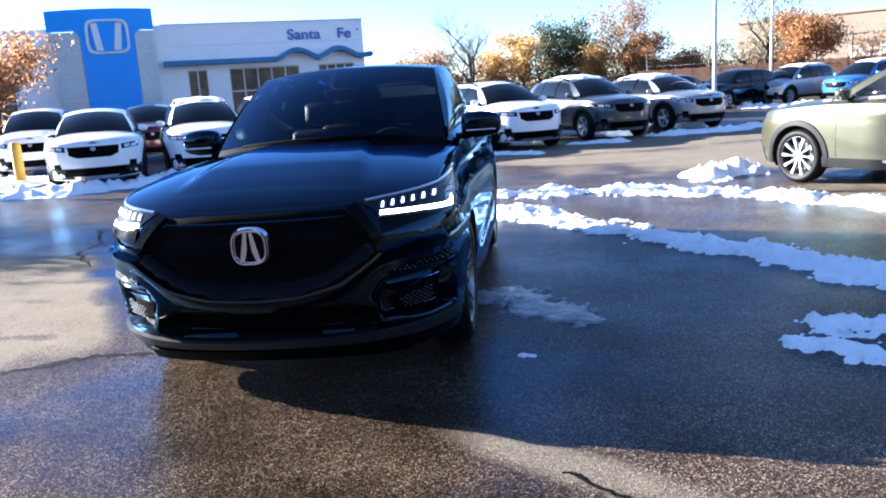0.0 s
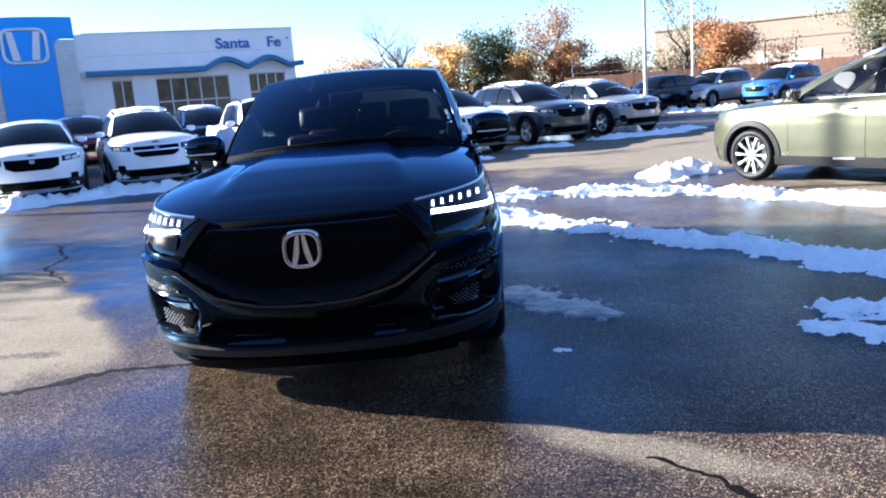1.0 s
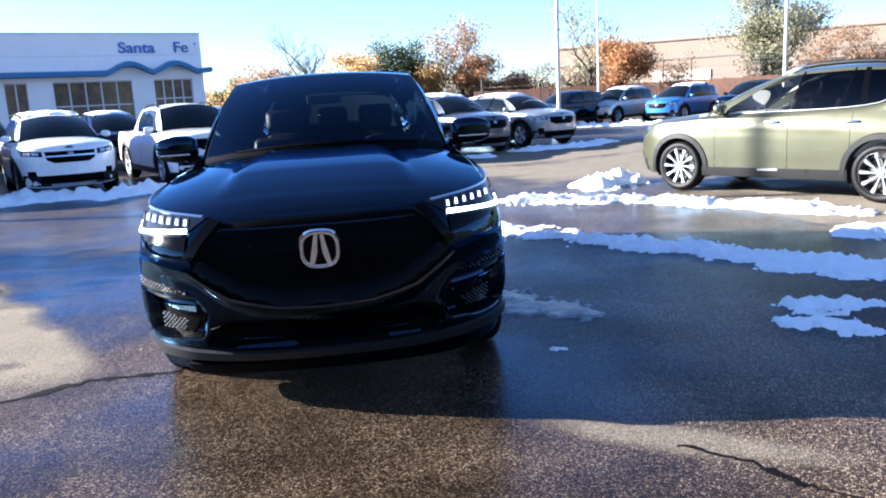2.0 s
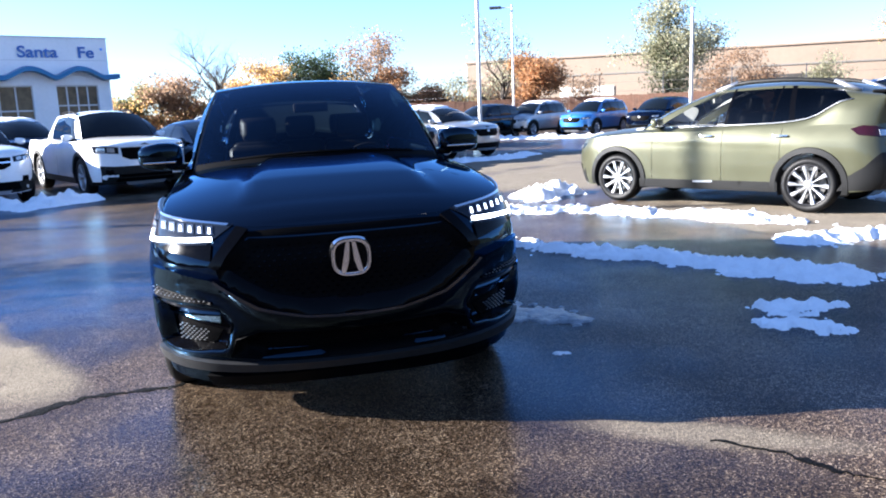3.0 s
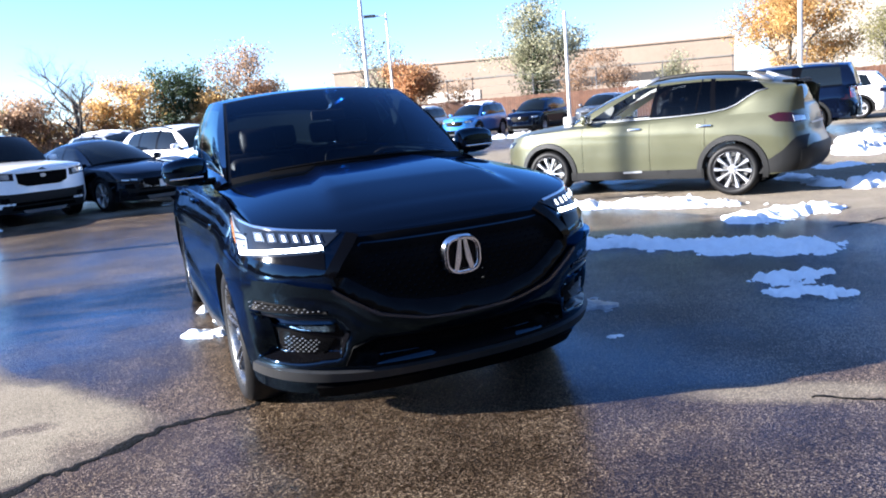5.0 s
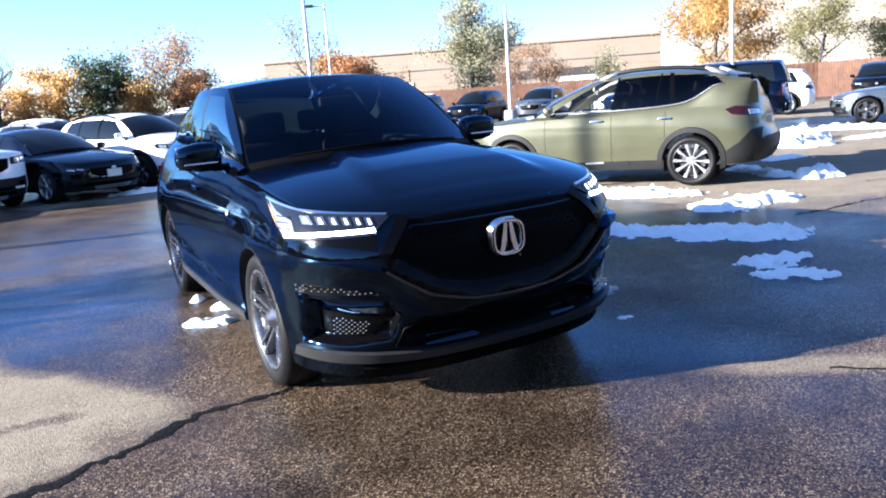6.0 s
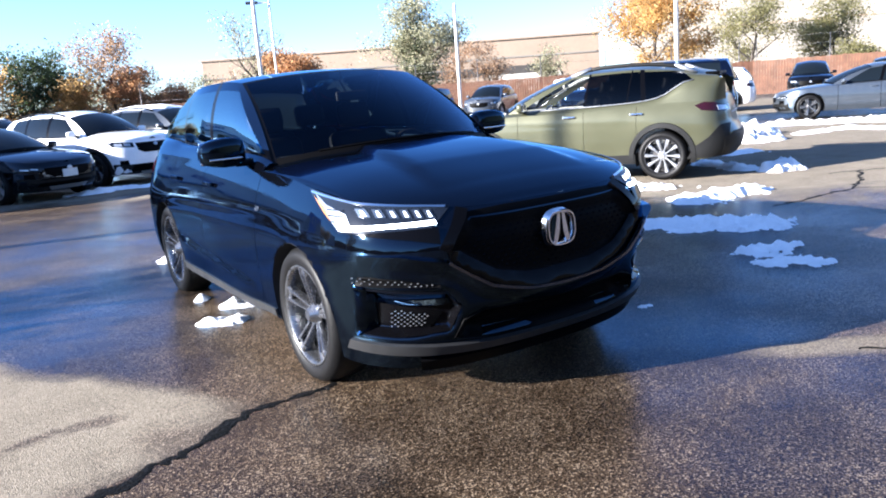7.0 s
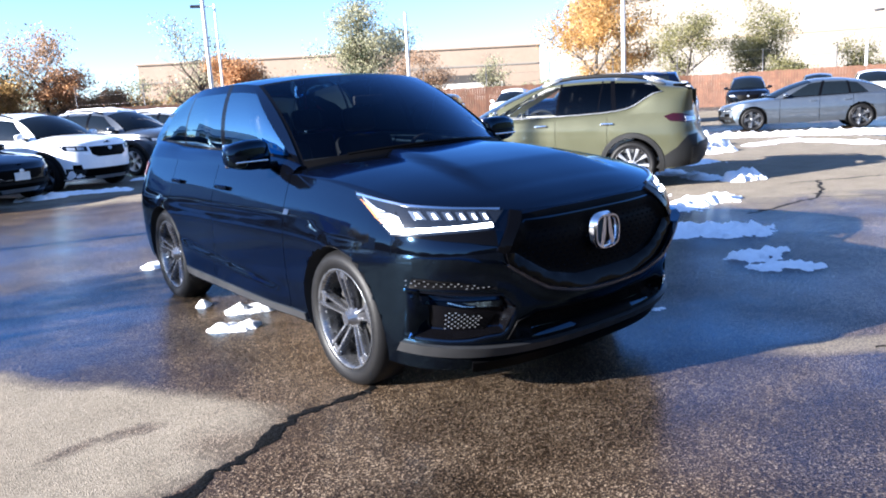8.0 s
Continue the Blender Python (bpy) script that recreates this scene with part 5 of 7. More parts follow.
both("headlamp_reflector", [(None, 1.005, 1.74), (None, 1.055, 1.60), (None, 0.96, 1.755), (None, 0.90, 1.872), (None, 0.918, 1.95), (None, 0.968, 1.90)], LAMP_BOWL, lamps, 0.009, 0.006)
for k in range(3):
    z, d = 0.935 + 0.026 * k, 0.02 * k
    both("lamp_step", [(None, z, 1.92 - d), (None, z, 1.80 - d), (None, z - 0.006, 1.80 - d), (None, z - 0.006, 1.92 - d)], LAMP_DARK, lamps, 0.013, 0.004)
both("side_marker", [(None, 1.040, 1.60), (None, 0.96, 1.755), (None, 0.93, 1.82), (None, 1.0, 1.71)], AMBER, lamps, 0.012, 0.005)
both("light_strip", [(0.615, 0.930, None), (0.615, 0.914, None), (0.80, 0.909, None), (None, 0.893, 1.888), (None, 0.938, 1.845), (None, 0.943, 1.86), (None, 0.916, 1.905), (0.80, 0.924, None)], LED, lamps, 0.012, 0.006)
both("chrome_edge", [(0.535, 0.984, None), (0.62, 0.993, None), (0.75, 1.007, None), (0.85, 1.023, None), (None, 1.063, 1.56), (None, 1.053, 1.56), (0.85, 1.013, None), (0.75, 0.998, None), (0.62, 0.985, None), (0.545, 0.976, None)], CHROME, lamps, 0.012, 0.006)
for k in range(6):
    y = 0.615 + 0.044 * k
    z = 0.940 + 0.0035 * k
    cup = both("led_cup", [(y - 0.008, z, None), (y + 0.024, z, None), (y + 0.022, z + 0.036, None), (y - 0.006, z + 0.036, None)], LAMP_CUP, lamps, 0.010, 0.004)
    both("led_element", [(y + 0.002, z + 0.004, None), (y + 0.014, z + 0.004, None), (y + 0.012, z + 0.027, None), (y + 0.004, z + 0.027, None)], JEWEL, cup, 0.014, 0.007)
both("lamp_blade", [(0.615, 0.900, None), (0.625, 0.830, None), (0.74, 0.855, None), (0.89, 0.882, None), (0.80, 0.894, None)], GLOSS, lamps, 0.012, 0.015)
# bumper: raised bar, side ducts, intake and lip
BAR_TOP = smooth_curve([(0, 0.553), (0.22, 0.563), (0.42, 0.615), (0.62, 0.755), (0.78, 0.79), (1.0, 0.79)])
def bar_lift(q, z):
    y = abs(SUBJECT.on_arc(q, z)[1])
    k = max(0.0, 1 - (float(BAR_TOP(y)) - z) / 0.075)
    return 0.008 + 0.046 * k * k * (3 - 2 * k) * min(1.0, max(0.0, (0.93 - y) / 0.2))


across("bumper_bar", [(0, 0.553), (0.22, 0.563), (0.42, 0.615), (0.62, 0.755), (0.78, 0.79), (0.905, 0.79), (0.91, 0.70), (0.80, 0.685), (0.64, 0.65), (0.45, 0.545), (0, 0.485)], BLACK, subject, bar_lift, 0.06, 0.022)
across("grille_lip", [(0, 0.562), (0.22, 0.572), (0.42, 0.624), (0.60, 0.752), (0.61, 0.745), (0.43, 0.612), (0.22, 0.561), (0, 0.551)], TRIM_GLOSS, grille, 0.058, 0.02, 0.02, "polished black lip under the grille")
vents = both("upper_vent", [(None, 0.69, 2.0), (0.80, 0.68, None), (0.645, 0.645, None), (0.64, 0.63, None), (0.80, 0.64, None), (None, 0.645, 1.99)], PLASTIC, subject, 0.010, 0.02)
ducts = both("side_duct", [(None, 0.63, 1.985), (0.80, 0.615, None), (0.62, 0.60, None), (0.56, 0.53, None), (0.60, 0.41, None), (0.80, 0.39, None), (None, 0.40, 1.975)], GLOSS, subject, 0.004, 0.02)
meshes = both("fog_mesh", [(0.83, 0.54, None), (0.645, 0.495, None), (0.69, 0.42, None), (0.82, 0.425, None)], PLASTIC, ducts, 0.010, 0.012)
both("duct_blade", [(None, 0.64, 1.965), (None, 0.635, 2.03), (None, 0.42, 2.04), (None, 0.39, 1.955)], BLACK, ducts, 0.014, 0.02)
both("duct_shelf", [(0.91, 0.605, None), (0.80, 0.592, None), (0.63, 0.585, None), (0.63, 0.57, None), (0.80, 0.572, None), (0.91, 0.58, None)], BLACK, ducts, 0.05, 0.05)
for sg in (1, -1):
    SUBJECT.grille_bars(meshes[0 if sg > 0 else 1], [(sg * 0.82, 0.53), (sg * 0.66, 0.49), (sg * 0.70, 0.43), (sg * 0.81, 0.432)], SATIN, 0.022, 0.007, 0.016)
    SUBJECT.grille_bars(vents[0 if sg > 0 else 1], [(sg * 0.93, 0.685), (sg * 0.80, 0.672), (sg * 0.66, 0.645), (sg * 0.66, 0.635), (sg * 0.80, 0.648), (sg * 0.93, 0.652)], SATIN, 0.022, 0.007, 0.016)
intake = across("lower_intake", [(0, 0.475), (0.44, 0.50), (0.55, 0.46), (0.58, 0.37), (0.40, 0.345), (0, 0.335)], PLASTIC, subject, 0.006, 0.02)
SUBJECT.grille_bars(intake, [(-0.54, 0.37), (0.54, 0.37), (0.5, 0.47), (-0.5, 0.47)], PLASTIC, 0.045, 0.012, 0.005)
across("chin_lip", [(0, 0.322), (0.40, 0.332), (0.75, 0.356), (0.925, 0.372), (0.925, 0.322), (0.75, 0.306), (0.40, 0.290), (0, 0.282)], SATIN_DARK, subject, 0.022, 0.04, 0.03, "dark grey lower lip")
across("under_tray", [(0, 0.262), (0.45, 0.268), (0.70, 0.262), (0.68, 0.205), (0, 0.20)], PLASTIC, subject, 0.016, 0.03)
for sg in (1, -1):
    patch("tail_lamp", [(-1.92, 1.0), (-2.22, 0.99), (-2.28, 1.10), (-2.02, 1.13), (-1.88, 1.10)], SUBJECT.on_side(sg), RED_BRIGHT, subject, 0.008, 0.02, 0.05)
    patch("sill_trim", [(0.95, 0.285), (-0.95, 0.30), (-0.95, 0.355), (0.95, 0.33)], SUBJECT.on_side(sg), SATIN_DARK, subject, 0.012, 0.03, 0.05)
    patch("fender_badge", [(0.86, 0.93), (0.80, 0.93), (0.79, 0.90), (0.85, 0.90)], SUBJECT.on_side(sg), CHROME, subject, 0.006, 0.01, 0.05)
patch("windscreen_wiper", [(0, 0), (0.62, 0), (0.62, 0.014), (0, 0.014)], lambda a, b: (SUBJECT.cowl_x(-0.55 + a) - 0.03 - b * 0.7, -0.55 + a, 1.232 - 0.06 * ((-0.55 + a) / 0.8) ** 2 + b * 0.6), PLASTIC, subject, 0.01, 0.012, 0.06)
patch("windscreen_wiper", [(0, 0), (0.55, 0), (0.55, 0.014), (0, 0.014)], lambda a, b: (SUBJECT.cowl_x(0.05 + a) - 0.03 - b * 0.7, 0.05 + a, 1.232 - 0.06 * ((0.05 + a) / 0.8) ** 2 + b * 0.6), PLASTIC, subject, 0.01, 0.012, 0.06)

# ---- green estate car ----
WAGON = Car(dict(wb=2.76, front=2.36, rear=-2.40, w=0.93, R=0.352, rim=0.258, cell=0.04, rows=22, crease=0.008, bulge=0.01, arch=0.05, n=2.6, taper=0.85,
                 top=[(2.4, 0.86), (2.1, 0.91), (1.5, 0.97), (0.9, 1.015), (0.0, 1.03), (-0.9, 1.055), (-1.6, 1.10), (-2.5, 1.10)],
                 hood=[(2.4, 0.87), (2.2, 0.96), (1.8, 1.03), (1.4, 1.075), (0.9, 1.11)],
                 nose=[(0.22, -0.12), (0.4, -0.04), (0.6, 0.0), (0.75, -0.02), (0.88, -0.10), (1.0, -0.2)],
                 tail=[(0.3, 0.12), (0.45, 0.02), (0.60, 0.0), (0.8, 0.09), (1.0, 0.13), (1.2, 0.2)],
                 prof=[(0.22, 0.96), (0.36, 0.985), (0.55, 0.995), (0.75, 1.0), (0.90, 0.985), (1.0, 0.955), (1.1, 0.91), (1.2, 0.88)],
                 cowl=(1.02, 0.20, 0.74), cowl_z=1.125, roof_front=(-0.06, 0.10, 0.61), roof_rear=(-1.98, 0.04, 0.52), rear_base=(-2.15, 0.05, 0.62), rear_base_z=1.18,
                 roof=[(0.0, 1.60), (-0.3, 1.64), (-0.9, 1.655), (-1.5, 1.61), (-2.02, 1.50)], rail_drop=0.06, roof_half=[(0.0, 0.61), (-0.6, 0.63), (-2.02, 0.53)],
                 belt=[(1.0, 1.055), (0.6, 1.072), (-0.2, 1.09), (-0.97, 1.12), (-1.3, 1.165), (-1.76, 1.39), (-2.3, 1.41)], belt_half=[(1.02, 0.73), (0.5, 0.80), (-0.6, 0.83), (-1.4, 0.79), (-2.3, 0.68)],
                 columns=[(0.84, -0.10, "A"), (-0.22, -0.29, "G"), (-0.26, -0.32, "P"), (-0.86, -0.92, "G"), (-0.88, -0.94, "P"), (-1.08, -1.04, "G"), (-1.15, -1.10, "P"), (-1.80, -1.62, "G")],
                 doors=(0.80, -0.24, -1.02), glass_rows=(0.05, 0.93)))
WAGON_M = pose(6.12, 9.30, 0, 0, 0, 114.8)


def wagon_wheel(root, cx, sg):
    w = WAGON.rolling(root, cx, sg, BLACK_ALLOY, 48)
    WAGON.spokes(w, 10, ALLOY, 0.0, 0.020, 0.050, 0.05, 0.015)


wagon = WAGON.build("estate_car", WAGON_M, GREEN, "olive-green estate car with dark wheel-arch cladding beside a snow ridge", wheel=wagon_wheel, glass=CLEAR_GLASS, privacy=DARK_GLASS)
WAGON.inner(LEATHER, TAN)
WAGON.mirrors(GREEN, 0.72, 1.15, (0.13, 0.21, 0.15))
WAGON.handles(CHROME, 0.965, (-0.02, -1.02))
WAGON.plain_face(cladding=False, tail=False, hl=(0.50, 0.78, 0.72, 0.84))
WAGON.cladding(CLAD, 0.068, True, 40)
WAGON.rails(CLAD, -0.02, -1.80, 0.055, 0.03, SATIN)
for sg in (1, -1):
    patch("tail_lamp", [(-1.83, 1.045), (-1.92, 0.975), (-2.21, 0.945), (-2.19, 1.03), (-2.08, 1.075), (-1.95, 1.085)], WAGON.on_side(sg), RED_LENS, wagon, 0.008, 0.02, 0.05)
    patch("rear_cladding", [(-1.72, 0.30), (-1.84, 0.48), (-2.02, 0.60), (-2.16, 0.76), (-2.28, 0.78), (-2.28, 0.33)], WAGON.on_side(sg), CLAD, wagon, 0.008, 0.02, 0.05)
    patch("sill_strip", [(-0.12, 0.345), (0.16, 0.335), (0.16, 0.36), (-0.12, 0.37)], WAGON.on_side(sg), SATIN, wagon, 0.018, 0.01, 0.06)
for sg in (1, -1):
    line = [WAGON.belt_point(0.80 - 2.60 * k / 20) for k in range(21)]
    verts, faces = tube([(x, sg * (y + 0.006), z + 0.012) for x, y, z in line], [0.008] * 21, 6)
    mesh("window_trim", verts, faces, SATIN, wagon, "bright trim under the side windows")
for sg in (1, -1):
    lamp = patch("rear_lamp", [(sg * 0.46, 0.955), (sg * 0.82, 0.945), (sg * 0.80, 1.045), (sg * 0.48, 1.03)], WAGON.on_back, RED_LENS, wagon, 0.008, 0.02, 0.06)
    patch("reverse_lens", [(sg * 0.60, 0.965), (sg * 0.80, 0.96), (sg * 0.79, 1.03), (sg * 0.61, 1.02)], WAGON.on_back, CLEAR_LENS, lamp, 0.014, 0.008, 0.06)
patch("rear_bumper_panel", [(-0.80, 0.33), (0.80, 0.33), (0.82, 0.58), (0.62, 0.66), (-0.62, 0.66), (-0.82, 0.58)], WAGON.on_back, CLAD, wagon, 0.012, 0.02, 0.06)
patch("tailgate_trim", [(-0.42, 0.905), (0.42, 0.905), (0.42, 0.93), (-0.42, 0.93)], WAGON.on_back, SATIN, wagon, 0.012, 0.01, 0.06)
part("tailgate_spoiler", box(-2.03, 0, 1.482, 0.20, 1.0, 0.04, 0.018, None), PLASTIC, wagon)

# ---- other parked cars ----
SEDAN = dict(wb=2.83, front=2.33, rear=-2.55, w=0.93, R=0.34, rim=0.245, n=2.5, taper=0.95, taper_rear=0.7, cell=0.05, rows=14,
             nose=[(0.2, -0.12), (0.4, 0.0), (0.6, 0.0), (0.72, -0.06), (0.85, -0.2)], tail=[(0.3, 0.12), (0.5, 0.0), (0.75, 0.02), (1.0, 0.10)],
             prof=[(0.2, 0.95), (0.4, 0.99), (0.6, 1.0), (0.8, 0.975), (0.95, 0.93)],
             top=[(2.4, 0.68), (2.0, 0.76), (1.4, 0.84), (0.8, 0.88), (-1.0, 0.93), (-2.6, 0.95)], hood=[(2.4, 0.69), (2.1, 0.79), (1.6, 0.89), (0.9, 0.96)],
             sill=[(-2.6, 0.32), (0, 0.22), (2.4, 0.2)], cowl=(0.82, 0.2, 0.72), cowl_z=0.98, roof_front=(-0.15, 0.1, 0.56), roof_rear=(-1.35, 0.05, 0.52), rear_base=(-2.05, 0.08, 0.62), rear_base_z=1.06,
             roof=[(0, 1.38), (-0.5, 1.44), (-0.9, 1.43), (-1.35, 1.36)], roof_half=[(0, 0.56), (-1.35, 0.52)],
             belt=[(0.9, 0.92), (-0.5, 0.95), (-1.6, 0.99), (-2.1, 1.02)], belt_half=[(0.9, 0.72), (0.3, 0.79), (-1.0, 0.80), (-2.1, 0.64)],
             columns=[(0.55, -0.16, "A"), (-0.30, -0.42, "G"), (-0.38, -0.49, "P"), (-1.10, -1.05, "G"), (-1.16, -1.10, "P"), (-1.60, -1.30, "G")], doors=(0.70, -0.34, -1.20), bulge=0.012)
PICKUP = dict(wb=3.18, front=2.55, rear=-2.78, w=0.99, R=0.385, cell=0.07, rows=13, n=2.9, taper=0.8,
              nose=[(0.25, -0.1), (0.45, 0.0), (1.0, 0.0), (1.08, -0.06), (1.15, -0.14)], top=[(2.6, 0.99), (2.0, 1.05), (1.2, 1.08), (-2.9, 1.12)], hood=[(2.6, 1.01), (2.45, 1.08), (1.9, 1.13), (1.2, 1.16)],
              prof=[(0.25, 0.95), (0.5, 1.0), (0.9, 1.0), (1.05, 0.97), (1.2, 0.93)], sill=[(-2.9, 0.45), (0, 0.34), (2.7, 0.3)],
              cowl=(1.12, 0.16, 0.76), cowl_z=1.15, roof_front=(0.56, 0.08, 0.62), roof_rear=(-0.98, 0.02, 0.62), rear_base=(-1.22, 0.02, 0.74), rear_base_z=1.15,
              roof=[(0.56, 1.67), (-0.1, 1.72), (-0.98, 1.69)], roof_half=[(0.56, 0.62), (-0.98, 0.62)], belt=[(1.1, 1.10), (-1.3, 1.14)], belt_half=[(1.1, 0.76), (0.7, 0.84), (-1.3, 0.82)],
              columns=[(0.94, 0.44, "A"), (0.02, 0.0, "G"), (-0.07, -0.09, "P"), (-0.82, -0.78, "G")], doors=(0.98, -0.02, -0.98))
BIG = dict(wb=3.07, front=2.65, rear=-2.70, w=1.02, R=0.41, cell=0.06, rows=14, n=2.9, taper=0.8,
           nose=[(0.25, -0.1), (0.45, 0.0), (1.05, 0.0), (1.15, -0.08), (1.25, -0.2)], top=[(2.7, 1.08), (2.0, 1.15), (1.2, 1.18), (-2.8, 1.22)], hood=[(2.7, 1.10), (2.5, 1.18), (1.9, 1.24), (1.2, 1.27)],
           prof=[(0.25, 0.95), (0.5, 1.0), (0.95, 1.0), (1.1, 0.97), (1.25, 0.93)], sill=[(-2.8, 0.45), (0, 0.36), (2.7, 0.3)],
           cowl=(1.15, 0.16, 0.78), cowl_z=1.26, roof_front=(0.5, 0.08, 0.66), roof_rear=(-2.40, 0.03, 0.66), rear_base=(-2.62, 0.04, 0.78), rear_base_z=1.24,
           roof=[(0.5, 1.80), (-0.4, 1.89), (-1.6, 1.89), (-2.4, 1.86)], roof_half=[(0.5, 0.66), (-2.4, 0.66)], belt=[(1.1, 1.20), (-2.7, 1.27)], belt_half=[(1.1, 0.78), (0.7, 0.88), (-2.7, 0.82)],
           columns=[(0.95, 0.38, "A"), (-0.06, -0.1, "G"), (-0.17, -0.2, "P"), (-1.05, -1.05, "G"), (-1.22, -1.32, "P"), (-2.30, -2.22, "G")], doors=(1.0, -0.1, -1.1))
BOXY = dict(roof=[(0.3, 1.60), (-0.3, 1.68), (-1.2, 1.69), (-1.9, 1.66)], roof_rear=(-1.9, 0.04, 0.58), roof_half=[(0.3, 0.57), (-0.6, 0.62), (-1.9, 0.58)], rear_base=(-2.16, 0.05, 0.72),
            columns=[(0.80, 0.19, "A"), (-0.16, -0.18, "G"), (-0.25, -0.26, "P"), (-0.98, -0.98, "G"), (-1.08, -1.07, "P"), (-1.92, -1.80, "G")])
LOW = dict(roof=[(0.28, 1.50), (-0.3, 1.57), (-0.9, 1.575), (-1.78, 1.48)], cowl_z=1.09, top=[(-2.4, 1.02), (-1.2, 1.01), (0.0, 0.99), (1.0, 0.98), (1.6, 0.96), (2.0, 0.93), (2.3, 0.89)],
           hood=[(2.3, 0.90), (2.15, 0.97), (1.8, 1.03), (1.4, 1.08), (1.0, 1.11)], belt=[(0.95, 1.03), (0.0, 1.04), (-1.0, 1.06), (-2.2, 1.10)])


def parked(name, spec, x, y, turn, skin, label, group, wheel=None, trim=None, rails=False, from_front=True, snowy=0, **face):
    c = Car(spec)
    a = radians(turn)
    if from_front:
        x, y = x - c.ax * math.cos(a), y - c.ax * math.sin(a)
    m = pose(x, y, 0, 0, 0, turn)
    c.build(name, m, skin, label, group, wheel=c.dark_wheel if wheel else None, trim=trim)
    c.mirrors(skin, c.s["cowl"][0] - 0.25, c.s["cowl_z"] + 0.02)
    c.handles(skin, c.s["belt"][1][1] - 0.13)
    c.plain_face(**face)
    if rails:
        c.rails(PLASTIC, c.s["roof_front"][0] - 0.15, c.s["roof_rear"][0] + 0.15, 0.04, 0.018)
    if snowy:
        c.roof_snow(m, snowy)
    return c


ROW, BACK = -69.6, -149.5
NEAR, FAR = "cars parked in the near row", "cars parked in the far row"
HI = (0.48, 0.80, 0.78, 0.92)
parked("suv", LOW, -6.92, 15.7, ROW, WHITE, "white compact SUV with dark cladding behind a snow ridge", NEAR)
parked("suv", {}, -4.97, 16.83, ROW, WHITE, "white compact SUV with snow lying on its roof", NEAR, snowy=3, hl=HI, bar=CHROME, rails=True)
parked("pickup_truck", PICKUP, -2.3, 17.5, ROW, WHITE, "white double-cab pickup with a black grille", NEAR, hl=(0.50, 0.88, 0.82, 0.99), low=0.62, rails=True)
parked("sedan", SEDAN, -0.1, 17.6, ROW, CHARCOAL, "black sedan with a white front plate", NEAR, plate=True, cladding=False, hl=(0.5, 0.8, 0.56, 0.66))
parked("suv", {}, 2.0, 18.8, ROW, WHITE, "white compact SUV with black wheels", NEAR, wheel=1, hl=HI, rails=True)
parked("suv", {}, 4.6, 20.6, ROW, GREY, "dark grey SUV with snow lying on its roof", NEAR, snowy=5, hl=HI, rails=True)
parked("suv", LOW, 7.2, 22.3, ROW, SILVER, "silver compact SUV at the end of the row", NEAR, snowy=6)
parked("suv", BOXY, -10.1, 19.5, ROW, WHITE, "white SUV parked behind the near row", FAR)
parked("suv", {}, -8.2, 22.4, ROW, MAROON, "dark maroon SUV parked behind the near row", FAR)
parked("suv", {}, -5.0, 24.0, ROW, CHARCOAL, "black SUV with snow on its roof behind the near row", FAR, snowy=8)
parked("suv", {}, -2.2, 24.6, ROW, NAVY, "dark blue SUV with snow on its roof behind the near row", FAR, snowy=9)
parked("suv", {}, 1.2, 25.2, ROW, SILVER, "silver SUV parked behind the near row", FAR, snowy=10)
parked("suv", {}, 8.8, 28.0, ROW, WHITE, "white SUV parked behind the near row", FAR)
parked("suv", BOXY, 15.1, 35.2, BACK, SILVER, "silver SUV with snow lying on its roof", FAR, snowy=11)
parked("suv", BOXY, 17.2, 32.8, BACK, BLUE, "blue SUV with snow lying on its roof", FAR, snowy=12)
parked("suv", BOXY, 19.6, 30.8, BACK, NAVY, "dark SUV parked in front of a wooden fence", FAR)
parked("suv", {}, 21.8, 28.4, BACK, GREY, "grey SUV parked in front of a wooden fence", FAR)
parked("suv", {}, 24.6, 26.0, BACK, WHITE, "white SUV parked in front of a wooden fence", FAR, snowy=13)
big = parked("suv", BIG, 16.6, 15.62, 118, NAVY, "large dark blue SUV with roof rails", FAR, from_front=False)
big.rails(SATIN, 0.2, -2.2, 0.06, 0.02)
for sg in (1, -1):
    patch("upper_tail_lamp", [(-2.66, 0.92), (-2.50, 0.92), (-2.46, 1.20), (-2.60, 1.20)], big.on_side(sg), RED_BRIGHT, big.root, 0.01, 0.02, 0.06)
parked("suv", {}, 23.2, 18.1, 118, WHITE, "white SUV parked beside a large dark SUV", FAR, from_front=False)
parked("suv", BOXY, 30.6, 17.0, 205, CHARCOAL, "dark SUV parked facing the lot near a fence", FAR)
parked("suv", {}, 37.3, 16.4, 200, GREY, "dark grey SUV parked near a fence", FAR)
parked("suv", {}, 34.2, 12.9, 200, WHITE, "white SUV parked near a fence", FAR, from_front=False)
parked("suv", {}, 11.9, 34.0, BACK, CHARCOAL, "dark SUV parked at the back of the lot", FAR)
parked("suv", LOW, 10.0, 38.4, BACK, GREY, "dark grey car parked at the back of the lot", FAR)
parked("sedan", SEDAN, 19.75, 10.5, 118, GREY_LIGHT, "grey sedan with dark wheels by a strip of snow", FAR, wheel=1, from_front=False, cladding=False, hl=(0.5, 0.8, 0.56, 0.66))
# ---- dealership ----
WALL = material("white_wall_panel", (0.88, 0.88, 0.88), 0.5, vary=0.05, scale=0.8)
SIGN_BLUE = material("blue_sign_panel", (0.002, 0.31, 0.88), 0.35, vary=0.06, scale=0.6)
TRIM_BLUE = material("blue_canopy_metal", (0.015, 0.17, 0.36), 0.4, vary=0.08, scale=1.0)
LETTER_BLUE = material("blue_letter_face", (0.05, 0.16, 0.46), 0.4, vary=0.05)
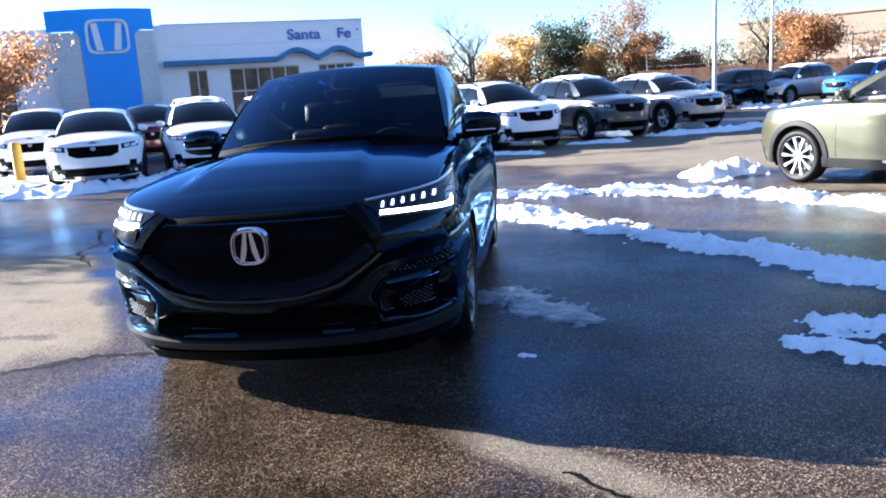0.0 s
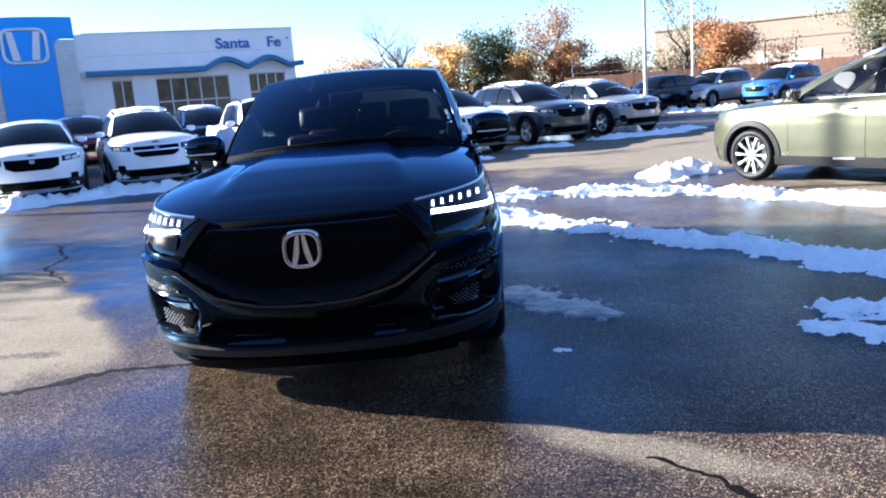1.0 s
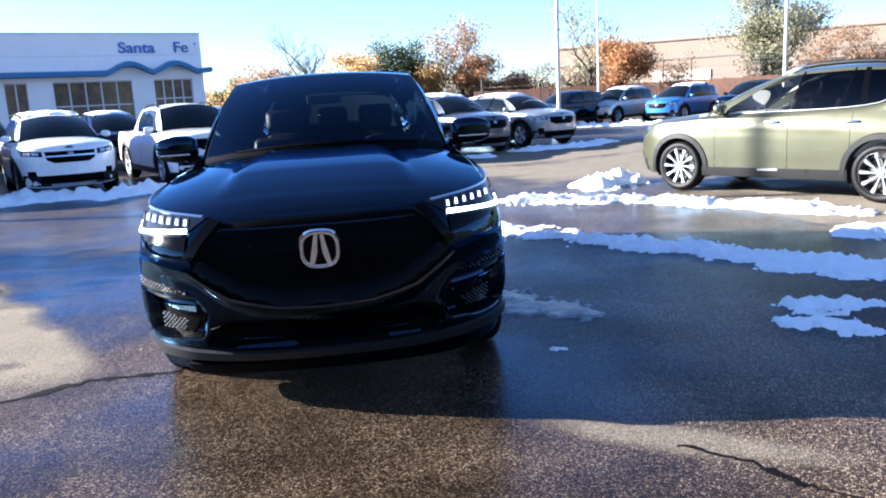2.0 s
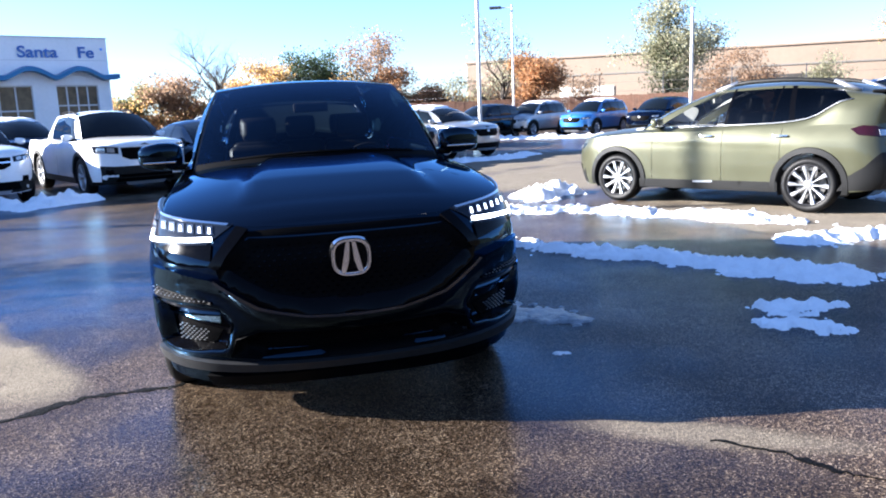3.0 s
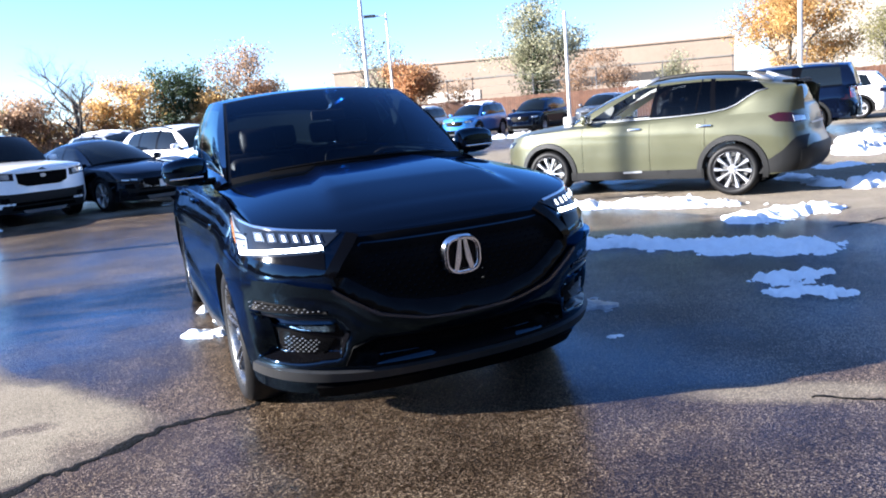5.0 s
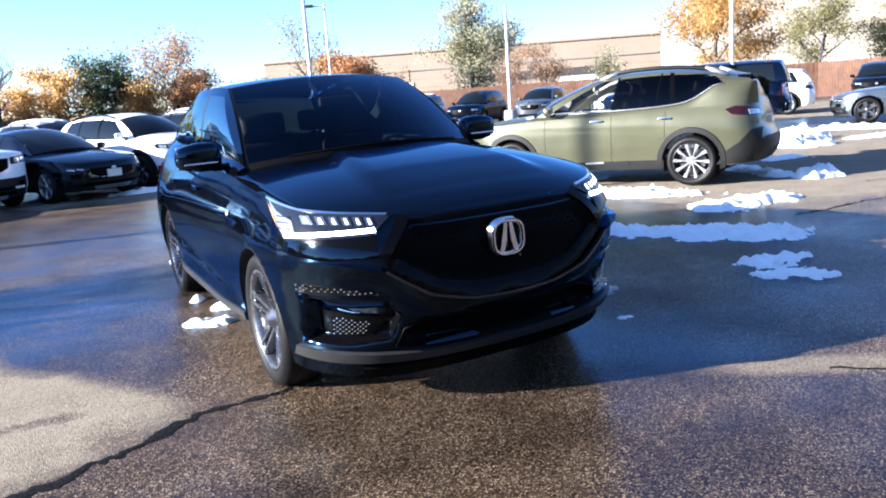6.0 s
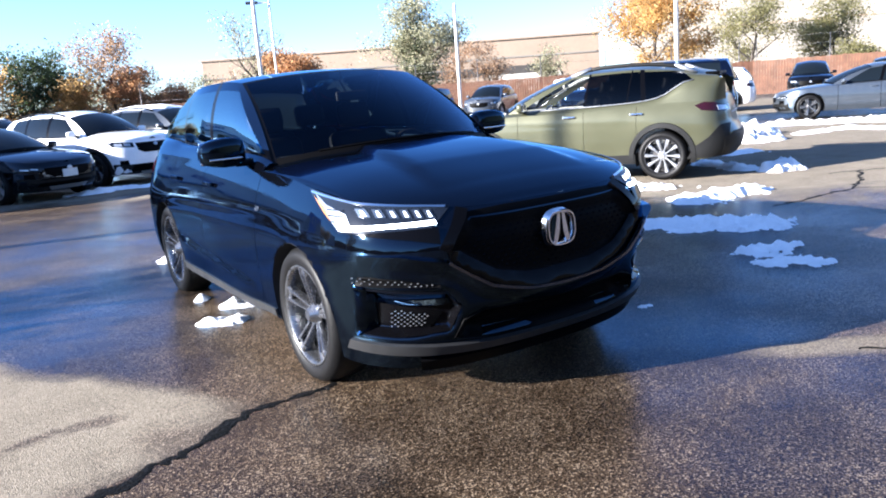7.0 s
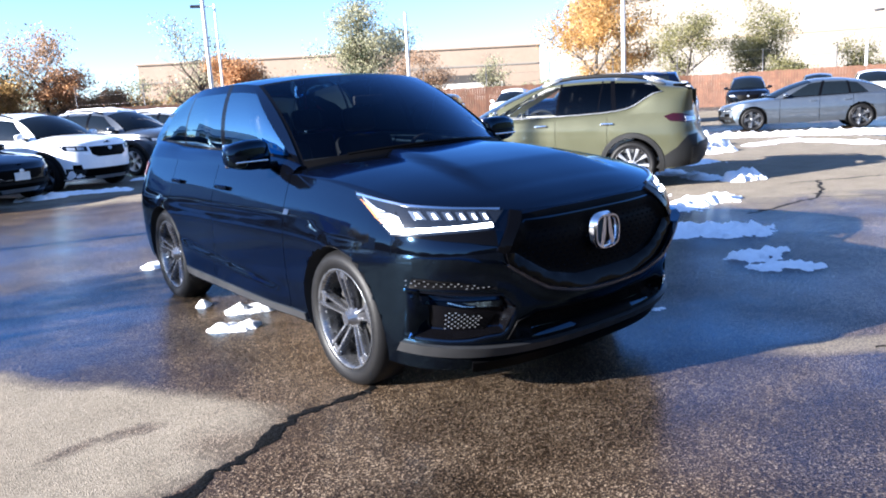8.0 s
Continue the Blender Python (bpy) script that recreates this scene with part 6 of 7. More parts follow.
PALE_GLASS = material("pale_curtain_glass", (0.50, 0.58, 0.60), 0.12, vary=0.15, scale=0.7, rough_vary=0.1)
SHOP_GLASS = material("shop_window_glass", (0.07, 0.075, 0.075), 0.08, vary=0.5, scale=0.3, second=(0.22, 0.17, 0.11))
FRAME_WHITE = material("white_window_bar", (0.6, 0.6, 0.6), 0.4, vary=0.05)
FA, FB = Vector((-12.8, 37.9, 0)), Vector((-3.6, 40.9, 0))
SHOP_M = Matrix.Translation(FA) @ pose(0, 0, 0, 0, 0, math.degrees(math.atan2(FB.y - FA.y, FB.x - FA.x))) @ Matrix.Diagonal((1, 1, 0.972, 1))
shop = thing("dealership_building", SHOP_M, "white car dealership with a blue entrance tower and wavy blue canopy", "building")
LONG = (FB - FA).length


def wall_with_holes(x0, x1, z0, z1, holes, thick, mat, name):
    """A wall slab along x with rectangular openings cut through it, as one mesh of blocks."""
    bm = bmesh.new()
    xs = sorted({x0, x1, *[h[0] for h in holes], *[h[1] for h in holes]})
    for a, b in zip(xs, xs[1:]):
        spans, z = [], z0
        for h in sorted((h for h in holes if h[0] <= a and h[1] >= b), key=lambda h: h[2]):
            spans.append((z, h[2]))
            z = h[3]
        spans.append((z, z1))
        for p, q in spans:
            if q - p > 1e-4:
                add_box(bm, (a + b) / 2, thick / 2, (p + q) / 2, b - a, thick, q - p)
    bmesh.ops.remove_doubles(bm, verts=bm.verts, dist=1e-4)
    return part(name, bm, mat, shop)


HOLES = [(0.95, 1.85, 0.1, 3.3), (2.9, 6.3, 0.4, 3.3), (7.3, 9.1, 0.6, 3.3), (-9.5, -6.6, 0.4, 3.2)]
wall_with_holes(-14.0, -4.80, 0, 5.45, HOLES[3:], 0.3, WALL, "wall")
wall_with_holes(-0.38, LONG, 0, 5.48, HOLES[:3], 0.3, WALL, "wall")
part("wall", box(LONG - 0.15, 6.3, 2.74, 0.3, 11.98, 5.48), WALL, shop)
part("wall", box(-2.1, 12.2, 2.7, 23.6, 0.3, 5.4), WALL, shop)
part("flat_roof", box(-2.1, 6.2, 5.2, 23.3, 11.7, 0.2), FRAME_WHITE, shop)
part("coping", box(LONG / 2, 0.14, 5.50, LONG + 0.06, 0.38, 0.05, 0.01), FRAME_WHITE, shop)
part("panel_joint", box(LONG / 2, -0.002, 4.45, LONG - 0.1, 0.012, 0.02), FRAME_WHITE, shop)
for a, b, z0, z1, n in ((0.95, 1.85, 0.1, 3.3, 2), (2.9, 6.3, 0.4, 3.3, 5), (7.3, 9.1, 0.6, 3.3, 4), (-9.5, -6.6, 0.4, 3.2, 4)):
    win = part("window", box((a + b) / 2, 0.18, z0 + 0.03, b - a, 0.1, 0.06), FRAME_WHITE, shop, "white-framed shop window")
    for k in range(n):
        w = (b - a) / n
        for p, q in ((z0, z0 + 1.75), (z0 + 1.75, z1)):
            part("pane", box(a + w * (k + 0.5), 0.17, (p + q) / 2, w - 0.02, 0.02, q - p - 0.02), SHOP_GLASS, win)
    for k in range(n + 1):
        part("mullion", box(a + (b - a) * k / n, 0.15, (z0 + z1) / 2, 0.07, 0.07, z1 - z0, 0.005), FRAME_WHITE, win)
    for z in (z0 + 1.75, z1 - 0.03):
        part("transom", box((a + b) / 2, 0.146, z, b - a, 0.07, 0.07, 0.005), FRAME_WHITE, win)
# wavy canopy: level, then two humps, running past the corner
def canopy(x):
    if x < 5.2:
        return 3.52
    return 3.52 + 0.42 * math.sin(math.pi * ((x - 5.2) % 2.1) / 2.1) ** 1.4 if x < 9.4 else 3.52 + 0.1 * (x - 9.4)
bm = bmesh.new()
last = None
for i in range(81):
    x = -0.1 + (LONG + 0.45) * i / 80
    z = canopy(x)
    ring = [bm.verts.new((x, y, z + dz)) for y, dz in ((-0.55, 0.0), (-0.55, 0.20), (0.02, 0.26), (0.02, -0.02))]
    if last:
        for j in range(4):
            bm.faces.new((last[j], last[(j + 1) % 4], ring[(j + 1) % 4], ring[j]))
    else:
        bm.faces.new(ring)
    last = ring
bm.faces.new(last[::-1])
part("canopy", bm, TRIM_BLUE, shop, "wavy blue metal canopy", True)


def tower_y(x):
    return -0.9 + 0.22 * ((x + 2.37) / 2.37) ** 2


def bowed(name, x0, x1, z0, z1, mat, lift=0.0, top=None, n=16, label=""):
    """A panel bowed outward in plan, 0.25 thick, with its top shaped by top(x)."""
    verts, faces = [], []
    for i in range(n + 1):
        x = x0 + (x1 - x0) * i / n
        y, zt = tower_y(x) - lift, (top(x) if top else z1)
        verts += [(x, y, z0), (x, y, zt), (x, y + 0.25, zt), (x, y + 0.25, z0)]
    for i in range(n):
        for j in range(4):
            a, b = 4 * i + j, 4 * i + (j + 1) % 4
            faces.append((a, b, b + 4, a + 4))
    faces += [(0, 1, 2, 3), tuple(4 * n + j for j in (3, 2, 1, 0))]
    return mesh(name, verts, faces, mat, shop, label, sharp=30, out=((x0 + x1) / 2, tower_y((x0 + x1) / 2) - lift + 0.12, (z0 + z1) / 2))


bowed("tower_panel", -4.85, -0.34, 5.25, 6.3, SIGN_BLUE, 0.06, lambda x: 6.22 - 0.05 * ((x + 2.37) / 2.37) ** 2, label="bowed blue sign panel")
bowed("tower_panel", -3.49, -1.21, 0.0, 5.25, SIGN_BLUE, 0.06)
for x0, x1 in ((-4.82, -3.51), (-1.19, -0.38)):
    bowed("curtain_glass", x0, x1, 0.0, 5.2, PALE_GLASS, 0.0)
    for k in range(1, 5):
        bowed("curtain_bar", x0, x1, 1.05 * k, 1.05 * k + 0.05, FRAME_WHITE, 0.03, n=8)
for sg, x0 in ((1, -4.83), (-1, -0.36)):
    part("tower_flank", box(x0 + 0.05 * sg, -0.3, 2.6, 0.12, 0.9, 5.2), FRAME_WHITE, shop)
for x0, sg in ((-3.49, -1), (-1.21, 1)):
    bm, ring = bmesh.new(), []
    pts = [(x0, 5.26), (x0 + sg * 0.42, 5.26)] + [(x0 + sg * (0.42 - 0.42 * math.sin(a)), 4.84 + 0.42 * math.cos(a)) for a in (0.3, 0.6, 0.9, 1.2, math.pi / 2)]
    front = [bm.verts.new((x, tower_y(x) - 0.058, z)) for x, z in pts]
    rear = [bm.verts.new((x, tower_y(x) + 0.05, z)) for x, z in pts]
    bm.faces.new(front)
    for k in range(len(pts)):
        bm.faces.new((front[k], front[(k + 1) % len(pts)], rear[(k + 1) % len(pts)], rear[k]))
    bmesh.ops.recalc_face_normals(bm, faces=bm.faces)
    part("tower_corner", bm, SIGN_BLUE, shop)
part("tower_roof", box(-2.6, 0.6, 5.95, 4.4, 2.4, 0.3), SIGN_BLUE, shop)
# the mark: a plain rounded frame with two flaring bars
MARK = material("white_sign_face", (0.75, 0.76, 0.78), 0.4, vary=0.03)
cx, cz = -2.33, 4.95
my = tower_y(cx) - 0.06
v, f = ring_mesh(cx, cz, 0.92, 0.80, 0.13, 0, 0.08, 5.0)
mark = mesh("sign_mark", [(y, my - x - 0.02, z) for x, y, z in v], f, MARK, shop, "white rounded frame emblem", sharp=40)
for sg in (1, -1):
    bm = bmesh.new()
    q = [(0.22, -0.62), (0.52, -0.62), (0.66, 0.62), (0.40, 0.62)]
    vs = [bm.verts.new((cx + sg * a, my - 0.09, cz + b)) for a, b in q] + [bm.verts.new((cx + sg * a, my - 0.0, cz + b)) for a, b in q]
    bm.faces.new(vs[:4])
    for i in range(4):
        bm.faces.new((vs[i], vs[(i + 1) % 4], vs[4 + (i + 1) % 4], vs[4 + i]))
    part("sign_bar", bm, MARK, mark)


def lettering(text, size, m, mat, parent, label):
    cu = bpy.data.curves.new("lettering", "FONT")
    cu.body, cu.size, cu.extrude, cu.offset = text, size, 0.03, 0.012
    tmp = new("lettering", cu)
    me = bpy.data.meshes.new_from_object(tmp.evaluated_get(bpy.context.evaluated_depsgraph_get()))
    bpy.data.objects.remove(tmp)
    ob = new("lettering", me)
    me.materials.clear()
    me.materials.append(mat)
    ob.parent, ob.matrix_local = parent, m
    ob["label"] = label
    return ob


lettering("Santa", 0.72, pose(5.85, -0.035, 4.58, 90, 0, 0) @ Matrix.Diagonal((1.08, 1, 1, 1)), LETTER_BLUE, shop, "blue raised letters")
lettering("Fe", 0.72, pose(8.35, -0.035, 4.58, 90, 0, 0) @ Matrix.Diagonal((1.08, 1, 1, 1)), LETTER_BLUE, shop, "blue raised letters")
part("sign_dot", box(9.42, -0.03, 4.98, 0.1, 0.06, 0.1, 0.02), SIGN_BLUE, shop)
for k in range(3):
    part("sign_bar", box(-7.9 + 0.75 * k, -0.03, 4.75, 0.6, 0.06, 0.34, 0.02), SIGN_BLUE, shop, "unreadable blue lettering")

# ---- distant buildings ----
BEIGE = material("beige_stucco", (0.27, 0.205, 0.15), 0.8, vary=0.10, scale=0.25, bump=0.2, bump_scale=8)
CREAM = material("cream_stucco", (0.205, 0.185, 0.155), 0.8, vary=0.06, scale=0.3, bump=0.2, bump_scale=8)
PALE_DOOR = material("pale_metal_door", (0.66, 0.62, 0.55), 0.5, vary=0.05, scale=1)
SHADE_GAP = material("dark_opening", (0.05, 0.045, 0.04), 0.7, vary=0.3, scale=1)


def far_block(name, a, b, height, depth, mat, label, bands=()):
    """A long flat-roofed block whose front runs from a to b."""
    a, b = Vector((*a, 0)), Vector((*b, 0))
    d = b - a
    root = thing(name, Matrix.Translation(a) @ pose(0, 0, 0, 0, 0, math.degrees(math.atan2(d.y, d.x))), label, "building")
    n = d.length
    part("wall", box(n / 2, depth / 2, height / 2, n, depth, height, 0.03), mat, root)
    part("coping", box(n / 2, depth / 2, height + 0.09, n + 0.3, depth + 0.3, 0.22, 0.03), mat, root)
    for x, z, w, h, m2, nm in bands:
        part(nm, box(x, -0.03, z, w, 0.1, h, 0.01), m2, root)
    return root


far_block("warehouse", (33, 86), (66.5, 57.0), 6.6, 18, BEIGE, "long beige flat-roofed building behind a fence",
          [(22.0, 4.7, 44.0, 0.18, CREAM, "stucco_band"), (32.0, 3.3, 13.0, 0.9, SHADE_GAP, "window"), (36.0, 1.9, 8.0, 1.9, PALE_DOOR, "loading_door"), (14.0, 2.2, 6.0, 2.4, PALE_DOOR, "loading_door")])
far_block("warehouse", (68.0, 54.0), (94.0, 10.0), 10.5, 20, CREAM, "tall cream building in full sun behind the trees",
          [(44.5, 4.2, 4.0, 3.2, SHADE_GAP, "window"), (20, 6.0, 40, 0.15, BEIGE, "stucco_band")])

# ---- wooden fence and wire fence ----
PLANK = material("brown_fence_wood", (0.092, 0.039, 0.020), 0.75, vary=0.35, scale=3, bump=0.3, bump_scale=30)
WIRE = material("galvanised_wire", (0.09, 0.09, 0.095), 0.5, 0.7, vary=0.1)
FENCE_LINE = [(13.0, 50.5), (24.0, 43.0), (40.5, 25.0), (44.5, 15.0), (47.0, 2.0)]
fence = thing("wooden_fence", Matrix(), "weathered brown vertical-board fence along the lot edge", "fence")
rnd = random.Random(5)
for (xa, ya), (xb, yb) in zip(FENCE_LINE, FENCE_LINE[1:]):
    n = math.hypot(xb - xa, yb - ya)
    ang = math.degrees(math.atan2(yb - ya, xb - xa))
    bm, k = bmesh.new(), 0
    while k * 0.15 < n:
        h = 1.95 + rnd.uniform(-0.03, 0.03)
        add_box(bm, k * 0.15 + 0.07, rnd.uniform(-0.008, 0.008), h / 2, 0.14, 0.022, h, 0.0, pose(xa, ya, 0, 0, 0, ang))
        k += 1
    tagged(part("planking", bm, PLANK, fence), kind="stuff")
    k = 0
    while k * 2.4 < n:
        part("post", box(k * 2.4, 0.09, 1.0, 0.1, 0.1, 2.0, 0.01, pose(xa, ya, 0, 0, 0, ang)), PLANK, fence)
        k += 1
    for z in (0.5, 1.5):
        part("rail", box(n / 2, 0.045, z, n, 0.04, 0.09, 0.0, pose(xa, ya, 0, 0, 0, ang)), PLANK, fence)
wire = thing("wire_fence", Matrix(), "tall galvanised wire fence behind the wooden boards", "fence")
for (xa, ya), (xb, yb) in zip(FENCE_LINE, FENCE_LINE[1:]):
    n = math.hypot(xb - xa, yb - ya)
    u = Vector((xb - xa, yb - ya, 0)) / n
    o = Vector((xa, ya, 0)) + Vector((-u.y, u.x, 0)) * (1.6 if (-u.y * 1 + u.x * 1) > 0 else -1.6)
    k = 0
    while k * 4.0 < n:
        p = o + u * 4.0 * k
        verts, faces = tube([p, p + Vector((0, 0, 3.3))], [0.028, 0.028], 6)
        mesh("post", verts, faces, WIRE, wire)
        k += 1
    for z in (2.2, 2.75, 3.25):
        verts, faces = tube([o + Vector((0, 0, z)), o + u * n + Vector((0, 0, z))], [0.006, 0.006], 5)
        mesh("wire", verts, faces, WIRE, wire)

# ---- lamp posts ----
POLE = material("pale_painted_steel", (0.55, 0.54, 0.52), 0.45, 0.2, vary=0.08, scale=2)
CONCRETE = material("concrete", (0.34, 0.33, 0.31), 0.85, vary=0.15, scale=4, bump=0.3, bump_scale=40)
DARK_METAL = material("dark_lamp_head", (0.05, 0.05, 0.055), 0.45, 0.5)


def lamp_post(x, y, h, heads, r=0.085, turn=0):
    root = thing("street_lamp", pose(x, y, 0, 0, 0, turn), "pale steel car-park lamp post on a concrete foot", "street lamp", "lamp posts")
    verts, faces = lathe([(0.0, 0.75), (0.24, 0.75), (0.27, 0.70), (0.28, 0.0)], 20, "z")
    mesh("foot", verts, faces, CONCRETE, root, sharp=40)
    verts, faces = tube([(0, 0, 0.7), (0, 0, h)], [r, r * 0.8], 12)
    mesh("pole", verts, faces, POLE, root, sharp=40)
    for sg in heads:
        part("arm", box(sg * 0.35, 0, h - 0.12, 0.7, 0.06, 0.06, 0.01), POLE, root)
        part("lamp_head", box(sg * 0.85, 0, h - 0.10, 0.6, 0.32, 0.12, 0.03), DARK_METAL, root)


lamp_post(9.36, 26.4, 8.6, (1, -1), 0.07)
lamp_post(15.92, 37.4, 6.6, (-1,), 0.06, -30)
lamp_post(18.5, 26.3, 5.05, (), 0.075)
lamp_post(22.0, 18.0, 8.2, (1, -1))
lamp_post(-20.07, 18.59, 10.4, (), 0.11)
lamp_post(53.2, 19.1, 5.6, (-1,), 0.1, 60)

# ---- bollard and added ridge round the unseen side ----
YELLOW = material("yellow_paint", (0.62, 0.36, 0.04), 0.5, vary=0.1, scale=6)
verts, faces = lathe([(0.0, 0.95), (0.08, 0.94), (0.11, 0.9), (0.11, 0.0)], 16, "z")
post = mesh("bollard", verts, faces, YELLOW, None, sharp=40)
post.location = (-9.35, 17.2, 0)
tagged(post, "yellow painted steel bollard at the lot edge", "bollard")
RIDGE = material("unseen_ridge", (0.035, 0.032, 0.022), 0.95, vary=0.5, scale=0.3, bump=0.6, bump_scale=2)
verts, faces = [], []
for i in range(121):
    a = radians(84 + (322 - 84) * i / 120)
    x, y = math.sin(a), math.cos(a)
    # extra height behind the camera darkens what the black car's nose reflects
    h = 5.0 + 12.0 * max(0.0, 1 - (math.degrees(a) - 165) ** 2 / 4200) ** 0.5 + 2.2 * noise.noise(Vector((i * 0.21, 0, 3))) + 1.2 * noise.noise(Vector((i * 0.9, 4, 3)))
    verts += [(62 * x, 62 * y, 0.0), (64 * x, 64 * y, h * 0.7), (68 * x, 68 * y, h), (110 * x, 110 * y, h * 0.5), (140 * x, 140 * y, 0)]
faces = [(5 * i + j, 5 * i + 5 + j, 5 * i + 6 + j, 5 * i + 1 + j) for i in range(120) for j in range(4)]
tagged(mesh("backdrop", verts, faces, RIDGE), "unseen dark wooded ridge added to darken reflections in the cars", "hill", kind="structure")
# ---- trees ----
BARK = material("bark", (0.062, 0.050, 0.040), 0.9, vary=0.35, scale=3, bump=0.5, bump_scale=20)


def leaf_material(name, a, b):
    m = material(name, a, 0.6, second=b, vary=0.3, scale=0.7)
    n, l = m.node_tree.nodes, m.node_tree.links
    p, geo, hs = n["Principled BSDF"], n.new("ShaderNodeNewGeometry"), n.new("ShaderNodeHueSaturation")
    mr = n.new("ShaderNodeMapRange")
    mr.inputs["To Min"].default_value, mr.inputs["To Max"].default_value = 0.7, 1.4
    l.new(geo.outputs["Random Per Island"], mr.inputs["Value"])
    l.new(mr.outputs["Result"], hs.inputs["Value"])
    src = p.inputs["Base Color"].links[0].from_socket
    l.new(src, hs.inputs["Color"])
    l.new(hs.outputs["Color"], p.inputs["Base Color"])
    tr, ad = n.new("ShaderNodeBsdfTranslucent"), n.new("ShaderNodeMixShader")
    l.new(hs.outputs["Color"], tr.inputs["Color"])
    ad.inputs["Fac"].default_value = 0.65
    l.new(p.outputs["BSDF"], ad.inputs[1])
    l.new(tr.outputs["BSDF"], ad.inputs[2])
    l.new(ad.outputs["Shader"], n["Material Output"].inputs["Surface"])
    return m


LEAVES = dict(orange=leaf_material("orange_leaves", (0.40, 0.20, 0.09), (0.56, 0.32, 0.16)), yellow=leaf_material("yellow_leaves", (0.46, 0.28, 0.10), (0.66, 0.44, 0.18)),
              rust=leaf_material("rust_leaves", (0.27, 0.17, 0.10), (0.42, 0.28, 0.18)), olive=leaf_material("olive_leaves", (0.16, 0.16, 0.07), (0.32, 0.29, 0.13)),
              pine=leaf_material("pine_needles", (0.03, 0.055, 0.025), (0.08, 0.11, 0.05)), grey=leaf_material("grey_green_leaves", (0.28, 0.28, 0.17), (0.45, 0.43, 0.29)))


def grow(kind, h, spread, seed, leaves, leaf=0.16, clump=0.5):
    """Trunk, limbs and twigs as tapered tubes; leaf quads round the twig ends. Returns mesh data of wood and crown."""
    rnd = random.Random(seed)
    wood_v, wood_f, tips = [], [], []

    def limb(p, d, length, r, level):
        pts, radii, n = [p], [r], 4
        for i in range(n):
            d = (d + Vector((rnd.gauss(0, 0.16), rnd.gauss(0, 0.16), rnd.gauss(0.05, 0.10)))).normalized()
            p = p + d * length / n
            pts.append(p)
            radii.append(r * (1 - 0.55 * (i + 1) / n))
        v, f = tube(pts, radii, 6 if level < 2 else 4, False)
        o = len(wood_v)
        wood_v.extend(v)
        wood_f.extend(tuple(i + o for i in q) for q in f)
        if level >= 3:
            for at, nt in ((pts[-1], 4), (pts[2], 3)) if leaves < 3200 else ((pts[-1], 1),):
                for _ in range(nt):
                    e = (d + Vector((rnd.gauss(0, 0.6), rnd.gauss(0, 0.6), rnd.gauss(0.25, 0.4)))).normalized()
                    v, f = tube([at, at + e * length * rnd.uniform(0.35, 0.8)], [r * 0.42, r * 0.16], 3, False)
                    o = len(wood_v)
                    wood_v.extend(v)
                    wood_f.extend(tuple(i + o for i in q) for q in f)
            tips.append((pts[-1], level))
            tips.append((pts[2], level))
            return
        kids = (6, 5, 4)[level]
        for k in range(kids):
            q = rnd.uniform(0.35, 1.0) if level else 0.35 + 0.65 * k / (kids - 1)
            at = pts[min(n, max(1, round(q * n)))]
            a = rnd.uniform(0, 2 * math.pi) if level else k * 2.4 + rnd.uniform(-0.4, 0.4)
            side = Vector((math.cos(a), math.sin(a), 0))
            up = rnd.uniform(0.25, 0.9)
            nd = (side * spread + Vector((0, 0, up)) + d * 0.35).normalized()
            limb(at, nd, length * rnd.uniform(0.48, 0.72), radii[min(n, max(1, round(q * n)))] * 0.62, level + 1)

    if kind == "pine":
        v, f = tube([(0, 0, 0), (0.05, 0, h * 0.5), (0, 0, h)], [h * 0.02, h * 0.014, 0.01], 7, False)
        wood_v, wood_f = list(v), list(f)
        z = h * 0.18
        while z < h * 0.98:
            k = 1 - (z / h)
            for j in range(6):
                a = rnd.uniform(0, 2 * math.pi)
                ln = h * spread * (0.12 + 0.9 * k) * rnd.uniform(0.6, 1.15)
                e = Vector((math.cos(a) * ln, math.sin(a) * ln, z + ln * rnd.uniform(-0.05, 0.3)))
                s0 = Vector((0, 0, z))
                v, f = tube([s0, e], [0.02 + 0.03 * k, 0.008], 4, False)
                o = len(wood_v)
                wood_v += v
                wood_f += [tuple(i + o for i in q) for q in f]
                for q in (0.45, 0.65, 0.82, 1.0):
                    tips.append((s0.lerp(e, q), 3))
            z += h * 0.045
    else:
        limb(Vector((0, 0, 0)), Vector((rnd.gauss(0, 0.05), rnd.gauss(0, 0.05), 1)).normalized(), h * 0.52, h * (0.016 if leaves > 1800 else 0.026) + 0.02, 0)
    top = max(v[2] if not isinstance(v, Vector) else v.z for v in wood_v)
    k = h / top
    wood_v = [Vector(v) * k for v in wood_v]
    verts, faces = [], []
    if leaves:
        per = max(1, leaves // max(1, len(tips)))
        for p, _ in tips:
            if rnd.random() < 0.12:
                continue
            c = p * k
            big = clump * rnd.uniform(0.6, 1.3)
            for _ in range(int(per * rnd.uniform(0.5, 1.5)) + 1):
                d = Vector((rnd.gauss(0, 1), rnd.gauss(0, 1), rnd.gauss(0, 0.75)))
                d = d.normalized() * big * rnd.random() ** 0.5
                q = c + d
                if q.z < h * 0.10:
                    continue
                n1 = Vector((rnd.gauss(0, 1), rnd.gauss(0, 1), rnd.gauss(0, 1))).normalized()
                n2 = n1.cross(Vector((rnd.gauss(0, 1), rnd.gauss(0, 1), rnd.gauss(0, 1)))).normalized()
                s = leaf * rnd.uniform(0.6, 1.4)
                o = len(verts)
                verts += [q - n1 * s, q + n2 * s * 0.6, q + n1 * s, q - n2 * s * 0.6]
                faces.append((o, o + 1, o + 2, o + 3))
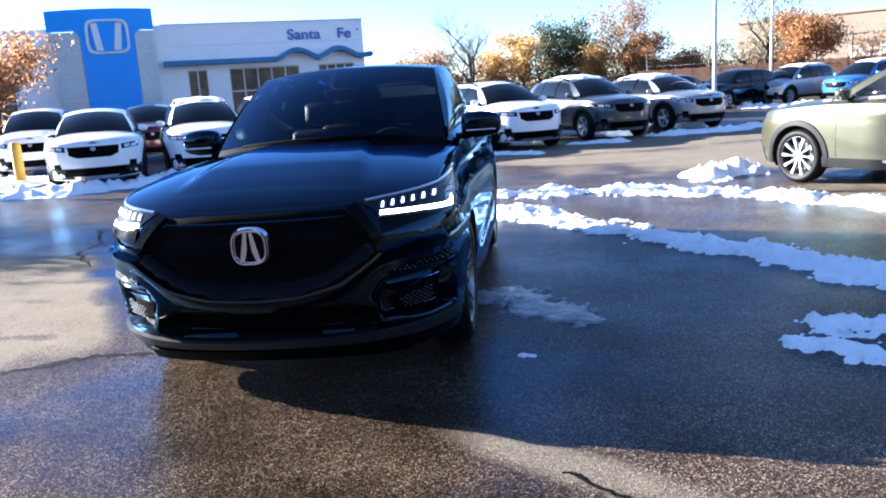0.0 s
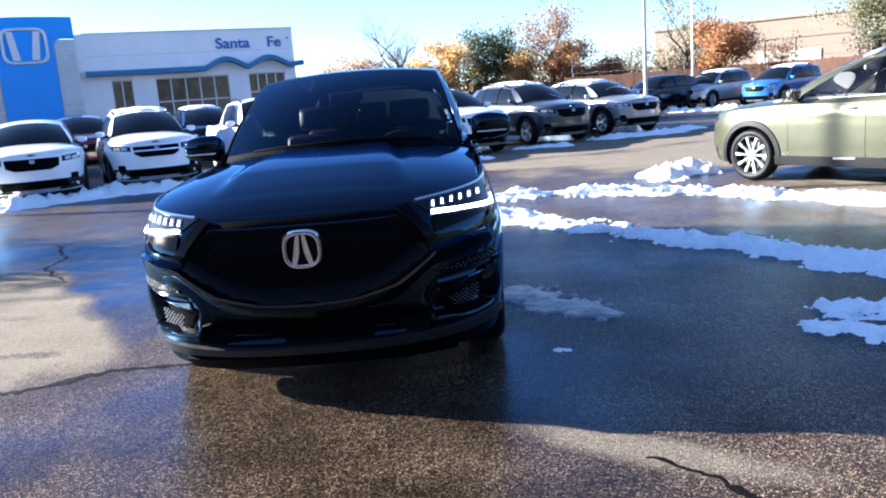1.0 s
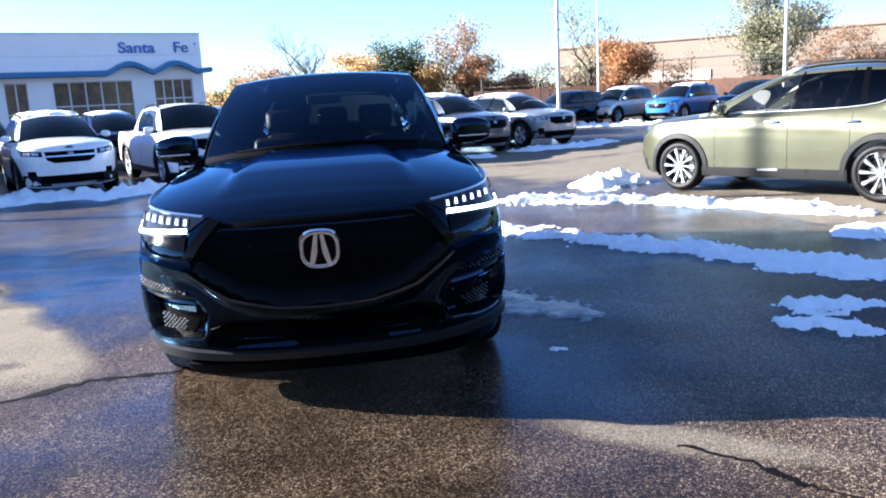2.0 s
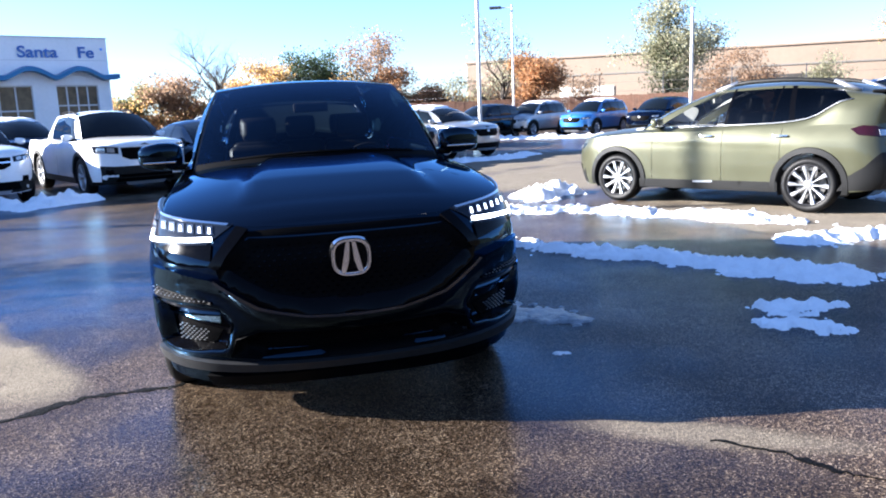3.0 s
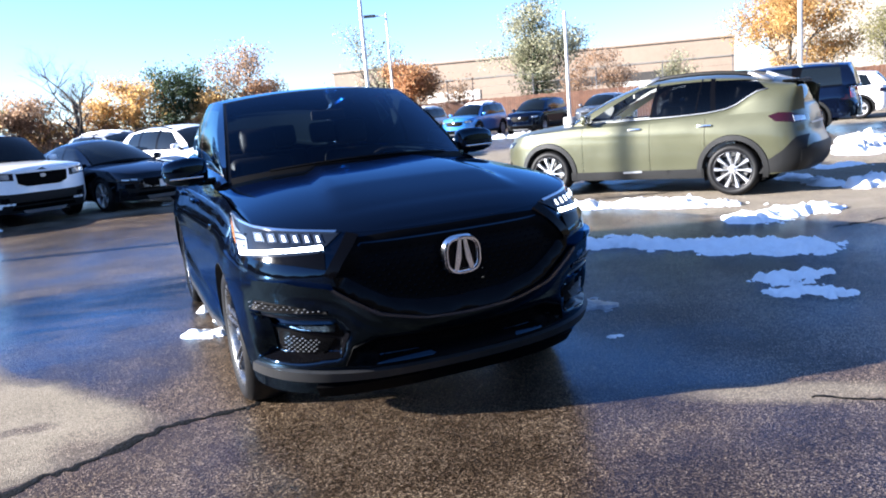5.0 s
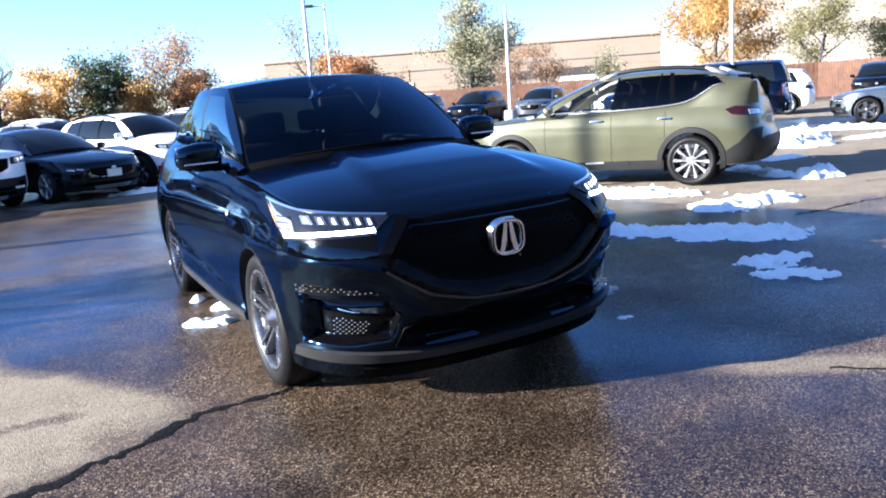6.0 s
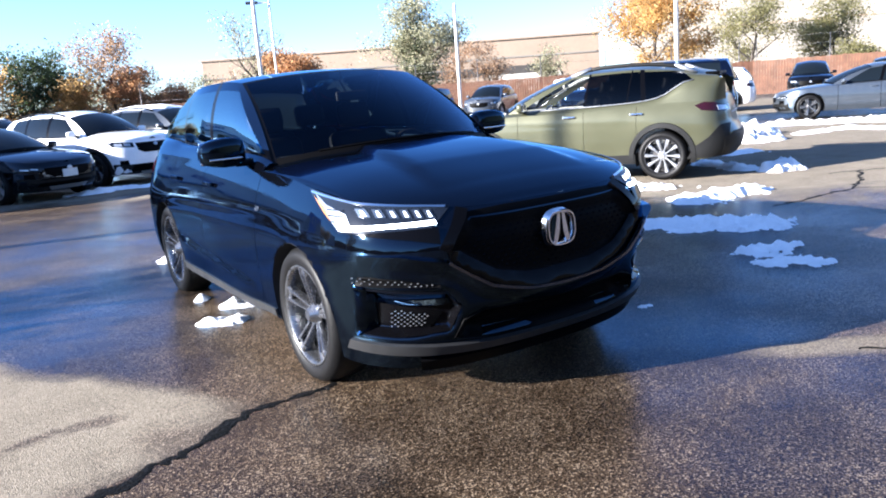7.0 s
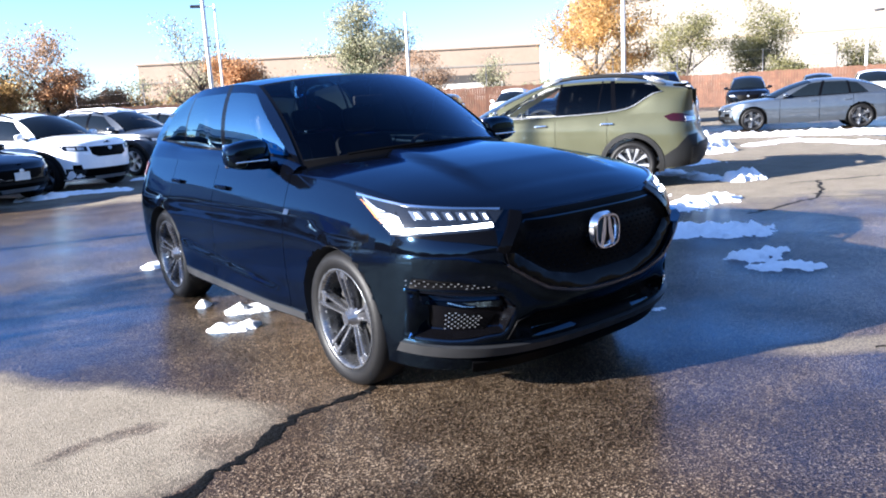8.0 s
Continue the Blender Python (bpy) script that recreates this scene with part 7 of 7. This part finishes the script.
    return (wood_v, wood_f), (verts, faces)


def tree(x, y, kind, h, spread, seed, colour, leaves, label, leaf=0.16, clump=0.5, turn=0.0):
    root = thing("tree", pose(x, y, 0, 0, 0, turn), label, "tree", "trees round the lot")
    wood, crown = grow(kind, h, spread, seed, leaves, leaf, clump)
    mesh("trunk", *wood, BARK, root)
    if crown[1]:
        mesh("crown", *crown, LEAVES[colour], root, smooth=False)
    return root


TAN_L, BARE_L = "half-bare tree with tan autumn leaves", "bare tree with thin brown twigs"
LOT_EDGE_TREES = [
    (-3.6, 60.5, "broad", 4.2, 1.0, 1, "olive", 2600, "low olive-green tree behind the lot"),
    (-1.4, 60.4, "broad", 4.9, 1.2, 2, "rust", 2600, "low russet tree behind the lot"),
    (1.0, 61.5, "broad", 5.2, 1.2, 3, "rust", 2400, "low russet tree behind the lot"),
    (2.9, 58.4, "broad", 8.0, 0.8, 4, "grey", 0, BARE_L),
    (4.6, 60.5, "broad", 4.3, 1.2, 5, "yellow", 1700, "yellow autumn tree behind the lot"),
    (6.8, 59.8, "broad", 5.6, 0.9, 6, "yellow", 1800, "yellow autumn tree behind the lot"),
    (9.3, 60.5, "broad", 6.3, 1.15, 7, "pine", 3000, "dark green pine tree behind the lot"),
    (10.9, 59.0, "broad", 4.6, 1.0, 8, "yellow", 1900, "yellow autumn tree behind the lot"),
    (11.6, 61.5, "broad", 6.8, 0.7, 27, "pine", 1300, "dark thin-leaved tree behind the lot"),
]
FAR_TREES = [
    (13.9, 58.2, "broad", 7.6, 0.75, 9, "rust", 2300, TAN_L),
    (15.6, 57.5, "broad", 4.9, 1.1, 10, "orange", 2400, "orange autumn tree behind the lot"),
    (18.0, 57.2, "broad", 3.6, 1.2, 11, "orange", 2400, "low orange autumn tree behind the lot"),
    (20.6, 60.0, "broad", 4.6, 1.0, 12, "grey", 900, TAN_L),
    (23.2, 54.0, "broad", 3.9, 1.0, 28, "rust", 1200, "low russet tree behind the fence"),
    (42.0, 54.0, "broad", 5.6, 1.0, 30, "rust", 1300, "half-bare russet tree behind the fence"),
    (16.4, 69.0, "broad", 5.2, 1.0, 25, "grey", 1200, TAN_L),
    (27.0, 66.0, "broad", 5.0, 1.0, 26, "rust", 900, TAN_L),
]
FENCE_TREES = [
    (21.2, 45.6, "broad", 4.8, 0.75, 13, "orange", 3000, "orange autumn tree by the fence"),
    (19.5, 47.0, "broad", 7.6, 0.8, 14, "grey", 1000, BARE_L),
    (26.9, 48.3, "broad", 3.9, 0.9, 15, "rust", 500, "small half-bare russet tree behind the fence"),
    (31.2, 45.0, "broad", 8.6, 1.25, 16, "grey", 8500, "tall grey-green tree behind the fence"),
    (30.4, 44.2, "pine", 8.4, 0.16, 29, "pine", 900, "thin dark pine behind the fence"),
    (-14.6, 27.2, "broad", 4.6, 0.8, 24, "orange", 2600, "orange autumn tree beside the dealership"),
    # out of view; added to cast the shadow band left of the car
    (-15.5, 13.2, "broad", 6.6, 0.45, 31, "rust", 3000, "autumn tree at the edge of the lot"),
]
WALL_TREES = [
    (45.0, 52.0, "broad", 6.0, 1.0, 17, "rust", 1500, "half-bare russet tree behind the fence"),
    (48.5, 48.5, "broad", 5.2, 1.0, 18, "grey", 1500, TAN_L),
    (42.5, 33.2, "broad", 9.6, 1.3, 19, "yellow", 9000, "tall yellow-orange autumn tree behind the fence"),
    (57.5, 35.0, "broad", 8.0, 1.1, 20, "olive", 5200, "grey-green tree before a cream wall"),
    (55.8, 27.0, "broad", 8.6, 1.1, 21, "olive", 6000, "grey-green tree before a cream wall"),
    (50.2, 22.4, "broad", 3.2, 1.5, 22, "olive", 4200, "round yellow-green shrub behind the fence"),
    (62.0, 22.0, "broad", 4.6, 1.0, 23, "olive", 1500, "low olive tree before a cream wall"),
]
LEAFY = dict(grey=1.7, olive=1.5, rust=1.8, yellow=3.4, orange=3.2, pine=3.0)
for q in LOT_EDGE_TREES + FAR_TREES + FENCE_TREES + WALL_TREES:
    far = math.hypot(q[0], q[1]) / 60
    q = (*q[:7], int(q[7] * LEAFY.get(q[6], 2.2)), q[8])
    tree(*q, leaf=0.055 + 0.030 * far, clump=0.40 + 0.075 * q[3], turn=q[5] * 37)

# low brush along the lot's far edge
def brush(points, h, seed, colour, count, label, depth=2.5):
    rnd = random.Random(seed)
    verts, faces = [], []
    for _ in range(count):
        i = rnd.randrange(len(points) - 1)
        a, b = Vector((*points[i], 0)), Vector((*points[i + 1], 0))
        p = a.lerp(b, rnd.random()) + Vector((rnd.uniform(-depth, depth), rnd.uniform(-depth, depth), 0))
        top = h * (0.55 + 0.6 * noise.noise(p * 0.35 + Vector((0, 0, seed))))
        p.z = max(0.05, top * rnd.random() ** 0.7)
        n1 = Vector((rnd.gauss(0, 1), rnd.gauss(0, 1), rnd.gauss(0, 1))).normalized()
        n2 = n1.cross(Vector((rnd.gauss(0, 1), rnd.gauss(0, 1), rnd.gauss(0, 1)))).normalized()
        s = rnd.uniform(0.08, 0.18)
        o = len(verts)
        verts += [p - n1 * s, p + n2 * s * 0.6, p + n1 * s, p - n2 * s * 0.6]
        faces.append((o, o + 1, o + 2, o + 3))
    return tagged(mesh("brush", verts, faces, LEAVES[colour], smooth=False), label, "shrubs", kind="stuff")


brush([(-8, 58), (0, 61), (10, 60.5), (20, 58.5)], 3.4, 1, "rust", 16000, "brown undergrowth along the far edge of the lot")
brush([(-6, 60), (4, 62), (14, 61), (24, 58)], 3.8, 2, "yellow", 9000, "yellowing undergrowth along the far edge of the lot")
brush([(24, 45.5), (33, 36), (42, 26.5), (46.5, 14)], 2.6, 3, "grey", 8000, "dry olive shrubs behind the fence", 1.2)
